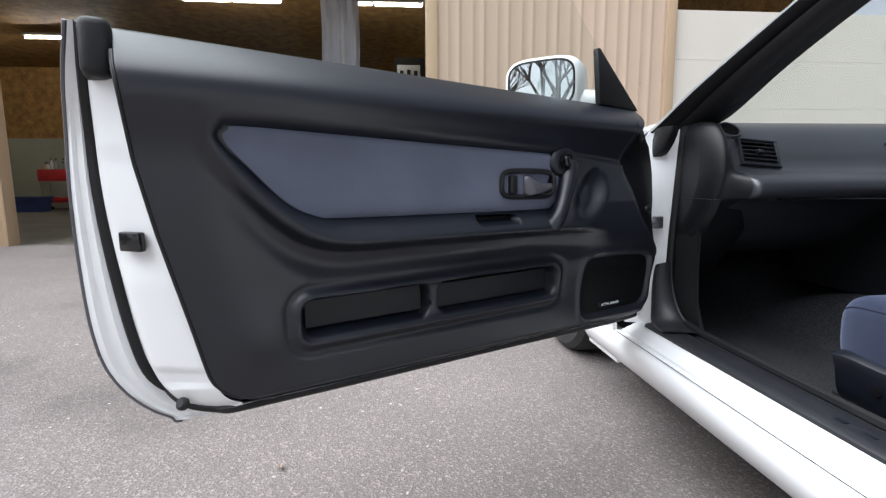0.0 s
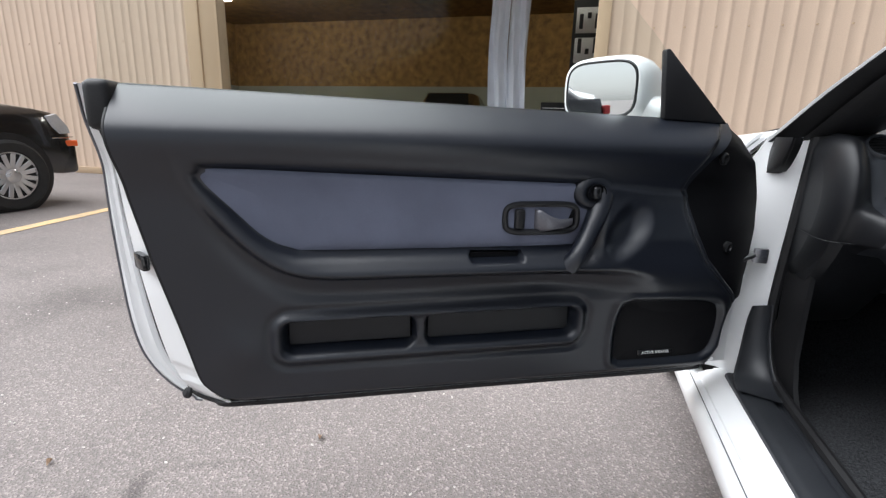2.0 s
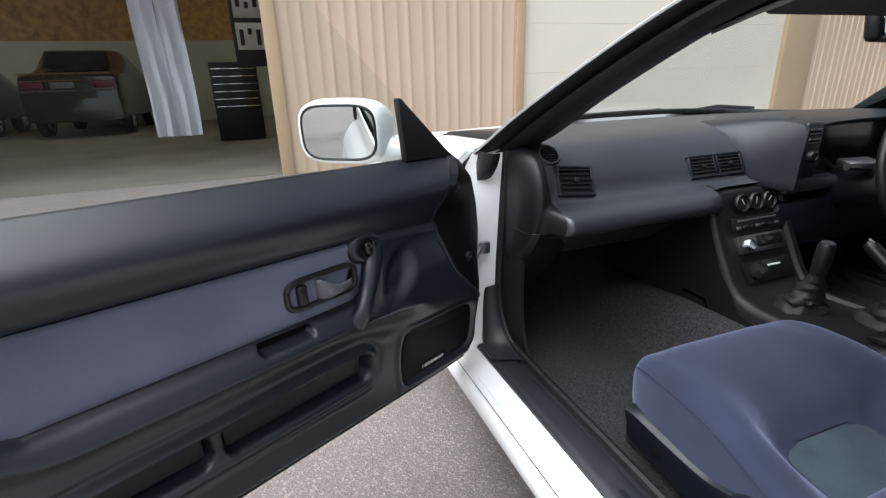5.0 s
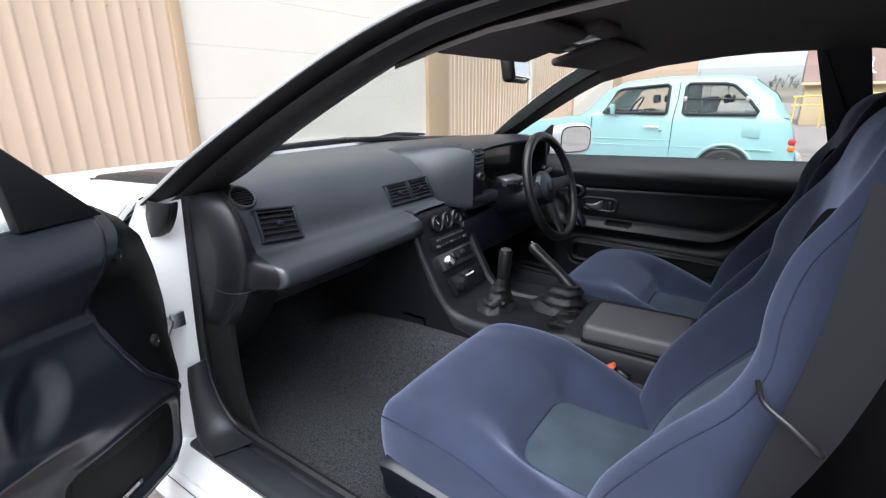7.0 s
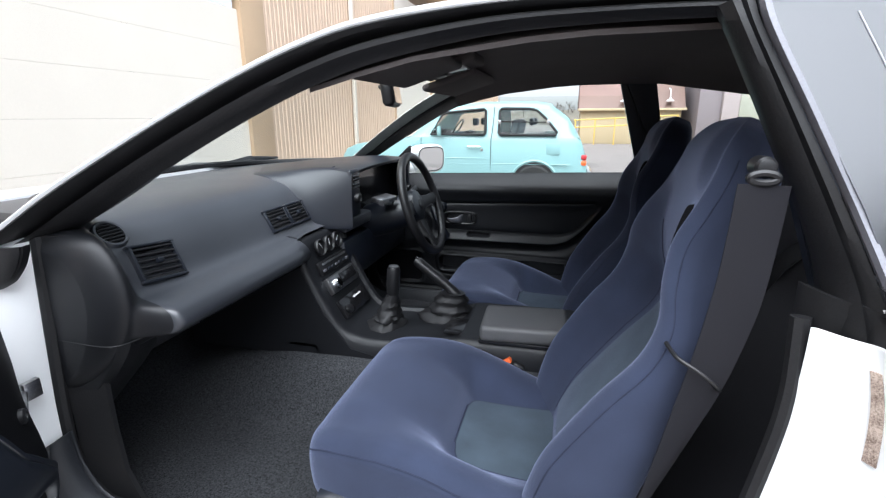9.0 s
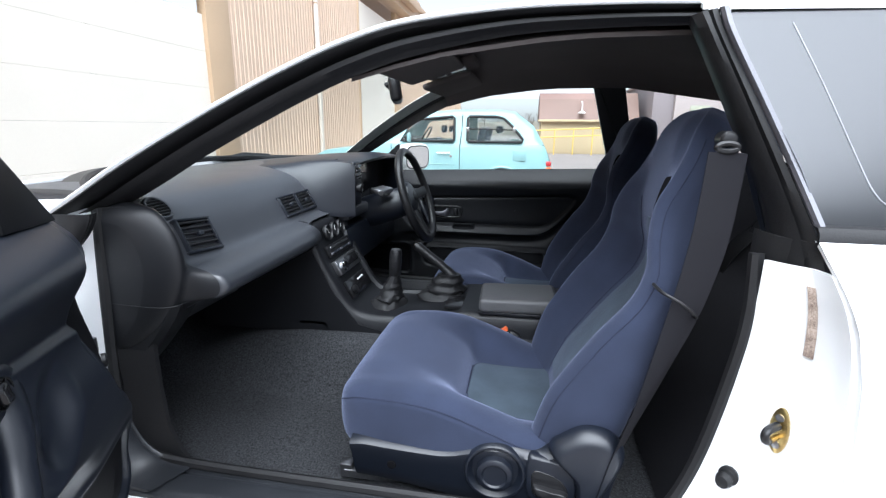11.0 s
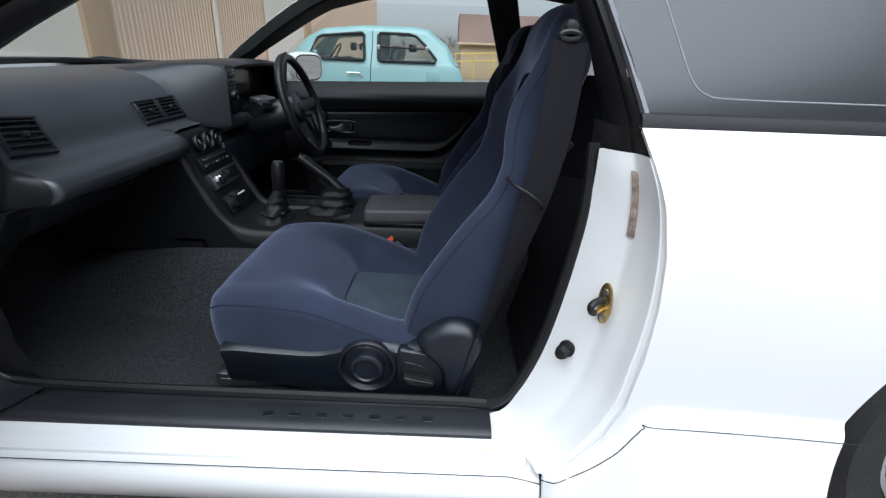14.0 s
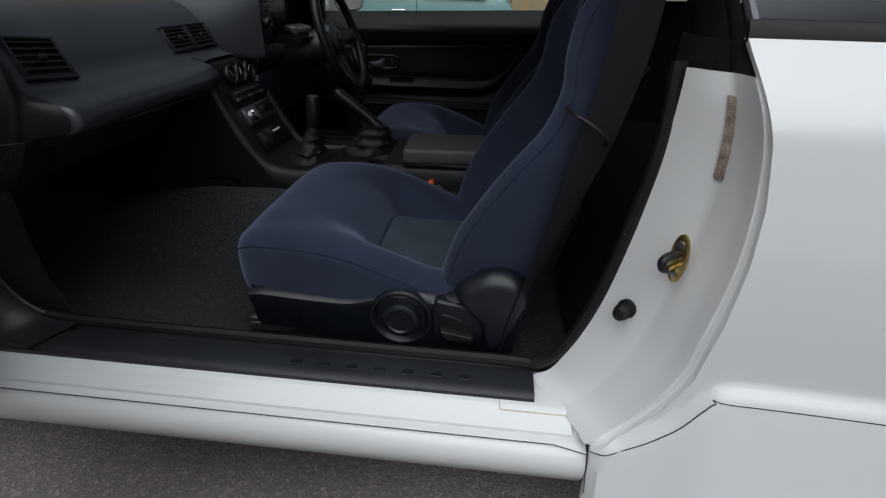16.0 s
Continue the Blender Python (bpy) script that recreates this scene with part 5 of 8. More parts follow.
# rear of the cabin
bm = B()
rows = [[(x, 0.20 + (2 * CY - 0.4) * j / 10, z) for j in range(11)] for x, z in ((1.05, 0.24), (1.12, 0.40), (1.20, 0.46), (1.55, 0.43), (1.62, 0.50), (1.80, 0.86), (1.84, 0.90), (2.2, 0.905))]
slab(bm, rows, (0.02, 0, -0.02))
# near-black cloth also puts the rear cabin's shade into the side trim
SHADEDCLOTH = mat("shaded_black_cloth", (0.010, 0.010, 0.012), 0.95, 0, 0.2, 6, 700, 0.3, 0.2)
part("rear_bench", bm, SHADEDCLOTH, car, "dark cloth rear bench", 60)
for flip in (0, 1):
    sgn = -1 if flip else 1
    bm = B()
    rows = [[(x, 0.165 + 0.03 * step(0.6, 0.86, z), z) for x in (1.15, 1.3, 1.6, 1.9, 2.2)] for z in (0.2, 0.4, 0.6, 0.75, 0.86)]
    slab(bm, other_side(rows) if flip else rows, (0, sgn * 0.012, 0))
    part("rear_side_trim", bm, SHADEDCLOTH, car, "rear side trim darkened for the cabin's shade")
    bm = B()
    rows = [[(1.085 if flip else 1.142, 0.20, 0.82), (0.985 if flip else 1.035, 0.262, 1.17)] if k == 0 else [(1.185, 0.205, 0.82), (1.105, 0.262, 1.17)] for k in (0, 1)]
    slab(bm, other_side(rows) if flip else rows, (0, sgn * 0.02, 0))
    part("pillar_cover", bm, BLACKPLASTIC, car)
    bm = B()
    rows = [[(1.55, 0.25, 1.17), (2.15, 0.22, 0.90)], [(1.80, 0.22, 1.12), (2.3, 0.2, 0.88)]]
    slab(bm, other_side(rows) if flip else rows, (0, sgn * 0.02, 0))
    part("rear_pillar_cover", bm, BLACKPLASTIC, car)

# passenger's belt: guide, webbing, buckle tongue
bm = B()
w = spline([(1.050, 0.176, 0.972), (1.047, 0.176, 0.90), (1.040, 0.175, 0.82), (1.022, 0.176, 0.72), (0.998, 0.180, 0.62), (0.970, 0.186, 0.51), (0.938, 0.192, 0.40), (0.908, 0.196, 0.27)], 48)
rows = []
for i, p in enumerate(w):
    d = (w[min(i + 1, 47)] - w[max(i - 1, 0)]).normalized()
    half = lerp1(i, [0, 14, 24, 34, 47], [0.030, 0.030, 0.025, 0.016, 0.012])
    s = d.cross(Vector((0, 1, 0))).normalized() * half
    turn = Vector((0, lerp1(i, [0, 20, 36, 47], [0.004, 0.004, 0.020, 0.026]), 0))
    rows.append([p - s - turn, p - s * 0.5 - turn * 0.5, p, p + s * 0.5 + turn * 0.5, p + s + turn])
slab(bm, rows, (0, 0.002, 0))
belt = part("seat_belt", bm, BELTGREY, car, "grey seat belt webbing", 60)
bm = B()
tube(bm, [Vector((1.048, 0.178, 0.980)) + Vector((0.015 * math.cos(a), -0.002, 0.006 * math.sin(a))) for a in (2 * math.pi * k / 24 for k in range(24))], 0.005, 8, True)
part("belt_guide", bm, DARKPLASTIC, belt)
bm = B()
lathe(bm, [(0.013, -0.02), (0.013, 0.006), (0.010, 0.010), (0.006, 0.011), (0.002, 0.011)], Matrix.Translation((1.050, 0.186, 0.992)) @ pose(0, 0, 0, 90, 0, 0), 22)
part("belt_bolt_cover", bm, DARKPLASTIC, belt)
bm = B()
tube(bm, spline([(0.972, 0.208, 0.742), (0.980, 0.172, 0.738), (1.004, 0.160, 0.727), (1.028, 0.160, 0.709), (1.035, 0.172, 0.698), (1.028, 0.200, 0.700)], 24), 0.0030, 8)
part("belt_loop", bm, DARKPLASTIC, belt, "black strap keeper on the seat shoulder")
bm = B()
rbox(bm, (1.092, 0.30, 0.79), (0.03, 0.004, 0.02), 0.001, 1, pose(0, 0, 0, 20, 30, 20))
part("belt_tongue", bm, STEEL, belt)


# ---- seats ----
SEAM = mat("dark_navy_thread", (0.024, 0.029, 0.052), 0.9, 0, 0.2, 40, 900, 0.2, 0.2)
# near-black that paints the shade of holes without real depth
HOLE = mat("dark_hole_shade", (0.003, 0.003, 0.004), 0.9, 0, 0.1, 6, 300, 0.05, 0.1)


def puffed(bm, pts, m, high, soft=0.3, rings=6):
    """A domed plate over a flat outline (x, y) in the frame m, rising to high."""
    c = Vector((sum(p[0] for p in pts) / len(pts), sum(p[1] for p in pts) / len(pts)))
    rows = [[m @ Vector((x, y, -0.004)) for x, y in pts]]
    for i in range(rings + 1):
        a = math.pi / 2 * i / rings
        f, h = 1 - soft * (1 - math.cos(a)), high * math.sin(a)
        rows.append([m @ Vector((c.x + (x - c.x) * f, c.y + (y - c.y) * f, h)) for x, y in pts])
    return loft(bm, rows, True, True)


def curve2(pts, n=48):
    return [(p.x, p.y) for p in spline([(*q, 0) for q in pts], n, True)]


def bucket(cy, dx, inner_side):
    """A high-backed bucket seat with forward wings; inner_side: +1 when the tunnel lies at larger y."""
    o = Vector((dx, cy, 0))
    back = Vector((0.93, 0, -0.37))
    # wing crest x and z, half width, depth of the middle behind the crest, depth of the flank
    keys = [(0.775, 0.345, 0.205, 0.045, 0.120), (0.779, 0.400, 0.225, 0.056, 0.150), (0.803, 0.487, 0.240, 0.070, 0.150), (0.836, 0.550, 0.246, 0.078, 0.135), (0.888, 0.630, 0.250, 0.084, 0.112),
            (0.941, 0.700, 0.250, 0.086, 0.086), (0.964, 0.760, 0.244, 0.080, 0.076), (0.968, 0.815, 0.216, 0.060, 0.078), (0.983, 0.868, 0.178, 0.034, 0.082), (1.013, 0.918, 0.156, 0.008, 0.080),
            (1.034, 0.962, 0.148, -0.010, 0.078), (1.051, 1.003, 0.130, -0.014, 0.066), (1.076, 1.036, 0.092, -0.010, 0.042), (1.102, 1.050, 0.030, 0.0, 0.012)]
    xs, zs = spline([(k[0], k[1], k[2]) for k in keys], 84), spline([(k[3], k[4], 0) for k in keys], 84)
    rws = []
    for p, q in zip(xs, zs):
        W, dv, tf = p.z, q.x, q.y
        half = [(0, dv), (0.28, dv), (0.50, dv * 0.94), (0.66, dv * 0.55), (0.80, dv * 0.12), (0.89, 0.0), (0.97, 0.012), (1.0, 0.034), (1.0, tf * 0.62), (0.97, tf), (0.85, tf + 0.018), (0.5, tf + 0.032), (0, tf + 0.036)]
        ring = half + [(-a, d) for a, d in reversed(half[1:-1])]
        ring = spline([(a * W, min(d, tf + 0.036), 0) for a, d in ring], 96, True)
        rws.append([o + Vector((p.x, r.x, p.y)) + back * r.y for r in ring])
    bm = B()
    loft(bm, rws, True, True)
    seat = part("seat", bm, SEATBLUE, car, "navy cloth high-back bucket seat with grey centre insert", 60)
    # sewn seams beside the insert and down the flanks
    for k, a, b in ((8, 6, 52), (88, 6, 52), (25, 4, 70), (71, 4, 70)):
        bm = B()
        tube(bm, [rws[i][k] for i in range(a, b)], 0.0014, 5)
        part("seam", bm, SEAM, seat)
    # grey centre strip of the backrest
    bm = B()
    strip = []
    for i in range(8, 48):
        ring = rws[i]
        pts = sorted(ring[:12] + ring[-11:], key=lambda q: q.y)
        fw = lerp1(i, [8, 30, 40, 45, 47], [0.112, 0.105, 0.090, 0.066, 0.030])
        row = []
        for j in range(11):
            y = cy + (j / 5 - 1) * fw
            xx = float(np.interp(y, [q.y for q in pts], [q.x for q in pts]))
            zz = float(np.interp(y, [q.y for q in pts], [q.z for q in pts]))
            row.append(Vector((xx, y, zz)) - back * (0.001 + 0.006 * (1 - (j / 5 - 1) ** 4)))
        strip.append(row)
    slab(bm, strip, back * 0.012)
    part("back_insert", bm, SEATGREY, seat, "slate grey cloth back insert", 60)
    # harness opening where the shoulder meets the headrest: a near-black disc painted as its shaded hole
    for k in (83,):
        bm = B()
        i = min(range(84), key=lambda q: abs(rws[q][20].z - 0.880))
        q = rws[i][k]
        across, along = (rws[i][k - 2] - rws[i][k + 2]).normalized(), (rws[i + 2][k] - rws[i - 2][k]).normalized()
        out = along.cross(across).normalized()
        out = out if out.x < 0 else -out
        turn = Matrix((out.cross(along) * -1, along, out)).transposed().to_4x4()
        lathe(bm, [(0.002, 0.0055), (0.012, 0.0055), (0.020, 0.0040), (0.024, -0.012)], Matrix.Translation(q) @ turn @ Matrix.Diagonal((1.05, 2.0, 1, 1)), 24)
        part("headrest_slot", bm, HOLE, seat, "harness slot drawn as a near-black disc")
    # cushion: x, wing height, middle height, underside, half width
    keys = [(0.351, 0.414, 0.414, 0.388, 0.15), (0.359, 0.438, 0.440, 0.360, 0.196), (0.378, 0.458, 0.462, 0.340, 0.226), (0.410, 0.472, 0.477, 0.328, 0.240), (0.460, 0.477, 0.480, 0.320, 0.248), (0.520, 0.477, 0.470, 0.316, 0.252),
            (0.570, 0.471, 0.448, 0.312, 0.254), (0.600, 0.464, 0.425, 0.311, 0.254), (0.625, 0.456, 0.388, 0.309, 0.254), (0.650, 0.447, 0.372, 0.307, 0.254), (0.700, 0.428, 0.366, 0.304, 0.254), (0.760, 0.403, 0.362, 0.302, 0.250), (0.840, 0.380, 0.360, 0.300, 0.235)]
    A, C = spline([(k[0], k[1], k[2]) for k in keys], 72), spline([(k[3], k[4], 0) for k in keys], 72)
    rws = []
    for p, q in zip(A, C):
        x, zb, zv, low, W = p.x, p.y, p.z, q.x, q.y
        half = [(0, zv), (0.28, zv), (0.46, zv + 0.04 * (zb - zv)), (0.58, zv + 0.42 * (zb - zv)), (0.72, zv + 0.92 * (zb - zv)), (0.84, zb), (0.93, zb - 0.006), (0.985, zb - 0.022), (1.0, zb - 0.045 if zb - low > 0.09 else (zb + low) / 2), (0.985, low + 0.018), (0.92, low + 0.002), (0.6, low), (0, low)]
        ring = half + [(-a, d) for a, d in reversed(half[1:-1])]
        rws.append([o + Vector((x, r.x, r.y)) for r in spline([(a * W, d, 0) for a, d in ring], 96, True)])
    bm = B()
    loft(bm, rws, True, True)
    part("cushion", bm, SEATBLUE, seat, "navy cloth seat cushion", 60)
    bm = B()
    strip = []
    for i in range(48, 71):
        pts = sorted(rws[i][:16] + rws[i][-15:], key=lambda q: q.y)
        fw = lerp1(i, [48, 49, 51, 54, 71], [0.070, 0.092, 0.106, 0.114, 0.126])
        row = []
        for j in range(11):
            y = cy + (j / 5 - 1) * fw
            row.append(Vector((rws[i][0].x, y, float(np.interp(y, [q.y for q in pts], [q.z for q in pts])) + 0.001 + 0.006 * (1 - (j / 5 - 1) ** 4) * min(1, (i - 47) / 4))))
        strip.append(row)
    slab(bm, strip, (0, 0, -0.012))
    part("cushion_insert", bm, SEATGREY, seat, "slate grey cloth cushion insert", 60)
    bm = B()
    tube(bm, [r[-1] + Vector((0, 0.001, -0.002)) for r in reversed(strip)] + [q + Vector((-0.003, 0, 0.001)) for q in reversed(strip[0])] + [r[0] + Vector((0, -0.001, -0.002)) for r in strip], 0.0022, 6)
    part("seam", bm, SEAM, seat)
    # sewn edges round the cushion's side panels
    for k in (28, 68):
        bm = B()
        tube(bm, [r[k] for r in rws[6:66]], 0.0017, 6)
        part("seam", bm, SEAM, seat)
    # plastic side covers
    for s in (-1, 1):
        bm = B()
        prof = spline([(0.398, 0, 0.362), (0.43, 0, 0.366), (0.50, 0, 0.362), (0.60, 0, 0.360), (0.65, 0, 0.372), (0.69, 0, 0.388), (0.74, 0, 0.388), (0.79, 0, 0.378), (0.83, 0, 0.392), (0.87, 0, 0.430), (0.92, 0, 0.420), (0.948, 0, 0.38)], 60)
        base = [(0.408 + (0.925 - 0.408) * i / 59, 0.268 - 0.032 * step(0.0, 0.6, i / 59)) for i in range(60)]
        rows = []
        for f, dy in ((0.0, 0.0), (0.10, -0.006), (0.30, -0.011), (0.62, -0.012), (0.80, -0.017), (0.90, -0.017), (0.97, -0.008), (1.0, 0.012)):
            rows.append([o + Vector((b[0] + (p.x - b[0]) * f, s * (0.243 - dy), b[1] + (p.z - b[1]) * f)) for p, b in zip(prof, base)])
        slab(bm, rows, (0, -s * 0.02, 0))
        sc = part("side_cover", bm, BLACKPLASTIC, seat, "black plastic seat side cover", 40)
        if s * inner_side < 0:
            # local frame of the outer face: x along the car, y up, z outwards
            face = Matrix(((1, 0, 0, 0), (0, 0, s, 0), (0, 1, 0, 0), (0, 0, 0, 1)))
            m = Matrix.Translation(o + Vector((0.708, s * 0.252, 0.328))) @ face
            bm = B()
            lathe(bm, [(0.064, -0.006), (0.063, 0.010), (0.060, 0.014), (0.056, 0.014), (0.052, 0.009), (0.046, 0.004), (0.002, 0.003)], m, 44)
            part("knob_ring", bm, BLACKPLASTIC, sc)
            bm = B()
            lathe(bm, [(0.037, 0.002), (0.038, 0.014), (0.036, 0.021), (0.031, 0.024), (0.026, 0.024), (0.023, 0.021), (0.002, 0.020)], m, 40)
            part("height_knob", bm, BLACKPLASTIC, sc, "black plastic adjuster knob")
            m = Matrix.Translation(o + Vector((0, s * 0.248, 0))) @ face
            bm = B()
            puffed(bm, curve2([(0.772, 0.372), (0.800, 0.374), (0.850, 0.362), (0.872, 0.322), (0.866, 0.282), (0.82, 0.270), (0.779, 0.276), (0.768, 0.32)]), m, 0.016, 0.14)
            rec = part("lever_recess", bm, BLACKPLASTIC, sc, "", 60)
            bm = B()
            puffed(bm, curve2([(0.783, 0.340), (0.80, 0.345), (0.838, 0.330), (0.854, 0.300), (0.83, 0.286), (0.79, 0.288), (0.782, 0.31)]), Matrix.Translation((0, s * 0.0155, 0)) @ m, 0.002, 0.05)
            part("lever_hollow", bm, GLOSSBLACK, rec)
            bm = B()
            puffed(bm, curve2([(0.786, 0.316), (0.82, 0.311), (0.850, 0.306), (0.852, 0.292), (0.82, 0.294), (0.788, 0.299)], 30), Matrix.Translation((0, s * 0.015, 0)) @ m, 0.016, 0.25)
            part("recline_lever", bm, DARKPLASTIC, rec, "black recline lever")
            bm = B()
            puffed(bm, curve2([(0.812, 0.392), (0.845, 0.430), (0.885, 0.448), (0.930, 0.438), (0.956, 0.400), (0.940, 0.35), (0.915, 0.295), (0.890, 0.262), (0.872, 0.285), (0.862, 0.335)]), m, 0.034, 0.34, 8)
            hc = part("hinge_cover", bm, BLACKPLASTIC, sc, "domed black hinge cover", 60)
            bm = B()
            lathe(bm, [(0.005, 0), (0.005, 0.003), (0.001, 0.004)], Matrix.Translation((0.906, 0.322, 0.028)), 12)
            bmesh.ops.transform(bm, matrix=m, verts=bm.verts)
            part("bolt", bm, CHROME, hc)
            bm = B()
            lathe(bm, [(0.010, 0), (0.009, 0.002), (0.004, 0.0025)], m @ Matrix.Translation((0.490, 0.312, 0.009)), 16)
            part("screw_hole", bm, HOLE, sc)
        bm = B()
        rbox(bm, o + Vector((0.64, s * 0.19, 0.232)), (0.56, 0.035, 0.02), 0.003)
        part("seat_rail", bm, STEEL, seat, "grey steel seat rail")
        bm = B()
        rbox(bm, o + Vector((0.365, s * 0.19, 0.236)), (0.03, 0.03, 0.035), 0.004)
        part("rail_foot", bm, STEEL, seat)
    bm = B()
    rbox(bm, o + Vector((0.64, 0, 0.275)), (0.44, 0.42, 0.07), 0.02)
    part("seat_pan", bm, RUBBER, seat)
    return seat


bucket(0.455, 0.0, 1)
bucket(2 * CY - 0.455, 0.045, -1)

# ---- the coupe: doors ----
HINGEBLACK = mat("matt_black_cover", (0.004, 0.004, 0.005), 0.6, 0, 0.1, 6, 300, 0.05, 0.14)
HX, HY, SWING = -0.06, 0.03, -63.6      # hinge and how far the passenger door stands open
UR = ([0.348, 0.352, 0.362, 0.39, 0.484, 0.622, 0.72, 0.833, 0.91], [1.075, 1.095, 1.110, 1.124, 1.146, 1.180, 1.200, 1.213, 1.214])
UF = ([0.348, 0.362, 0.395, 0.500, 0.521, 0.560, 0.603, 0.659, 0.700, 0.739, 0.767, 0.820, 0.867, 0.91], [0.105, 0.085, 0.067, 0.062, 0.076, 0.125, 0.170, 0.204, 0.216, 0.218, 0.211, 0.183, 0.130, 0.10])


def outline(pts, n=120):
    return np.array([(p.x, p.y) for p in spline([(*q, 0) for q in pts], n, True)])


INSERT = outline([(1.098, 0.757), (1.092, 0.772), (1.065, 0.778), (0.85, 0.770), (0.62, 0.761), (0.44, 0.754), (0.415, 0.745), (0.412, 0.71), (0.424, 0.66), (0.440, 0.641), (0.47, 0.636), (0.70, 0.635), (0.92, 0.636), (0.965, 0.641), (1.01, 0.663), (1.06, 0.713)])
SPEAKER = outline([(0.335, 0.500), (0.325, 0.518), (0.30, 0.523), (0.20, 0.522), (0.135, 0.515), (0.105, 0.495), (0.092, 0.45), (0.100, 0.405), (0.118, 0.386), (0.15, 0.380), (0.30, 0.378), (0.325, 0.383), (0.335, 0.40)], 90)


def distance(U, Z, poly):
    """Signed distance to a closed outline, negative inside."""
    best = np.full(U.shape, 9.0)
    inside = np.zeros(U.shape, bool)
    for (ax, ay), (bx, by) in zip(poly, np.roll(poly, -1, 0)):
        dx, dy = bx - ax, by - ay
        t = np.clip(((U - ax) * dx + (Z - ay) * dy) / (dx * dx + dy * dy), 0, 1)
        best = np.minimum(best, np.hypot(U - ax - t * dx, Z - ay - t * dy))
        cross = (ay > Z) != (by > Z)
        inside ^= cross & (U < (bx - ax) * (Z - ay) / (by - ay if abs(by - ay) > 1e-12 else 1e-12) + ax)
    return np.where(inside, -best, best)


def rbox_sd(U, Z, u0, u1, z0, z1, r):
    qx, qz = np.abs(U - (u0 + u1) / 2) - (u1 - u0) / 2 + r, np.abs(Z - (z0 + z1) / 2) - (z1 - z0) / 2 + r
    return np.hypot(np.maximum(qx, 0), np.maximum(qz, 0)) + np.minimum(np.maximum(qx, qz), 0) - r


def S(a, b, x):
    t = np.clip((x - a) / (b - a), 0, 1)
    return t * t * (3 - 2 * t)


def top_z(u):
    return 0.872 + (u - 0.15) * 0.0275


def lip_z(U):
    """Height of the armrest lip along the door; it sweeps up behind the cloth."""
    return sum(k * np.interp(np.asarray(U, float) + d, [0.0, 0.90, 0.95, 1.0, 1.05, 1.10, 1.13, 1.2], [0.590, 0.590, 0.594, 0.612, 0.658, 0.715, 0.75, 0.80]) for d, k in ((-0.04, 0.15), (-0.02, 0.2), (0, 0.3), (0.02, 0.2), (0.04, 0.15)))


def trim_base(U, Z):
    """The broad form of the trim: lower panel, upper face with its roll, armrest ledge and the grip block."""
    U, Z = np.asarray(U, float), np.asarray(Z, float)
    s = Z - lip_z(U)
    wide = np.interp(U, [0, 0.95, 1.05, 1.13, 1.2], [1.0, 1.0, 1.3, 2.0, 3.5])
    up = S(-0.014, 0.012, s / wide)
    fade = S(1.04, 1.12, U)
    up = up * (1 - fade) + S(0.42, 0.80, Z) * fade
    v = 0.088 + (0.010 + 0.028 * np.exp(-((Z - 0.818) / 0.050) ** 2)) * up
    high = np.interp(U, [0.0, 0.40, 0.95, 1.02, 1.08, 1.13], [0.034, 0.034, 0.032, 0.022, 0.012, 0.0])
    v += high * S(-0.012, 0.008, s / wide) * S(0.052, 0.004, s / wide)
    zr = 0.757 - (0.40 - U) * 0.10
    soft = S(0.625, 0.57, Z)
    block = S(0.435 + 0.07 * soft, 0.39 - 0.12 * soft, U) * S(0.003, -0.011, Z - zr) * S(0.43, 0.57, Z)
    full = 0.112 + 0.024 * S(0.735, 0.645, Z) - 0.022 * S(0.60, 0.47, Z)
    return v + (full - v) * block


def trim_v(U, Z):
    """How far the trim panel stands inwards at each place."""
    U, Z = np.asarray(U, float), np.asarray(Z, float)
    v = trim_base(U, Z)
    zc = lip_z(U)
    v -= 0.012 * np.exp(-((Z - zc + 0.036) / 0.022) ** 2) * S(1.12, 0.9, U) * S(0.25, 0.40, U)      # hollow under the lip
    # finger scoop behind the pull handle
    v -= 0.021 * S(1.12, 0.25, np.hypot((U - 0.362 + 0.50 * (Z - 0.66)) / 0.048, (Z - 0.664) / 0.060))
    sd = distance(U, Z, INSERT)
    v -= 0.006 * np.exp(-(sd / 0.005) ** 2) + 0.005 * S(0.004, -0.006, sd)
    v += 0.002 * np.exp(-((sd - 0.014) / 0.008) ** 2) * S(0.40, 0.44, U)
    # pockets with a rounded rim
    rim = rbox_sd(U, Z + 0.012 * (U - 0.7), 0.405, 1.006, 0.424, 0.522, 0.034)
    v += 0.007 * np.exp(-((rim + 0.010) / 0.0065) ** 2) - 0.004 * np.exp(-((rim - 0.006) / 0.006) ** 2)
    for u0, u1 in ((0.424, 0.727), (0.747, 0.985)):
        v -= 0.032 * S(0.004, -0.006, rbox_sd(U, Z + 0.012 * (U - 0.7), u0, u1, 0.446, 0.506, 0.020))
    sp = distance(U, Z, SPEAKER)
    v += 0.005 * np.exp(-((sp - 0.010) / 0.007) ** 2) - 0.006 * S(0.004, -0.004, sp)
    # ash slot on the ledge
    v -= 0.026 * S(0.001, -0.004, rbox_sd(U, Z, 0.552, 0.654, 0.613, 0.631, 0.008))
    # lower rear swell, top roll, rim and the front edge
    v += 0.010 * np.exp(-(((U - 1.06) / 0.05) ** 2 + ((Z - 0.45) / 0.05) ** 2))
    d = top_z(U) - Z
    v -= 0.046 * np.clip(1 - d / 0.070, 0, 1) ** 2
    v -= 0.012 * S(0.014, 0.0, Z - 0.349)
    v -= 0.016 * S(0.028, 0.0, U - np.interp(Z, *UF)) ** 1.5
    return v


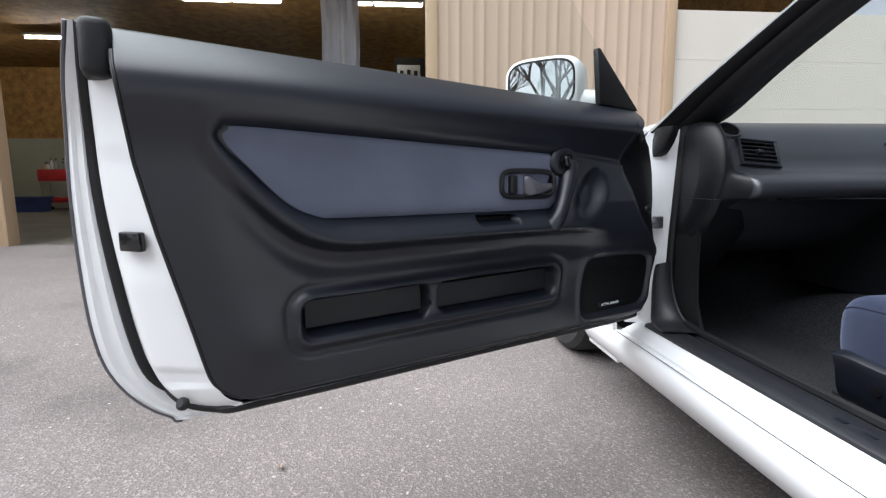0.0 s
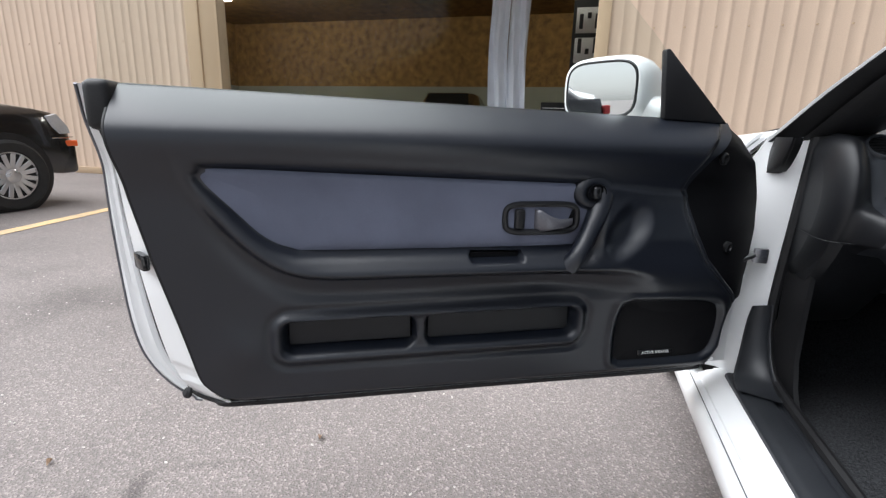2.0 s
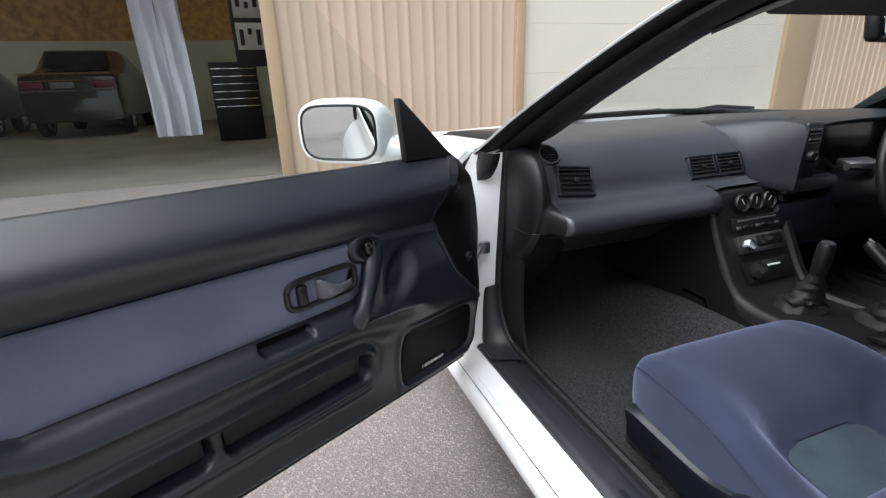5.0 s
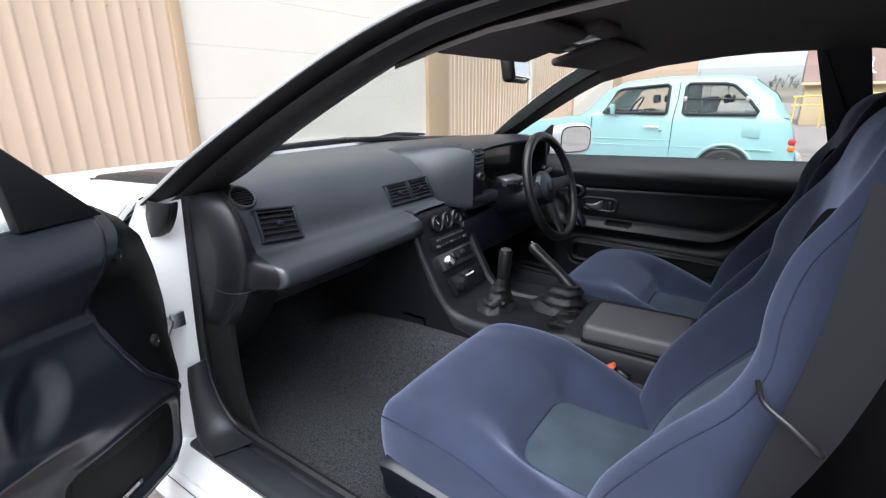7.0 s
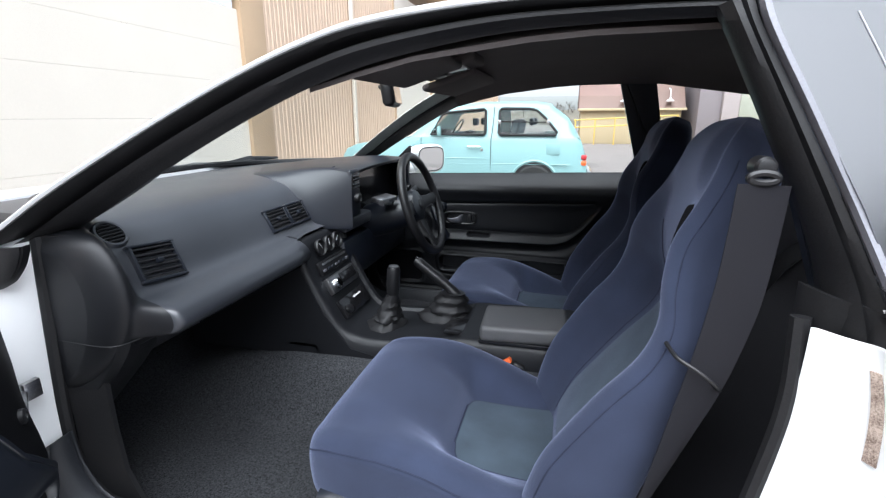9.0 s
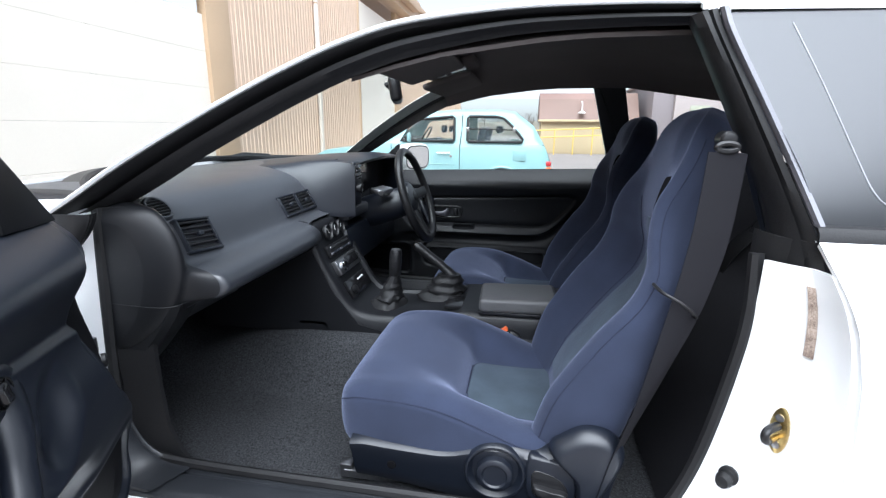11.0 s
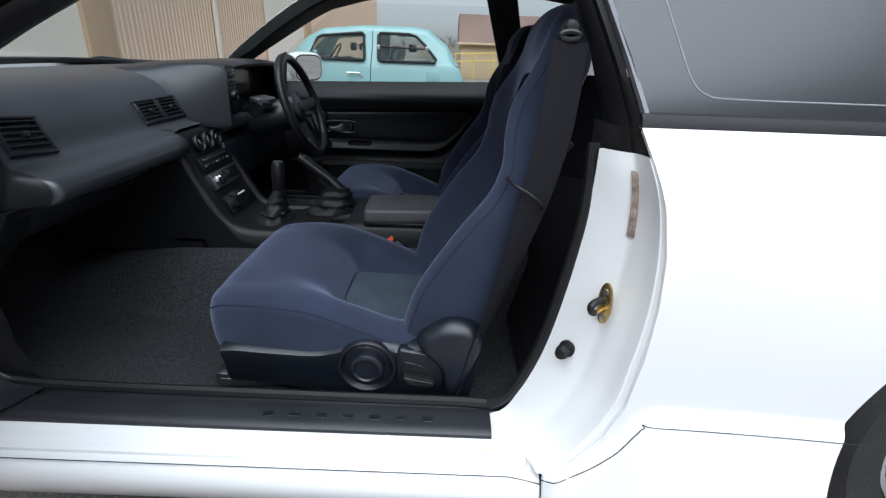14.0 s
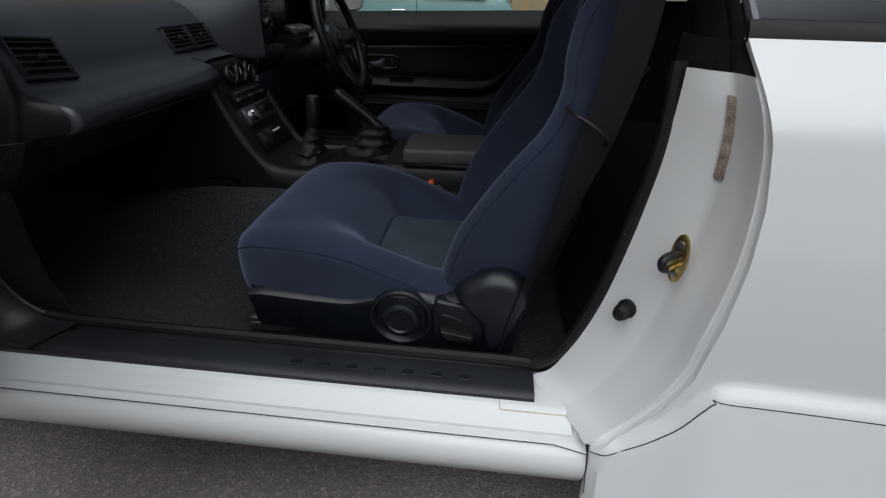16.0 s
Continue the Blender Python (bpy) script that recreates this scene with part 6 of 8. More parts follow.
def patch_in(poly, lift, puff, n=12, shrink=0.96):
    """A padded sheet that fills an outline of the trim."""
    c = poly.mean(0)
    rws = []
    for i in range(n):
        f = shrink * (1 - i / (n - 1)) + 0.001
        # shrink the long way less than the short way
        P = np.stack([c[0] + (poly[:, 0] - c[0]) * (0.25 + 0.75 * f if f > 0.01 else 0.25), c[1] + (poly[:, 1] - c[1]) * f], 1)
        v = trim_v(P[:, 0], P[:, 1]) + lift + puff * (1 - (f / shrink) ** 6)
        if i > 0:
            v = np.full(len(P), 0.0) + trim_flat(P[:, 0], P[:, 1]) + lift + puff * (1 - (f / shrink) ** 6)
        rws.append([(a, b, k) for (a, k), b in zip(P, v)])
    return rws


def trim_flat(U, Z):
    return trim_base(U, Z) - 0.005


def car_door(at, flip, label):
    """A whole door in its own frame: x from the hinge back, y inwards, z up. flip: mirrored for the driver's side."""
    sg = -1 if flip else 1

    def put(name, bm, m, parent, lab="", angle=40):
        if flip:
            bmesh.ops.scale(bm, vec=(1, -1, 1), verts=bm.verts)
        return part(name, bm, m, parent, lab, angle)

    # outer skin
    zs = [0.296 + 0.60 * i / 30 for i in range(31)]
    rows = []
    for z in zs:
        a = lerp1(z, [0.29, 0.5, 0.8, 0.9], [-0.06, -0.062, -0.05, -0.02])
        b = lerp1(z, [0.296, 0.31, 0.34, 0.375, 0.42, 0.47, 0.6, 0.7, 0.8, 0.9], [1.12, 1.185, 1.222, 1.247, 1.264, 1.275, 1.284, 1.285, 1.278, 1.262])
        row = []
        for j in range(25):
            u = a + (b - a) * j / 24
            zz = 0.296 + (z - 0.296) * (lerp1(u, [-0.06, 0.04, 0.13, 0.2, 1.26], [0.755, 0.775, 0.835, 0.868, 0.895]) - 0.296) / 0.6
            row.append((u, min(side_y(0.5, zz) - HY, 0.030) - 0.004 * math.sin(j / 24 * 3.14), zz))
        rows.append(row)
    bm = B()
    slab(bm, rows, (0, 0.006, 0))
    door = put("door", bm, WHITE, car, label)
    door.matrix_basis = at
    # folded rim between skin and trim
    skin = [(1.262, 0.898), (1.278, 0.80), (1.285, 0.65), (1.277, 0.47), (1.249, 0.377), (1.187, 0.312), (1.11, 0.297), (0.60, 0.300), (0.10, 0.300), (-0.02, 0.302)]
    trim = [(1.216, 0.900), (1.208, 0.80), (1.188, 0.65), (1.143, 0.47), (1.122, 0.388), (1.090, 0.354), (1.03, 0.349), (0.60, 0.350), (0.15, 0.352), (0.085, 0.372)]
    sk, tr = spline([(u, 0, z) for u, z in skin], 110), spline([(u, 0, z) for u, z in trim], 110)
    rows, seal = [], []
    for i, (a, b) in enumerate(zip(sk, tr)):
        va, vb = side_y(0.5, a.z) - HY, 0.078
        dent = 0.006 * (noise.noise((a.z * 14, a.x * 9, 2.0)) > 0.12)
        r = []
        for f, g in ((0, 0), (0.0, 0.10), (0.08, 0.16), (0.14, 0.14), (0.24, 0.20), (0.30, 0.16), (0.43, 0.18), (0.46, 0.48), (0.52, 0.60), (0.68, 0.72), (0.84, 0.88), (1, 1)):
            r.append((a.x + (b.x - a.x) * f, va + (vb - va) * g - (dent if 0.5 < f < 0.9 else 0), a.z + (b.z - a.z) * f))
        rows.append(r)
        f = 0.37 + 0.5 * S(46, 74, i)
        g = lerp1(f, [0.30, 0.43, 0.46, 0.52, 0.68, 0.84, 1], [0.14, 0.16, 0.40, 0.56, 0.70, 0.88, 1])
        seal.append((a.x + (b.x - a.x) * f, va + (vb - va) * g, a.z + (b.z - a.z) * f))
    bm = B()
    slab(bm, rows, (0, -0.004, 0))
    put("door_edge", bm, WHITE, door, "white painted door edge", 50)
    bm = B()
    tube(bm, seal[:100], 0.0085, 8)
    put("door_seal", bm, RUBBER, door)
    bm = B()
    tube(bm, [r[1] for r in rows[:70]], 0.0028, 6)
    put("hem", bm, GREYLEVER, door, "grey worn sealant hem")
    # trim panel
    n, k = 300, 170
    t = np.linspace(0, 1, k + 1)[:, None]
    s = np.linspace(0, 1, n + 1)[None, :]
    z0 = 0.348 + 0.545 * t
    uf, ur = np.interp(z0, *UF), np.interp(z0, *UR)
    # rounded lower rear corner
    low = np.clip(0.065 - (z0 - 0.348), 0, 0.065)
    ur = ur - (0.065 - np.sqrt(0.065 ** 2 - low ** 2))
    U = uf + (ur - uf) * s
    Z = 0.348 + (top_z(U) - 0.348) * t
    V = trim_v(U, Z)
    bm = B()
    loft(bm, [[(U[i, j], V[i, j], Z[i, j]) for j in range(n + 1)] for i in range(k + 1)])
    # turned edge of the panel
    rim = [(i, n) for i in range(k, -1, -1)] + [(0, j) for j in range(n, -1, -1)] + [(i, 0) for i in range(k + 1)]
    loft(bm, [[(U[a, b], V[a, b], Z[a, b]) for a, b in rim], [(U[a, b] + 0.003, V[a, b] - 0.022, Z[a, b]) for a, b in rim]])
    bmesh.ops.remove_doubles(bm, verts=bm.verts, dist=1e-5)
    # driver's side: darker copy of the trim, standing for the dim far cabin
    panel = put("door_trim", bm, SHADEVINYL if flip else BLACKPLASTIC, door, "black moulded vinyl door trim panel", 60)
    # soft lip round the panel's rear and lower edge
    bm = B()
    lip = [(i, n) for i in range(k - 12, -1, -4)] + [(0, j) for j in range(n - 3, 2, -4)]
    tube(bm, [(U[a, b] + (0.002 if b == n else 0), V[a, b] - 0.004, Z[a, b] - (0.002 if b < n else 0)) for a, b in lip], 0.0036, 8)
    put("edge_lip", bm, RUBBER, panel)
    bm = B()
    loft(bm, patch_in(INSERT, 0.002, 0.006, 14, 0.975), True, True)
    # driver's insert is drawn in the same dark vinyl instead of cloth
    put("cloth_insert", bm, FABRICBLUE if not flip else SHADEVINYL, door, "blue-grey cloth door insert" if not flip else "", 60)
    bm = B()
    rows = patch_in(SPEAKER, 0.001, 0.003, 6, 0.95)
    loft(bm, rows, True, True)
    put("speaker_grille", bm, HINGEBLACK, door, "black speaker grille", 60)
    # window ledge strip
    bm = B()
    tube(bm, [(u, 0.050, top_z(u) - 0.004) for u in (0.16 + 1.05 * i / 20 for i in range(21))], 0.006, 8)
    put("window_wiper_seal", bm, RUBBER, door)
    bm = B()
    rows = [[(u, v, top_z(u) + dz) for v, dz in ((0.046, -0.03), (0.046, -0.010), (0.052, -0.008), (0.058, -0.014))] for u in (0.15 + 1.065 * i / 20 for i in range(21))]
    slab(bm, rows, (0, 0, -0.006))
    put("window_ledge", bm, HINGEBLACK, door)
    # rear end cap of the ledge, front hinge cover with two bolts
    bm = B()
    rbox(bm, (1.232, 0.055, 0.868), (0.038, 0.075, 0.075), 0.012, 3)
    put("ledge_end", bm, RUBBER, door)
    bm = B()
    rows = []
    for i in range(24):
        z = 0.500 + 0.372 * i / 23
        a = lerp1(z, *UF)
        va = float(trim_v(a, z))
        b = lerp1(z, [0.46, 0.55, 0.64, 0.72, 0.79, 0.84, 0.875], [-0.028, -0.040, -0.044, -0.035, -0.016, 0.03, 0.085])
        rows.append([(a + (b - a) * f + 0.003, (va - 0.008) * (1 - f) + 0.012 * math.sin(3.14 * f), z) for f in (0, 0.12, 0.25, 0.4, 0.55, 0.7, 0.85, 0.95, 1)])
    slab(bm, rows, (0.004, -0.008, 0))
    put("hinge_cover", bm, HINGEBLACK, door, "black cover at the hinge end", 60)
    # raised lip that sweeps round the cover
    bm = B()
    lip = [(lerp1(z, *UF) + 0.004, float(trim_v(lerp1(z, *UF), z)) - 0.001, z) for z in (0.500 + 0.235 * i / 30 for i in range(31))]
    tube(bm, lip, [0.003] + [0.007] * 26 + [0.005, 0.004, 0.003, 0.002], 8)
    put("cover_lip", bm, BLACKPLASTIC, door)
    for u, z in ((0.140, 0.802), (0.098, 0.622)):
        a = lerp1(z, *UF)
        b = lerp1(z, [0.46, 0.55, 0.64, 0.72, 0.79, 0.84, 0.875], [-0.028, -0.040, -0.044, -0.035, -0.016, 0.03, 0.085])
        f = (u - a) / (b - a)
        vv = (float(trim_v(a, z)) - 0.008) * (1 - f) + 0.012 * math.sin(3.14 * f)
        m = Matrix.Translation((u, vv - 0.002, z)) @ pose(0, 0, 0, -90, 0, 20)
        bm = B()
        lathe(bm, [(0.012, 0), (0.012, 0.006), (0.009, 0.009), (0.006, 0.009), (0.005, 0.006), (0.001, 0.006)], m, 16)
        put("bolt_cap", bm, DARKPLASTIC, door)
    # dark floors of the two pockets
    for u0, u1 in ((0.430, 0.721), (0.753, 0.979)):
        bm = B()
        rbox(bm, ((u0 + u1) / 2, float(trim_v((u0 + u1) / 2, 0.476)) + 0.006, 0.476), (u1 - u0, 0.006, 0.050), 0.002, 1, Matrix.Rotation(0.012, 4, "Y"))
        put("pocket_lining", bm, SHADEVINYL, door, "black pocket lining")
    # near-black plate that paints shade onto the ash slot's floor
    bm = B()
    rbox(bm, (0.603, float(trim_v(0.603, 0.622)) + 0.004, 0.622), (0.094, 0.004, 0.011), 0.0015, 1)
    put("slot_lining", bm, HINGEBLACK, door)
    # sail corner
    bm = B()
    prism(bm, [(0.130, 0.052, 0.868), (0.270, 0.052, 0.874), (0.284, 0.052, 0.998), (0.276, 0.052, 1.000)], (0, 0.016, 0), 0.003, 2)
    put("mirror_corner", bm, DARKPLASTIC, door, "black triangular mirror corner")
    # glass
    rows = []
    for i in range(13):
        f = i / 12
        z = 0.875 + 0.325 * f
        a = lerp1(z, [0.875, 0.99, 1.2], [0.255, 0.272, 0.545])
        b = lerp1(z, [0.875, 1.12, 1.2], [1.245, 1.206, 1.19])
        rows.append([(a + (b - a) * j / 10, 0.058 + 0.11 * f * f * 0.6, z) for j in range(11)])
    bm = B()
    slab(bm, rows, (0, -0.004, 0))
    g = put("door_glass", bm, GLASS, door, "raised frameless side window")
    g.visible_shadow = False
    # outer mirror
    q = Vector((0.332, -0.062, 0.933))
    nrm = Vector((math.cos(radians(28)), math.sin(radians(28)), -0.035)).normalized()
    tan = Vector((-nrm.y, nrm.x, 0)).normalized()
    up = nrm.cross(tan)
    bm = B()
    rws = []
    for d, w, h, dw in ((0.006, 0.073, 0.045, 0), (0.014, 0.086, 0.058, 0), (0.010, 0.093, 0.064, 0), (-0.010, 0.097, 0.068, 0.002), (-0.035, 0.093, 0.064, 0.008), (-0.065, 0.074, 0.050, 0.022), (-0.088, 0.050, 0.034, 0.040), (-0.098, 0.022, 0.015, 0.052)):
        rws.append([q + nrm * d + tan * (w * math.copysign(abs(math.cos(a)) ** 0.55, math.cos(a)) + dw) + up * h * math.copysign(abs(math.sin(a)) ** 0.6, math.sin(a)) for a in (2 * math.pi * i / 40 for i in range(40))])
    loft(bm, rws, True, True)
    put("mirror_housing", bm, WHITE, door, "white door mirror housing", 50)
    bm = B()
    lo = [q + nrm * 0.0125 + tan * 0.083 * math.copysign(abs(math.cos(a)) ** 0.5, math.cos(a)) + up * 0.055 * math.copysign(abs(math.sin(a)) ** 0.55, math.sin(a)) for a in (2 * math.pi * i / 40 for i in range(40))]
    tube(bm, lo, 0.0035, 6, True)
    put("mirror_bezel", bm, DARKPLASTIC, door)
    bm = B()
    prism(bm, lo, nrm * 0.002)
    put("mirror_glass", bm, MIRROR, door, "door mirror glass")
    bm = B()
    tube(bm, [q + tan * 0.05 + up * -0.035 - nrm * 0.03, Vector((0.235, 0.035, 0.888))], [0.03, 0.026], 12)
    put("mirror_arm", bm, WHITE, door)
    # window switch, pull, release handle
    vs = 0.096
    m = Matrix.Translation((0.418, vs + 0.008, 0.738)) @ pose(0, 0, 0, -90, 0, 0)
    bm = B()
    lathe(bm, [(0.037, -0.02), (0.035, -0.004), (0.030, 0.004), (0.022, 0.007), (0.0185, 0.006), (0.0175, 0.002), (0.002, 0.001)], m @ Matrix.Diagonal((1.18, 0.95, 1, 1)), 36)
    put("switch_pod", bm, BLACKPLASTIC, door, "round black window switch pod")
    bm = B()
    lathe(bm, [(0.0190, 0.005), (0.0190, 0.0085), (0.0172, 0.0085), (0.0172, 0.005)], m @ Matrix.Diagonal((1.0, 0.9, 1, 1)), 36)
    put("switch_ring", bm, GLOSSBLACK, door)
    bm = B()
    rbox(bm, (0, 0, 0), (0.017, 0.025, 0.014), 0.006, 3, m @ Matrix.Translation((0, 0, 0.007)) @ pose(0, 0, 0, 14, 0, 0))
    put("window_switch", bm, GLOSSBLACK, door, "glossy black rocker switch")
    bm = B()
    vp = vs + 0.008
    pts = spline([(0.396, vp - 0.018, 0.745), (0.402, vp - 0.006, 0.720), (0.416, vp + 0.006, 0.690), (0.434, vp + 0.014, 0.655), (0.452, vp + 0.020, 0.625), (0.466, vp + 0.012, 0.600)], 26)
    tube(bm, pts, [0.026 - 0.0095 * min(1, i / 14) + 0.003 * max(0, (i - 20) / 5) for i in range(26)], 14, flat=0.8)
    put("pull_handle", bm, BLACKPLASTIC, door, "black moulded pull handle", 60)
    vh = float(trim_flat(0.52, 0.69)) + 0.010
    bm = B()
    out = [(0.449 + 0.07 + 0.070 * math.copysign(abs(math.cos(a)) ** 0.4, math.cos(a)), 0.691 + 0.026 * math.copysign(abs(math.sin(a)) ** 0.5, math.sin(a))) for a in (2 * math.pi * i / 48 for i in range(48))]
    tube(bm, [(u, vh, z) for u, z in out], 0.0055, 8, True)
    put("handle_bezel", bm, DARKPLASTIC, door, "black release handle surround")
    bm = B()
    prism(bm, [(u, vh - 0.012, z) for u, z in out], (0, 0.008, 0))
    put("handle_recess", bm, HINGEBLACK, door)
    bm = B()
    rws = []
    for f, w, h, dv in ((0.0, 0.010, 0.018, 0.0), (0.15, 0.009, 0.020, 0.008), (0.35, 0.007, 0.014, 0.014), (0.6, 0.006, 0.009, 0.016), (0.85, 0.006, 0.008, 0.016), (1.0, 0.004, 0.006, 0.012)):
        u = 0.532 - 0.070 * f
        zz = 0.690 - 0.006 * math.sin(f * 3.14) - 0.004 * f
        rws.append([(u, vh - 0.004 + dv + w * 0.6 * math.cos(a), zz + h * math.sin(a)) for a in (2 * math.pi * i / 16 for i in range(16))])
    loft(bm, rws, True, True)
    put("release_handle", bm, GREYLEVER, door, "satin grey release lever", 60)
    bm = B()
    rbox(bm, (0.562, vh + 0.002, 0.690), (0.018, 0.014, 0.036), 0.004, 3)
    put("lock_slide", bm, DARKPLASTIC, door)
    # latch and plug on the rear edge
    bm = B()
    rbox(bm, (1.213, 0.052, 0.614), (0.012, 0.040, 0.028), 0.003, 2, pose(0, 0, 0, 0, 0, 38))
    put("latch", bm, GLOSSBLACK, door, "black latch opening in the door edge")
    bm = B()
    rbox(bm, (1.219, 0.050, 0.614), (0.004, 0.022, 0.014), 0.002, 1, pose(0, 0, 0, 0, 0, 38))
    put("latch_claw", bm, STEEL, door)
    bm = B()
    lathe(bm, [(0.010, 0), (0.010, 0.006), (0.006, 0.010), (0.001, 0.010)], Matrix.Translation((1.165, 0.044, 0.356)) @ pose(0, 0, 0, 0, 60, 45), 16)
    put("edge_plug", bm, RUBBER, door)
    return door


left = car_door(pose(HX, HY, 0, 0, 0, SWING), False, "white door swung wide open with dark trim inside")
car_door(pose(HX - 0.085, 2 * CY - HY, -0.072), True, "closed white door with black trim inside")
# wording on the speaker grille
cu = bpy.data.curves.new("speaker_badge", "FONT")
cu.body, cu.size, cu.align_x, cu.align_y, cu.extrude = "ACTIVE SPEAKER", 0.0085, "CENTER", "CENTER", 0.0004
tmp = bpy.data.objects.new("speaker_badge_text", cu)
scene.collection.objects.link(tmp)
text_mesh = bpy.data.meshes.new_from_object(tmp.evaluated_get(bpy.context.evaluated_depsgraph_get()))
bpy.data.objects.remove(tmp)
bm = B()
rbox(bm, (0, 0, 0), (0.082, 0.012, 0.003), 0.001, 1)
BADGE = Matrix.Translation((0.235, float(trim_v(0.235, 0.398)) + 0.0055, 0.398)) @ pose(0, 0, 0, 90, 0, 180)
bmesh.ops.transform(bm, matrix=BADGE, verts=bm.verts)
badge = part("badge", bm, GLOSSBLACK, left, "small black badge lettered in white")
bm = B()
bm.from_mesh(text_mesh)
bmesh.ops.transform(bm, matrix=BADGE @ Matrix.Translation((0, 0, 0.002)), verts=bm.verts)
part("badge_lettering", bm, INK, left, "white lettering")
# door check strap
bm = B()
rbox(bm, (-0.075, 0.062, 0.577), (0.10, 0.020, 0.010), 0.003, 2, pose(0, 0, 0, 0, 0, -35))
strap = part("check_strap", bm, STEEL, car, "steel door check strap")
bm = B()
rbox(bm, (-0.095, 0.095, 0.577), (0.012, 0.03, 0.035), 0.003)
part("strap_bracket", bm, STEEL, strap)

# ---- other vehicles ----
def shell(parent, xs, top, belt, low, half, roof_half, material, cy, name="body"):
    """A car body skinned over cross-sections along its length."""
    bm = B()
    rows = []
    for x in xs:
        t, b, w = top(x), belt(x), half(x)
        rw = roof_half(x)
        cabin = t > b + 0.05
        s = [(-0.72 * w, low), (-w * 0.97, low + 0.02), (-w, low + 0.18), (-w * 1.0, (low + b) / 2), (-w * 0.985, b - 0.08), (-w * 0.955, b)]
        if cabin:
            s += [(-rw - 0.015, t - 0.07), (-rw + 0.05, t - 0.015), (-rw * 0.5, t), (0, t + 0.008)]
        else:
            s += [(-w * 0.93, b + (t - b) * 0.5), (-w * 0.86, t - 0.004), (-w * 0.45, t + 0.006), (0, t + 0.012)]
        ring = [(x, cy + y, z) for y, z in s] + [(x, cy - y, z) for y, z in reversed(s[:-1])]
        rows.append(ring)
    loft(bm, rows, True, True)
    return part(name, bm, material, parent, "", 50)


def pane(parent, pts, material=None, name="window", thick=0.012):
    bm = B()
    prism(bm, pts, (0, thick, 0))
    return part(name, bm, material or GLASSDARK, parent)


GLASSDARK = mat("dark_vehicle_glass", (0.012, 0.013, 0.014), 0.16, 0, 0.1, 3, 40, 0.0, 0.6)
TEALGLASS = glass_mat("hazy_vehicle_glass", (0.95, 0.97, 0.97), (0.80, 0.83, 0.82), 0.05, 0.01, 0.5)

# pale turquoise retro hatchback parked beyond
TZ = ground_z(0, 6.9)
teal = thing("hatchback", "pale turquoise retro hatchback parked on the asphalt", "car", pose(0, 6.6, TZ))


def t_top(x):
    return lerp1(x, [-2.72, -2.66, -2.4, -1.70, -1.55, -1.18, -0.95, -0.4, 0.30, 0.52, 0.80, 0.98, 1.06, 1.09], [0.55, 0.72, 0.82, 0.90, 0.93, 1.28, 1.385, 1.435, 1.435, 1.405, 1.20, 0.90, 0.70, 0.45])


tx = [-2.72, -2.69, -2.6, -2.4, -2.1, -1.8, -1.6, -1.45, -1.3, -1.15, -1.0, -0.8, -0.5, -0.2, 0.1, 0.3, 0.42, 0.52, 0.62, 0.72, 0.82, 0.90, 0.97, 1.03, 1.07, 1.09]
t_half = lambda x: 0.785 * lerp1(x, [-2.72, -2.5, -2.0, 0.5, 0.95, 1.09], [0.72, 0.9, 1, 1, 0.93, 0.82])
shell(teal, tx, lambda x: min(0.94, t_top(x)), lambda x: min(0.93, t_top(x) - 0.01), 0.20, t_half, lambda x: 0.60, TEAL, 0.785)
T_FRONT = [(-1.17, 0.975), (-1.02, 1.245), (-0.95, 1.275), (-0.40, 1.325), (-0.37, 1.30), (-0.355, 0.985), (-0.38, 0.965)]
T_REAR = [(-0.16, 0.985), (-0.17, 1.30), (-0.14, 1.33), (0.26, 1.325), (0.36, 1.30), (0.50, 1.18), (0.655, 1.0), (0.64, 0.965), (-0.13, 0.965)]


def inside(x, z, poly):
    odd = False
    for (ax, az), (bx_, bz) in zip(poly, poly[1:] + poly[:1]):
        if (az > z) != (bz > z) and x < ax + (z - az) / (bz - az) * (bx_ - ax):
            odd = not odd
    return odd


# upper body: two pierced sides, roof skin and a raked windscreen
bm, glass_bm = B(), B()
cols = []
for i in range(133):
    x = -1.56 + 0.02 * i
    t, w = t_top(x), t_half(x)
    zb, zt = min(0.93, t - 0.01), max(min(0.93, t - 0.01) + 0.002, t - 0.07)
    side = [(-(0.955 * w + (0.615 - 0.955 * w) * k / 18), zb + (zt - zb) * k / 18) for k in range(19)]
    side += [(-0.55, t - 0.015), (-0.44, t - 0.004), (-0.30, t), (0, t + 0.008)]
    side += [(-y, z) for y, z in reversed(side[:-1])]
    cols.append([(x, 0.785 + y, z) for y, z in side])
for A, C in zip(cols, cols[1:]):
    for k in range(len(A) - 1):
        quad = (A[k], A[k + 1], C[k + 1], C[k])
        mx, mz = sum(p[0] for p in quad) / 4, sum(p[2] for p in quad) / 4
        if (k < 18 or k >= len(A) - 19) and (inside(mx, mz, T_FRONT) or inside(mx, mz, T_REAR)):
            continue
        dest = glass_bm if 19 < k < len(A) - 21 and (-1.53 < mx < -1.06 or 0.56 < mx < 0.86) else bm
        dest.faces.new([dest.verts.new(p) for p in quad])
for m_ in (bm, glass_bm):
    bmesh.ops.remove_doubles(m_, verts=m_.verts, dist=1e-5)
part("cabin", bm, TEAL, teal, "turquoise roof and window pillars", 50)
part("windscreen", glass_bm, GLASS, teal).visible_shadow = False
bm = B()
rbox(bm, (-0.30, 0.785, 0.952), (2.0, 1.30, 0.02), 0.004)
part("cabin_floor", bm, DARKPLASTIC, teal)


def t_side(x, z):
    return 0.035 + 0.145 * step(0.93, 1.40, z) * 1.05 - 0.012


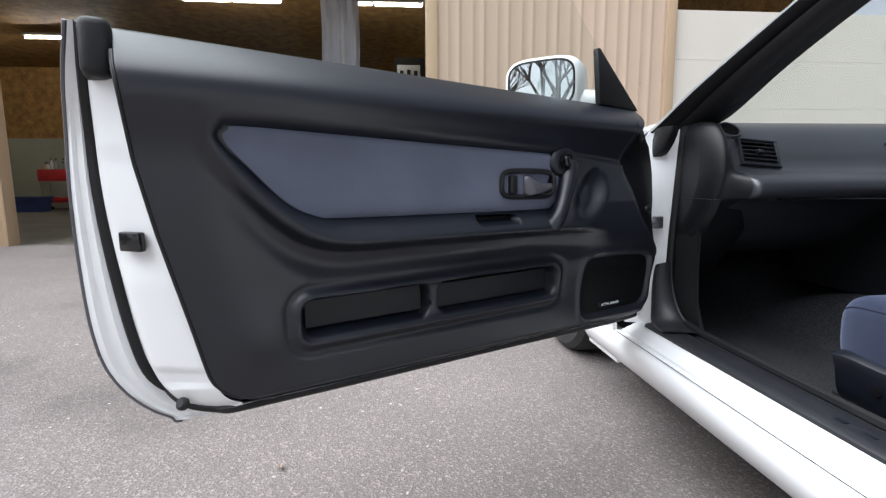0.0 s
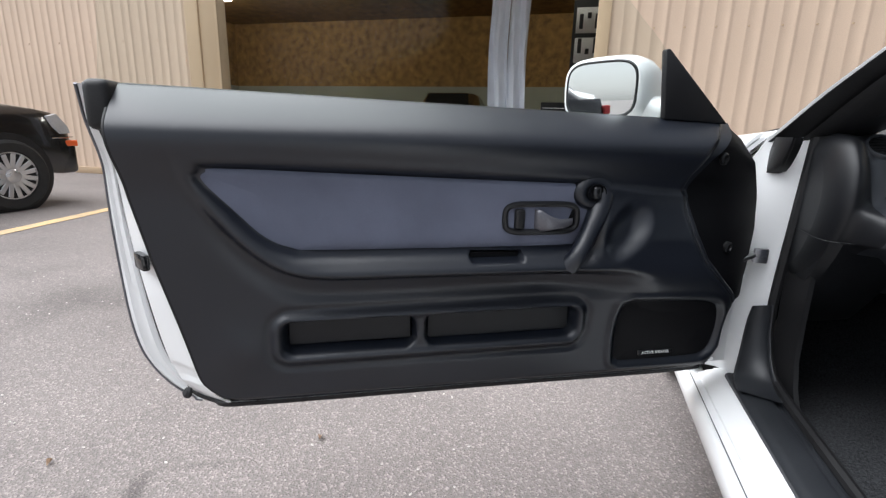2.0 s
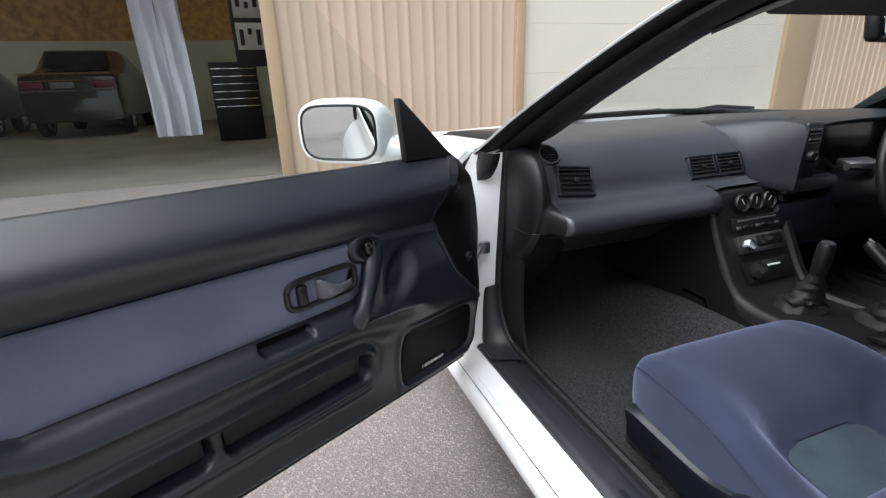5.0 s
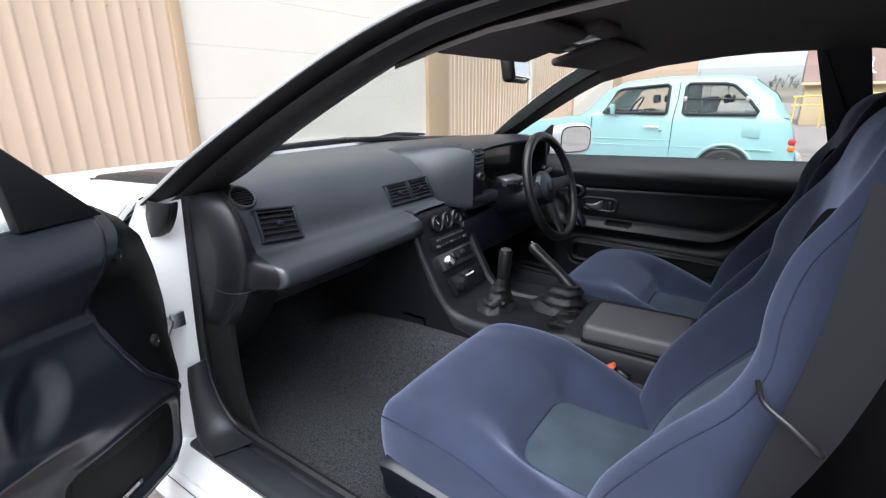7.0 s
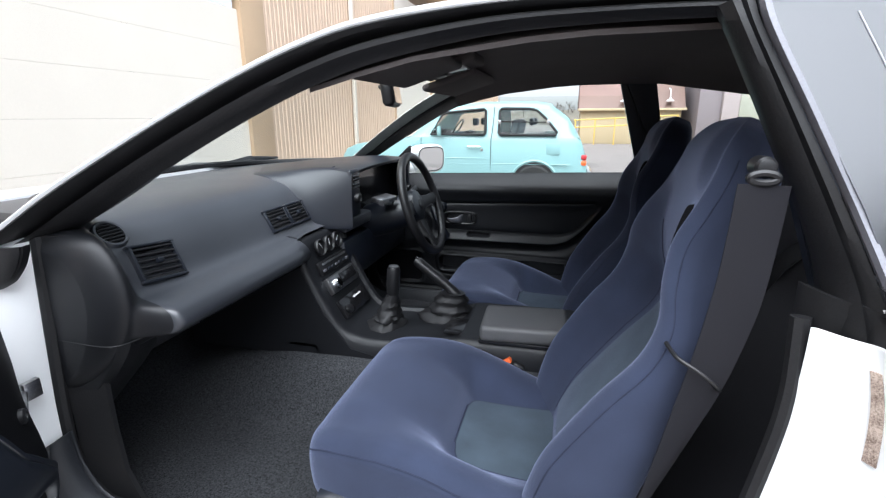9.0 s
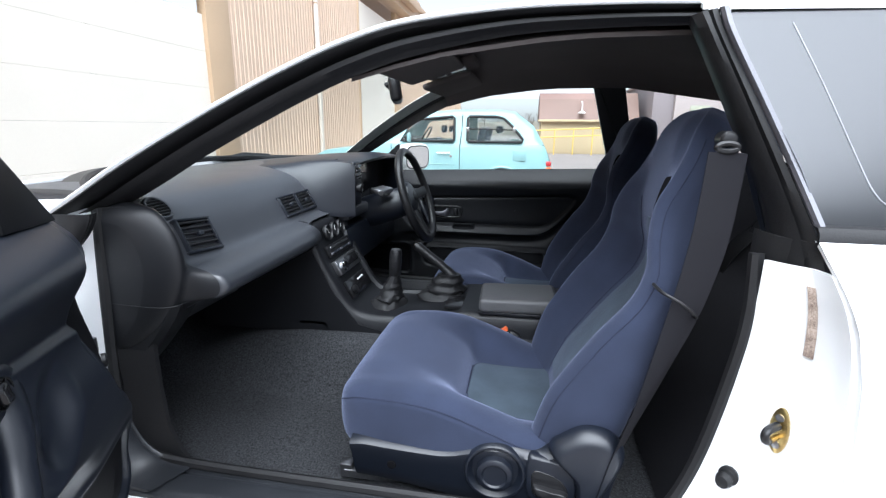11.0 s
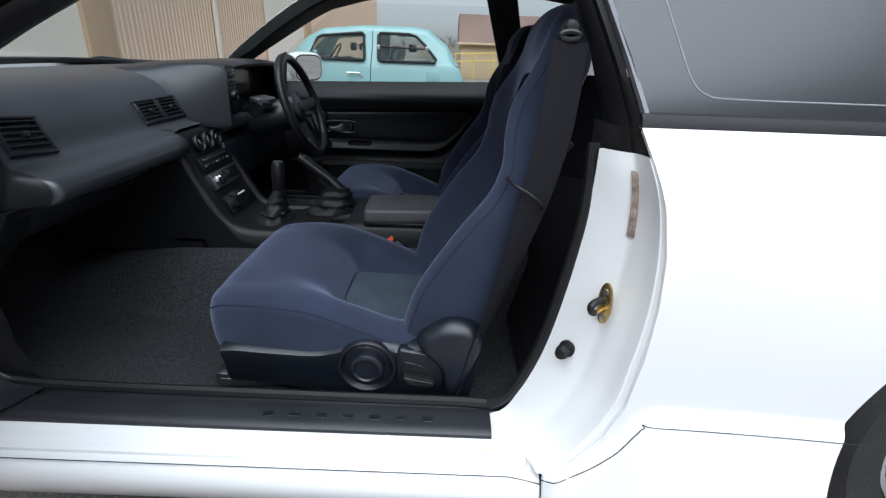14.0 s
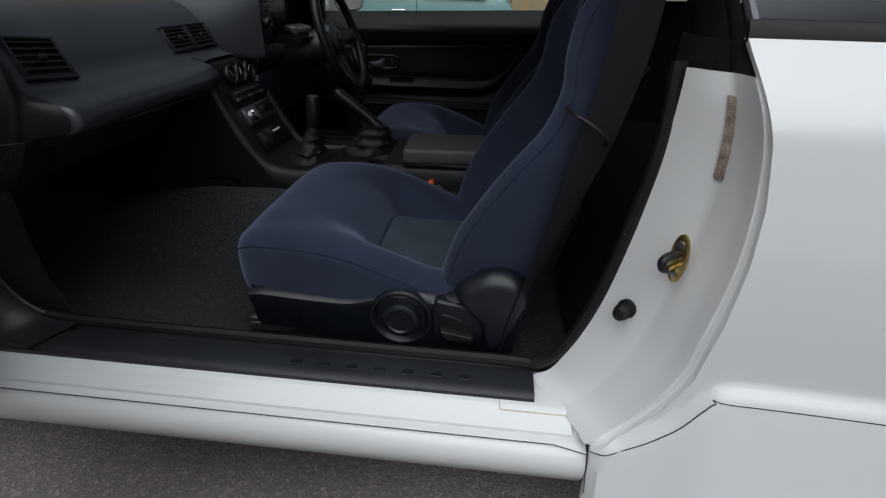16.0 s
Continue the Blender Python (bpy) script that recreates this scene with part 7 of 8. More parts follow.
for pts, nm in ((T_FRONT, "front"), (T_REAR, "rear")):
    bm = B()
    tube(bm, [(x, t_side(x, z) - 0.012, z) for x, z in pts], 0.020, 8, True)
    w = part("side_window", bm, RUBBER, teal, "black-framed side window")
    bm = B()
    prism(bm, [(x, t_side(x, z) - 0.010, z) for x, z in pts], (0, 0.008, 0))
    part("pane", bm, TEALGLASS, w).visible_shadow = False
    if nm == "rear":
        bm = B()
        tube(bm, [(-0.17, t_side(0, 1.15) - 0.02, 1.15), (0.54, t_side(0, 1.15) - 0.02, 1.14)], 0.010, 6)
        part("window_bar", bm, RUBBER, w)
        for x in (-0.16, 0.52):
            bm = B()
            rbox(bm, (x, t_side(0, 1.15) - 0.03, 1.145), (0.05, 0.03, 0.06), 0.008)
            part("window_catch", bm, CHROME, w)
for x0, x1, z in ((-2.1, -0.30, 0.55), (-2.1, -0.30, 0.63), (-0.24, 0.85, 0.56)):
    bm = B()
    tube(bm, [(x0, 0.004, z), ((x0 + x1) / 2, 0.002, z), (x1, 0.006, z)], 0.008, 6)
    part("side_ridge", bm, TEAL, teal)
for x in (-1.32, -0.27):
    bm = B()
    tube(bm, [(x, 0.006, 0.28), (x, 0.002, 0.6), (x, 0.012, 0.90), (x + 0.02, 0.10, 1.15), (x + 0.02, 0.16, 1.36)] if x > -1 else [(x, 0.006, 0.30), (x, 0.002, 0.6), (x, 0.012, 0.92)], 0.005, 6)
    part("door_gap", bm, RUBBER, teal)
bm = B()
tube(bm, [(-0.60, -0.022, 0.80), (-0.51, -0.030, 0.80), (-0.42, -0.022, 0.80)], 0.014, 8)
part("door_handle", bm, CHROME, teal, "chrome door handle")
bm = B()
lathe(bm, [(0.02, 0), (0.02, 0.012), (0.002, 0.014)], Matrix.Translation((-0.40, 0.008, 0.755)) @ pose(0, 0, 0, 90, 0, 0), 16)
part("door_lock", bm, CHROME, teal)
bm = B()
rbox(bm, (0.61, 0.014, 0.775), (0.19, 0.012, 0.15), 0.004, 2)
part("fuel_flap", bm, TEAL, teal)
bm = B()
tube(bm, [(0.36 + 0.34 * math.cos(a), 0.004, 0.27 + 0.34 * math.sin(a)) for a in (math.pi * k / 24 for k in range(25))], 0.018, 8)
part("arch_lip", bm, TEAL, teal)
for x in (0.36, -1.94):
    for y, o in ((0.11, -1), (1.46, 1)):
        # flat black disc painted where the shaded wheel arch would open
        bm = B()
        lathe(bm, [(0.315, 0), (0.315, 0.004), (0.002, 0.005)], Matrix.Translation((x, 0.000 if o < 0 else 1.57, 0.275)) @ pose(0, 0, 0, 90 if o < 0 else -90, 0, 0), 32)
        part("wheel_well", bm, RUBBER, teal)
        wheel(teal, (x, y - 0.05 if o < 0 else y + 0.05, 0.275), 0.275, 0.165, 0.17, o, SILVER, 8)
bm = B()
tube(bm, [(1.0, 0.06, 0.40), (1.10, 0.12, 0.40), (1.14, 0.30, 0.40), (1.14, 1.27, 0.40), (1.10, 1.45, 0.40)], 0.045, 8)
part("rear_bumper", bm, CHROME, teal)
for z, m in ((0.66, RED), (0.58, ORANGE)):
    bm = B()
    rbox(bm, (1.03, 0.14, z), (0.09, 0.10, 0.07), 0.02, 3)
    part("tail_lamp", bm, m, teal)
bm = B()
rbox(bm, (-1.02, -0.07, 1.02), (0.05, 0.10, 0.13), 0.02, 3)
part("wing_mirror", bm, TEAL, teal)
# seats and steering wheel seen through its windows
for x, y in ((-0.62, 0.42), (-0.62, 1.15), (0.22, 0.785)):
    bm = B()
    w = 0.46 if x < 0 else 1.10
    rbox(bm, (x, y, 0.985), (0.13, w, 0.25), 0.05, 3, Matrix.Translation((x, y, 0.9)) @ pose(0, 0, 0, 0, 12, 0) @ Matrix.Translation((-x, -y, -0.9)))
    sb = part("seat_back", bm, SEATGREY, teal)
    for yy in ((y,) if x < 0 else (y - 0.32, y + 0.32)):
        bm = B()
        rbox(bm, (x + 0.05, yy, 1.145), (0.07, 0.22, 0.11), 0.03, 3)
        part("headrest", bm, SEATGREY, sb)
bm = B()
tube(bm, [Matrix.Translation((-1.02, 1.15, 1.02)) @ pose(0, 0, 0, 0, -58, 0) @ Vector((0.18 * math.cos(a), 0.18 * math.sin(a), 0)) for a in (2 * math.pi * k / 28 for k in range(28))], 0.013, 8, True)
part("steering_wheel", bm, DARKPLASTIC, teal)
bm = B()
rbox(bm, (-1.28, 0.785, 0.965), (0.30, 1.25, 0.10), 0.04, 3)
part("dashboard", bm, DARKPLASTIC, teal)

# black saloon parked by the wall
bc = thing("saloon", "black saloon with silver bladed wheels parked nose to the wall", "car", pose(0, -6.2, 0))


def b_top(x):
    return lerp1(x, [-2.76, -2.72, -2.60, -2.3, -1.2, -0.2, 0.15, 1.2, 1.7, 2.0, 2.05], [0.55, 0.78, 0.90, 0.955, 1.02, 1.40, 1.43, 1.40, 1.05, 0.98, 0.6])


bx = [-2.76, -2.74, -2.70, -2.64, -2.56, -2.4, -2.2, -1.9, -1.5, -1.2, -0.9, -0.5, -0.2, 0.15, 0.6, 1.2, 1.45, 1.7, 1.95, 2.04, 2.06]
shell(bc, bx, b_top, lambda x: min(0.93, b_top(x) - 0.02), 0.30, lambda x: 0.90 * lerp1(x, [-2.76, -2.72, -2.6, -2.3, 1.6, 2.06], [0.88, 0.94, 0.98, 1, 1, 0.94]), lambda x: 0.64, BLACKPAINT, 0)
for x in (-2.08, 0.70):
    for y, o in ((0.80, 1), (-0.80, -1)):
        # uncut arch: its inner shade is only a flat black disc
        bm = B()
        lathe(bm, [(0.375, 0), (0.375, 0.004), (0.002, 0.005)], Matrix.Translation((x, 0.898 if o > 0 else -0.898, 0.335)) @ pose(0, 0, 0, -90 if o > 0 else 90, 0, 0), 36)
        part("wheel_well", bm, RUBBER, bc)
        wheel(bc, (x, y + 0.04 * o, 0.325), 0.325, 0.215, 0.20, o, SILVER, 15)
bm = B()
rbox(bm, (-2.66, 0, 0.47), (0.22, 1.72, 0.34), 0.05, 3)
bp = part("front_bumper", bm, BLACKPAINT, bc)
bm = B()
tube(bm, [(-2.50, 0.885, 0.655), (-2.66, 0.868, 0.660), (-2.775, 0.80, 0.662), (-2.78, 0, 0.662)], 0.007, 6)
part("bright_strip", bm, CHROME, bp)
for z in (0.40, 0.45, 0.50):
    bm = B()
    rbox(bm, (-2.755, 0.70, z), (0.05, 0.20, 0.018), 0.005)
    part("grille_bar", bm, DARKPLASTIC, bp)
for s in (1, -1):
    bm = B()
    rbox(bm, (-2.69, s * 0.80, 0.600), (0.17, 0.13, 0.060), 0.012, 3)
    part("indicator", bm, ORANGE, bc, "orange front indicator")
    bm = B()
    rws = [[(-2.50, s * 0.888, 0.86), (-2.60, s * 0.86, 0.885), (-2.66, s * 0.60, 0.885)], [(-2.55, s * 0.895, 0.76), (-2.69, s * 0.86, 0.77), (-2.73, s * 0.60, 0.77)], [(-2.62, s * 0.885, 0.695), (-2.72, s * 0.85, 0.70), (-2.755, s * 0.60, 0.70)]]
    slab(bm, rws, (0.03, -s * 0.01, 0))
    part("headlight", bm, CLEARPLASTIC, bc, "clear wrap-round headlight")
    bm = B()
    prism(bm, [(-1.05, s * 0.86, 0.95), (-0.25, s * 0.70, 1.32), (0.15, s * 0.685, 1.36), (1.1, s * 0.70, 1.33), (1.5, s * 0.84, 0.98)], (0, s * 0.02, 0))
    part("side_window", bm, GLASSDARK, bc)
    bm = B()
    rbox(bm, (2.03, s * 0.74, 0.80), (0.08, 0.26, 0.11), 0.02, 2)
    part("tail_lamp", bm, RED, bc, "red tail lamp")

# dark vehicles inside the workshop
DIMRED = mat("dark_red_lens", (0.10, 0.008, 0.010), 0.3, 0, 0.2, 6, 100, 0.0)


def dark_vehicle(name, label, x0, cy, w, high, deck, long):
    t = thing(name, label, "car", pose(x0, cy, 0.006))
    xs = [0, -0.04, -0.15, -0.5, -0.9, -1.4, -2.2, -3.0, -3.6, -long]
    xs = [x for x in xs if x >= -long - 0.01]
    tp = lambda x: lerp1(-x, [0, 0.04, 0.15, 0.8, 1.1, 1.7, 2.6, 3.2, long], [deck - 0.5, deck - 0.06, deck, deck + 0.02, high - 0.06, high, high - 0.06, deck, deck - 0.2])
    shell(t, xs, tp, lambda x: min(deck - 0.03, tp(x) - 0.02), 0.34, lambda x: w * lerp1(-x, [0, 0.15, 1], [0.94, 0.98, 1]), lambda x: w * 0.76, BLACKPAINT, 0)
    for s in (-1, 1):
        for x in (-0.75, -long + 0.8):
            wheel(t, (x, s * (w - 0.12), 0.33), 0.33, 0.2, 0.2, s, STEEL, 6)
        bm = B()
        rbox(bm, (0.01, s * w * 0.68, deck - 0.22), (0.03, w * 0.42, 0.13), 0.01)
        part("tail_lamp", bm, DIMRED, t, "dark red tail lamp")
    for z in (deck + 0.01, deck - 0.13, deck - 0.33):
        bm = B()
        tube(bm, [(0.02, -w * 0.9, z), (0.03, 0, z), (0.02, w * 0.9, z)], 0.012, 6)
        part("chrome_strip", bm, CHROME, t)
    bm = B()
    rbox(bm, (0.03, -0.1, deck - 0.22), (0.02, 0.42, 0.12), 0.006)
    part("plate", bm, GREYLEVER, t)
    bm = B()
    prism(bm, [(-0.86, -w * 0.72, deck + 0.04), (-0.86, w * 0.72, deck + 0.04), (-1.12, w * 0.62, high - 0.07), (-1.12, -w * 0.62, high - 0.07)], (-0.01, 0, 0.02))
    part("rear_window", bm, GLASSDARK, t)
    bm = B()
    tube(bm, [(-0.84, -w * 0.74, deck + 0.03), (-1.11, -w * 0.64, high - 0.05), (-1.11, w * 0.64, high - 0.05), (-0.84, w * 0.74, deck + 0.03)], 0.012, 6, True)
    part("window_trim", bm, CHROME, t)


dark_vehicle("old_saloon", "old black saloon with chrome trim in the dark workshop", -11.6, -4.05, 0.93, 1.85, 1.30, 3.8)
dark_vehicle("dark_coupe", "low dark coupe parked in the workshop", -12.4, -6.9, 0.90, 1.48, 1.05, 3.0)

# workshop things
cart = thing("tool_cart", "red steel tool cart loaded with bottles", "tool cart", pose(-14.3, -10.6, 0.006))
for z, h in ((0.30, 0.16), (1.02, 0.34)):
    bm = B()
    rbox(bm, (0, 0, z), (0.45, 0.95, h), 0.012)
    part("tray", bm, RED, cart)
for x in (-0.2, 0.2):
    for y in (-0.44, 0.44):
        bm = B()
        rbox(bm, (x, y, 0.62), (0.03, 0.03, 1.1), 0.004)
        part("post", bm, STEEL, cart)
        bm = B()
        lathe(bm, [(0.05, -0.02), (0.05, 0.02), (0.002, 0.02)], Matrix.Translation((x, y, 0.05)) @ pose(0, 0, 0, 90, 0, 0), 14)
        part("castor", bm, TYRE, cart)
random.seed(4)
for i in range(9):
    b = thing("bottle", "workshop spray bottle standing on the tool cart", "bottle", pose(-14.3 + random.uniform(-0.15, 0.15), -11.0 + 0.1 * i, 1.197), group="bottles on the cart")
    h = random.uniform(0.16, 0.30)
    bm = B()
    lathe(bm, [(0.04, 0), (0.042, 0.01), (0.042, h * 0.65), (0.015, h * 0.85), (0.015, h)], Matrix(), 14)
    part("bottle_body", bm, random.choice((INK, DARKPLASTIC, STEEL, YELLOW, DARKPLASTIC)), b)
    bm = B()
    rbox(bm, (0.01, 0, h + 0.02), (0.05, 0.025, 0.04), 0.006)
    part("cap", bm, DARKPLASTIC, b)
tub = thing("storage_tub", "blue plastic tub on the workshop floor", "tub", pose(-13.2, -10.75, 0.006))
bm = B()
rws = [[(sx * a, sy * b, z) for sx, sy in ((-1, -1), (1, -1), (1, 1), (-1, 1))] for a, b, z in ((0.24, 0.36, 0), (0.28, 0.42, 0.38), (0.31, 0.45, 0.38), (0.31, 0.45, 0.42), (0.27, 0.41, 0.42), (0.23, 0.35, 0.05))]
loft(bm, rws, True, True)
part("tub_body", bm, BLUETUB, tub)
stool = thing("work_stool", "round dark workshop stool on castors", "stool", pose(-14.5, -9.55, 0.006))
bm = B()
lathe(bm, [(0.18, 0.42), (0.19, 0.45), (0.18, 0.48), (0.002, 0.49)], Matrix(), 24)
part("seat", bm, DARKPLASTIC, stool)
bm = B()
lathe(bm, [(0.025, 0.08), (0.025, 0.43)], Matrix(), 12)
part("post", bm, CHROME, stool)
for k in range(5):
    a = 2 * math.pi * k / 5
    bm = B()
    tube(bm, [(0, 0, 0.10), (0.2 * math.cos(a), 0.2 * math.sin(a), 0.05)], 0.015, 6)
    part("leg", bm, CHROME, stool)
sheet = thing("hanging_sheet", "white plastic curtain strip hanging in the garage opening", "curtain", pose(-6.2, -1.43, 0))
for k in range(2):
    bm = B()
    rows = []
    for i in range(25):
        z = 0.40 + 3.8 * i / 24
        rows.append([(0.05 * math.sin(j * 1.1 + k * 2 + 0.25 * i) + 0.03 * k, -0.27 + 0.27 * k + 0.27 * j / 10 + 0.012 * math.sin(i * 0.5), z) for j in range(11)])
    slab(bm, rows, (0.006, 0, 0))
    part("strip", bm, mat("white_plastic_sheet", (0.62, 0.63, 0.68), 0.4, 0, 0.08, 3, 30, 0.1), sheet, "", 60)
bm = B()
rbox(bm, (0, 0, 4.28), (0.06, 0.8, 0.10), 0.006)
part("curtain_rail", bm, STEEL, sheet)
sign = thing("banner", "tall dark banner with white panels on the workshop wall", "banner", pose(-8.9, -0.35, 1.30))
bm = B()
rbox(bm, (0, 0, 0.95), (0.03, 0.62, 1.9), 0.004)
part("board", bm, DARKPLASTIC, sign)
for k in range(3):
    bm = B()
    rbox(bm, (0.02, -0.02, 0.50 + 0.52 * k), (0.012, 0.46, 0.44), 0.003)
    p = part("white_panel", bm, INK, sign)
    for j in range(3):
        bm = B()
        rbox(bm, (0.03, -0.02 + 0.14 * (j - 1), 0.50 + 0.52 * k + (0.08 if (j + k) % 2 else -0.02)), (0.008, 0.07, 0.26 if j != 1 else 0.10), 0.002)
        part("dark_bar", bm, DARKPLASTIC, p)
chest = thing("tool_chest", "black steel tool chest with bright drawer edges", "tool chest", pose(-9.2, -0.75, 0.006))
bm = B()
rbox(bm, (0, 0, 0.70), (0.5, 0.8, 1.36), 0.012)
part("cabinet", bm, DARKPLASTIC, chest)
for k in range(6):
    bm = B()
    rbox(bm, (0.255, 0, 0.62 + 0.13 * k), (0.02, 0.74, 0.016), 0.003)
    part("drawer_edge", bm, CHROME, chest)
TUBE = glow("fluorescent_tube", (1.0, 0.95, 0.82), 40.0)
for y0, y1 in ((-4.56, -2.80), (-1.97, -0.10)):
    t = thing("strip_light", "long twin fluorescent strip light under the ceiling", "ceiling light", pose(-8.8, (y0 + y1) / 2, 4.13), group="workshop strip lights")
    bm = B()
    rbox(bm, (0, 0, 0.09), (0.16, y1 - y0 + 0.06, 0.06), 0.01)
    rbox(bm, (0, 0, 0.20), (0.03, 0.03, 0.18), 0.0)
    part("housing", bm, INK, t)
    for s in (-1, 1):
        bm = B()
        tube(bm, [(0, s * 0.03, 0.03), (0, s * (y1 - y0) / 2, 0.03)], 0.022, 10)
        part("tube", bm, TUBE, t)
# three more fixtures, added beyond the known pair to light the workshop
for y in (-11.0, -8.3, 1.6):
    t = thing("strip_light", "long twin fluorescent strip light under the ceiling", "ceiling light", pose(-11.5, y, 4.13), group="workshop strip lights")
    bm = B()
    rbox(bm, (0, 0, 0.09), (0.16, 1.9, 0.06), 0.01)
    rbox(bm, (0, 0, 0.20), (0.03, 0.03, 0.18), 0.0)
    part("housing", bm, INK, t)
    for s in (-1, 1):
        bm = B()
        tube(bm, [(0, s * 0.03, 0.03), (0, s * 0.92, 0.03)], 0.022, 10)
        part("tube", bm, TUBE, t)

# ---- far side of the yard ----
BROWNROOF = mat("brown_metal_roof", (0.17, 0.105, 0.085), 0.6, 0, 0.12, 0.6, 20, 0.05)
BUFF = mat("buff_wall", (0.50, 0.40, 0.25), 0.7, 0, 0.08, 0.5, 20, 0.05)
MAUVE = mat("mauve_brown_block", (0.20, 0.17, 0.175), 0.7, 0, 0.06, 0.4, 20, 0.05)
RAIL = mat("yellow_rail_paint", (0.65, 0.45, 0.10), 0.5, 0, 0.1, 3, 40, 0.0)
house = thing("house", "low buff building with a steep brown metal roof", "building", pose(4.1, 33, -0.49))
bm = B()
rbox(bm, (0, 0, 1.1), (5.4, 6, 2.2), 0.02)
part("wall", bm, BUFF, house)
bm = B()
prism(bm, [(-2.85, -3.3, 1.95), (-2.85, -2.0, 3.55), (-2.85, 2.0, 3.55), (-2.85, 3.3, 1.95)], (5.7, 0, 0), 0.02, 1)
part("roof", bm, BROWNROOF, house)
bm = B()
rbox(bm, (0, -3.32, 1.93), (5.8, 0.08, 0.12), 0.01)
part("gutter", bm, BUFF, house)
for x in (-0.4, 2.0):
    bm = B()
    tube(bm, [(x, -2.6, 3.05), (x, -3.1, 3.0), (x, -3.25, 2.5)], 0.03, 6)
    bl = part("wall_lamp", bm, INK, house)
    bm = B()
    lathe(bm, [(0.03, 0.12), (0.05, 0.08), (0.22, -0.06), (0.20, -0.06), (0.002, 0.0)], Matrix.Translation((x, -3.25, 2.42)), 16)
    part("lamp_shade", bm, INK, bl)
block = thing("office_block", "mauve-brown flat-roofed building with a pale door", "building", pose(12.2, 33, -0.49))
bm = B()
rbox(bm, (0, 0, 2.0), (9.6, 8, 4.0), 0.03)
part("wall", bm, MAUVE, block)
bm = B()
rbox(bm, (0.5, -4.1, 2.2), (8.4, 0.3, 4.6), 0.03)
part("front_bay", bm, mat("pale_mauve_panel", (0.33, 0.28, 0.27), 0.7, 0, 0.06, 0.4, 20, 0.05), block)
bm = B()
rbox(bm, (-2.4, -4.27, 1.6), (1.0, 0.06, 2.3), 0.02)
part("door", bm, WHITEWALL, block)
bm = B()
rbox(bm, (0, 0, 4.05), (9.8, 8.2, 0.15), 0.02)
part("parapet", bm, BROWNROOF, block)
fence = thing("handrail", "yellow tubular handrail beside a ramp", "railing", pose(3.6, 28.5, -0.49))
for z in (0.95, 1.35):
    bm = B()
    tube(bm, [(-2.6, 0, z), (2.8, 0, z + 0.25)], 0.035, 8)
    part("rail", bm, RAIL, fence)
for k in range(6):
    x = -2.5 + 1.05 * k
    bm = B()
    tube(bm, [(x, 0, 0), (x, 0, 1.4 + 0.045 * k)], 0.035, 8)
    part("post", bm, RAIL, fence)

# wooded ridge of bare trees on the skyline
bm = B()
random.seed(11)
rws = []
for i in range(60):
    x = -60 + 3.6 * i
    rws.append([(x, 95, -0.6), (x, 105, 1.6 + 1.3 * noise.noise((x * 0.05, 0, 0))), (x, 125, 2.6 + 1.6 * noise.noise((x * 0.04, 3, 0)))])
slab(bm, rws, (0, 0, -0.5))
solid("backdrop", bm, mat("leaf_litter_hill", (0.16, 0.14, 0.11), 0.95, 0, 0.3, 0.2, 3, 0.2), "low wooded hill on the skyline", "hill", "structure")
BARK = mat("grey_bark", (0.15, 0.125, 0.11), 0.9, 0, 0.3, 4, 60, 0.4)
verts, faces = [], []


def twig(a, b, ra, rb):
    d = (b - a).normalized()
    u = d.orthogonal().normalized()
    v = d.cross(u)
    k = len(verts)
    for p, r in ((a, ra), (b, rb)):
        for j in range(3):
            q = p + (u * math.cos(2.1 * j) + v * math.sin(2.1 * j)) * r
            verts.append((q.x, q.y, q.z))
    for j in range(3):
        faces.append((k + j, k + (j + 1) % 3, k + 3 + (j + 1) % 3, k + 3 + j))


def grow(p, d, length, r, depth):
    b = p + d * length
    twig(p, b, r, r * 0.65)
    if depth:
        for _ in range(3 if depth > 1 else 4):
            nd = (d + Vector((random.uniform(-0.75, 0.75), random.uniform(-0.75, 0.75), random.uniform(-0.1, 0.55)))).normalized()
            grow(p + d * length * random.uniform(0.55, 1.0), nd, length * random.uniform(0.5, 0.75), r * 0.55, depth - 1)


for i in range(170):
    x, y = random.uniform(-50, 70), random.uniform(98, 124)
    grow(Vector((x, y, 0.8)), Vector((0, 0, 1)), random.uniform(1.0, 1.9), 0.10, 3)
me = bpy.data.meshes.new("bare_trees")
me.from_pydata(verts, [], faces)
me.materials.append(BARK)
tagged(new("bare_trees", me), "bare grey-brown winter trees along the skyline", "trees", kind="stuff")


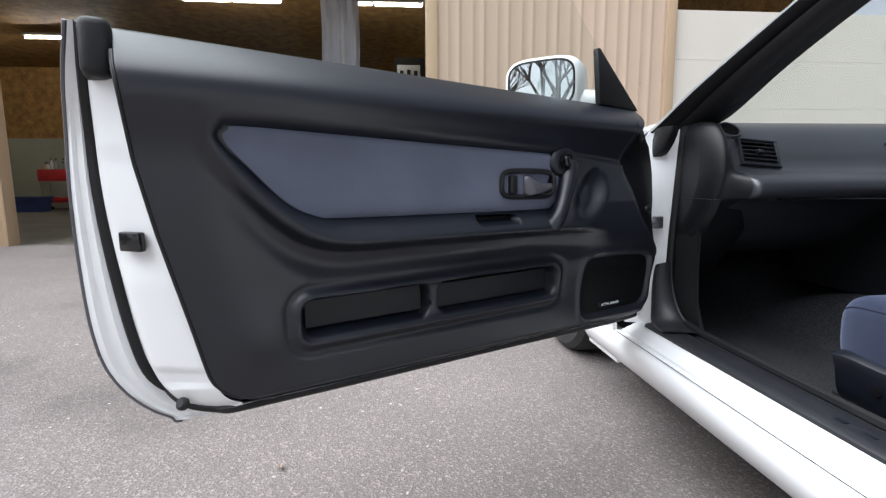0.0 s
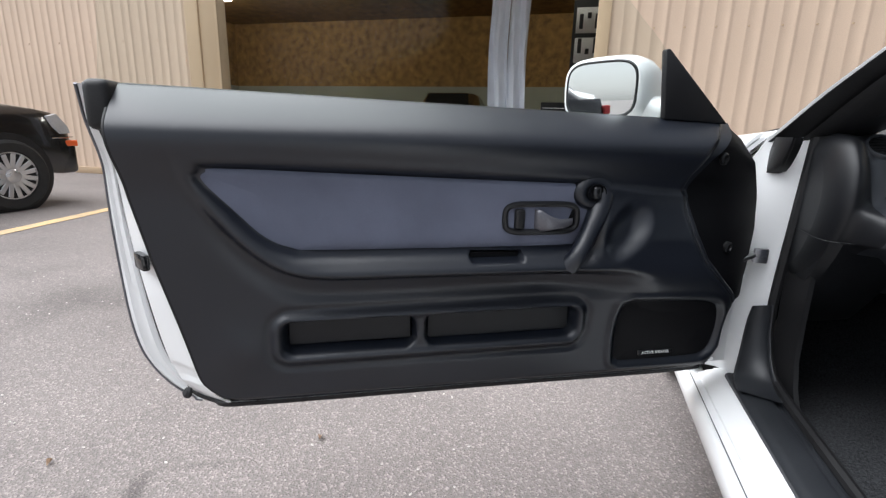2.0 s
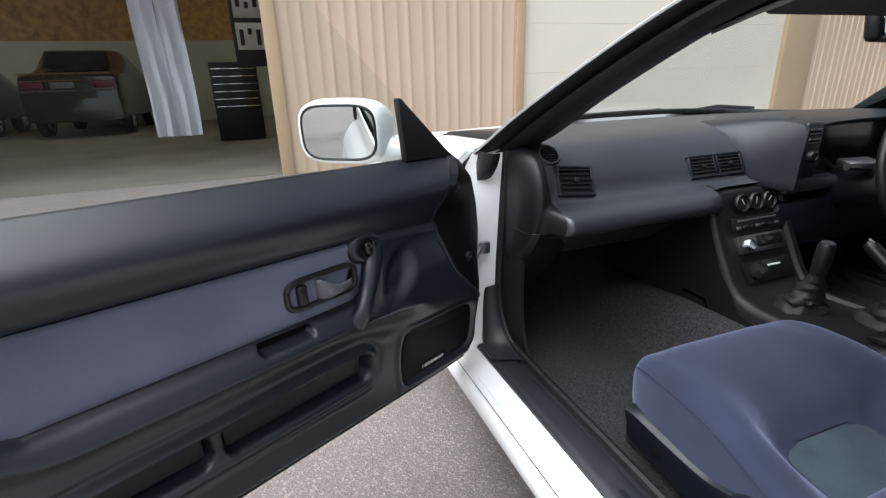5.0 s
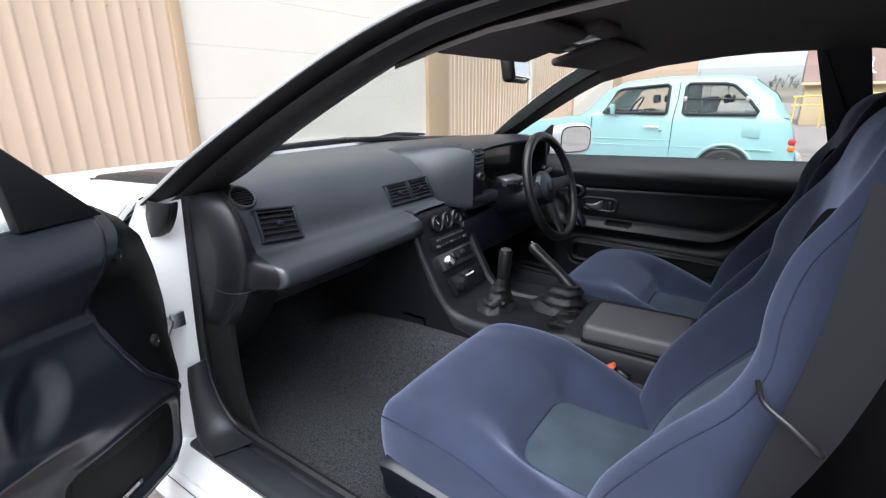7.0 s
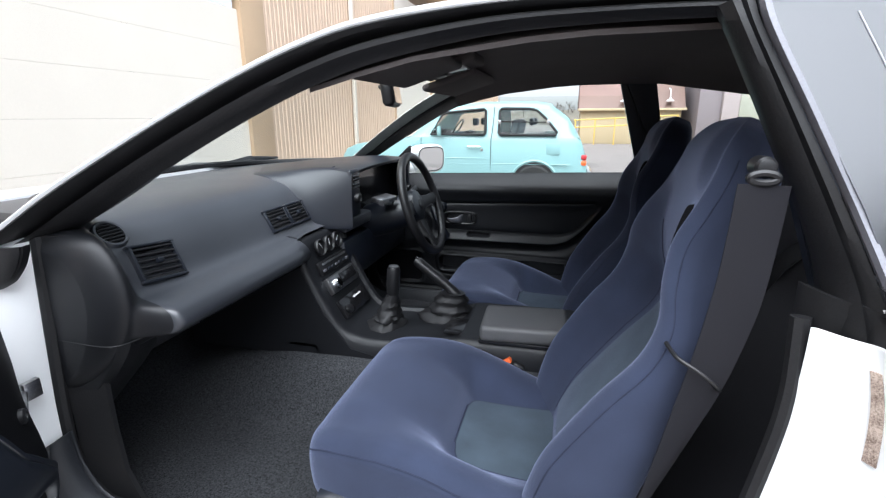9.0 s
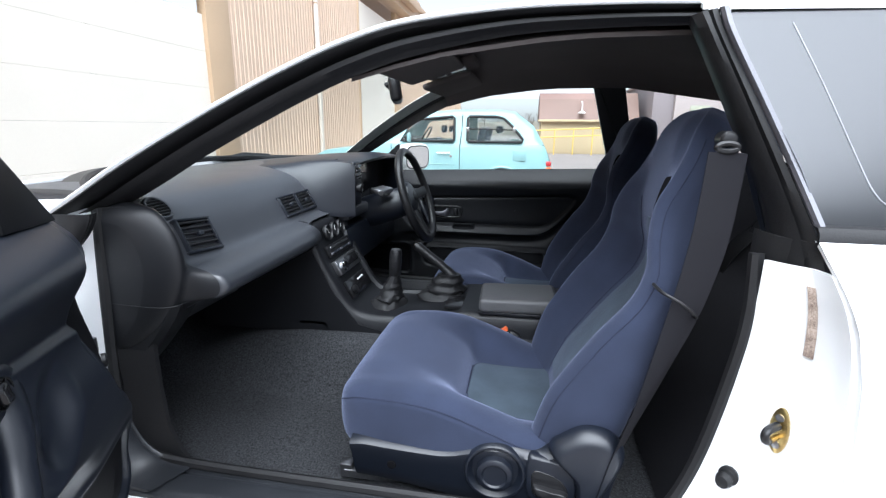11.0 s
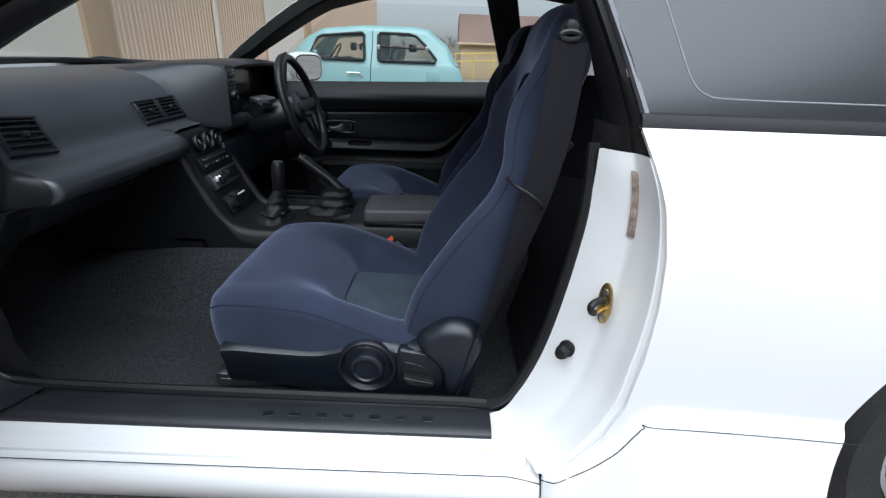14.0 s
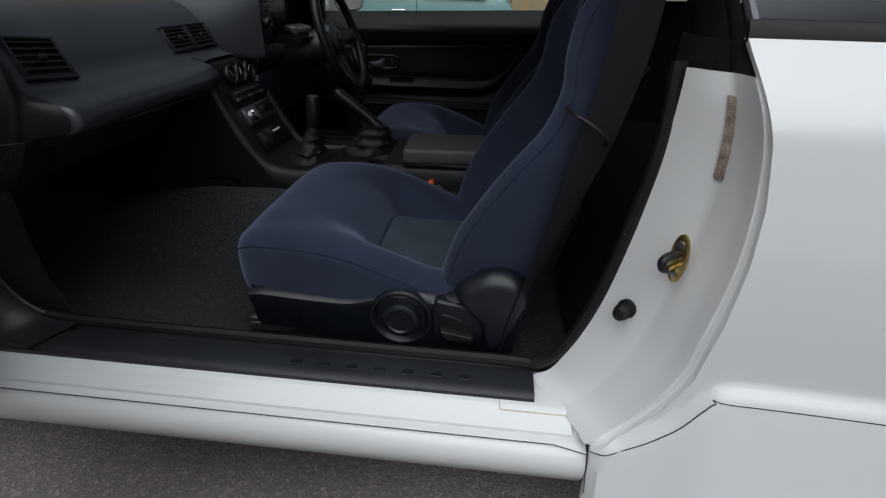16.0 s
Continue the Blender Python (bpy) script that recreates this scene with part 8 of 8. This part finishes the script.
def bare_tree(x, y, h):
    """One leafless tree, seen in the mirrors."""
    verts.clear()
    faces.clear()
    z = ground_z(x, y) - 0.05
    t = thing("tree", "bare leafless tree at the edge of the yard", "tree", pose(x, y, z), group="bare trees by the yard")
    twig(Vector((0, 0, 0)), Vector((0.1, 0, h * 0.4)), 0.22, 0.15)
    m1 = bpy.data.meshes.new("trunk")
    m1.from_pydata(verts, [], faces)
    m1.materials.append(BARK)
    o = new("trunk", m1)
    o.parent = t
    verts.clear()
    faces.clear()
    for k in range(6):
        a = k * 1.05
        grow(Vector((0.1, 0, h * (0.28 + 0.02 * k))), Vector((math.cos(a) * 0.6, math.sin(a) * 0.6, 0.9)).normalized(), h * 0.24, 0.09, 4)
    m2 = bpy.data.meshes.new("crown")
    m2.from_pydata(verts, [], faces)
    m2.materials.append(BARK)
    o = new("crown", m2)
    o.parent = t


for x, y, h in ((9.5, -20, 8), (13.5, -18, 9), (11.6, -21, 7), (10.6, -23, 8), (17, -24, 10), (30, -6, 10), (26, 4, 8)):
    bare_tree(x, y, h)

# fallen leaves and grit on the asphalt
LEAF = mat("dry_leaf", (0.40, 0.30, 0.22), 0.8, 0, 0.3, 30, 200, 0.2)
for x, y, a, s in ((0.106, -0.956, 20, 0.012), (-0.35, -1.5, 10, 0.010), (0.40, -1.55, 200, 0.010)):
    bm = B()
    rows = []
    for i in range(7):
        f = i / 6
        w = s * 0.5 * math.sin(math.pi * (0.08 + 0.9 * f))
        rows.append([(s * 2 * (f - 0.5), w * e, 0.004 + 0.010 * abs(e) * math.sin(3 * f) + 0.003 * f) for e in (-1, -0.5, 0, 0.5, 1)])
    slab(bm, rows, (0, 0, -0.0015))
    bmesh.ops.transform(bm, matrix=Matrix.Translation((x, y, 0)) @ Matrix.Rotation(radians(a), 4, "Z"), verts=bm.verts)
    solid("fallen_leaf", bm, LEAF, "curled dry brown leaf lying on the asphalt", "leaf", group="fallen leaves", angle=60)

# loose pale grit
random.seed(11)
bm = B()
for i in range(420):
    x, y = random.uniform(-1.6, 1.9), random.uniform(-3.6, -0.45)
    r = random.uniform(0.0015, 0.0042)
    q = bmesh.ops.create_icosphere(bm, subdivisions=1, radius=r)
    bmesh.ops.transform(bm, matrix=Matrix.Translation((x, y, r * 0.45)) @ Matrix.Rotation(random.uniform(0, 6), 4, "Z") @ Matrix.Diagonal((random.uniform(0.8, 1.8), 1, 0.6, 1)), verts=q["verts"])
solid("grit", bm, mat("pale_grit", (0.52, 0.48, 0.44), 0.7, 0, 0.3, 50, 300, 0.2), "loose pale grit scattered over the asphalt", "grit", "stuff")
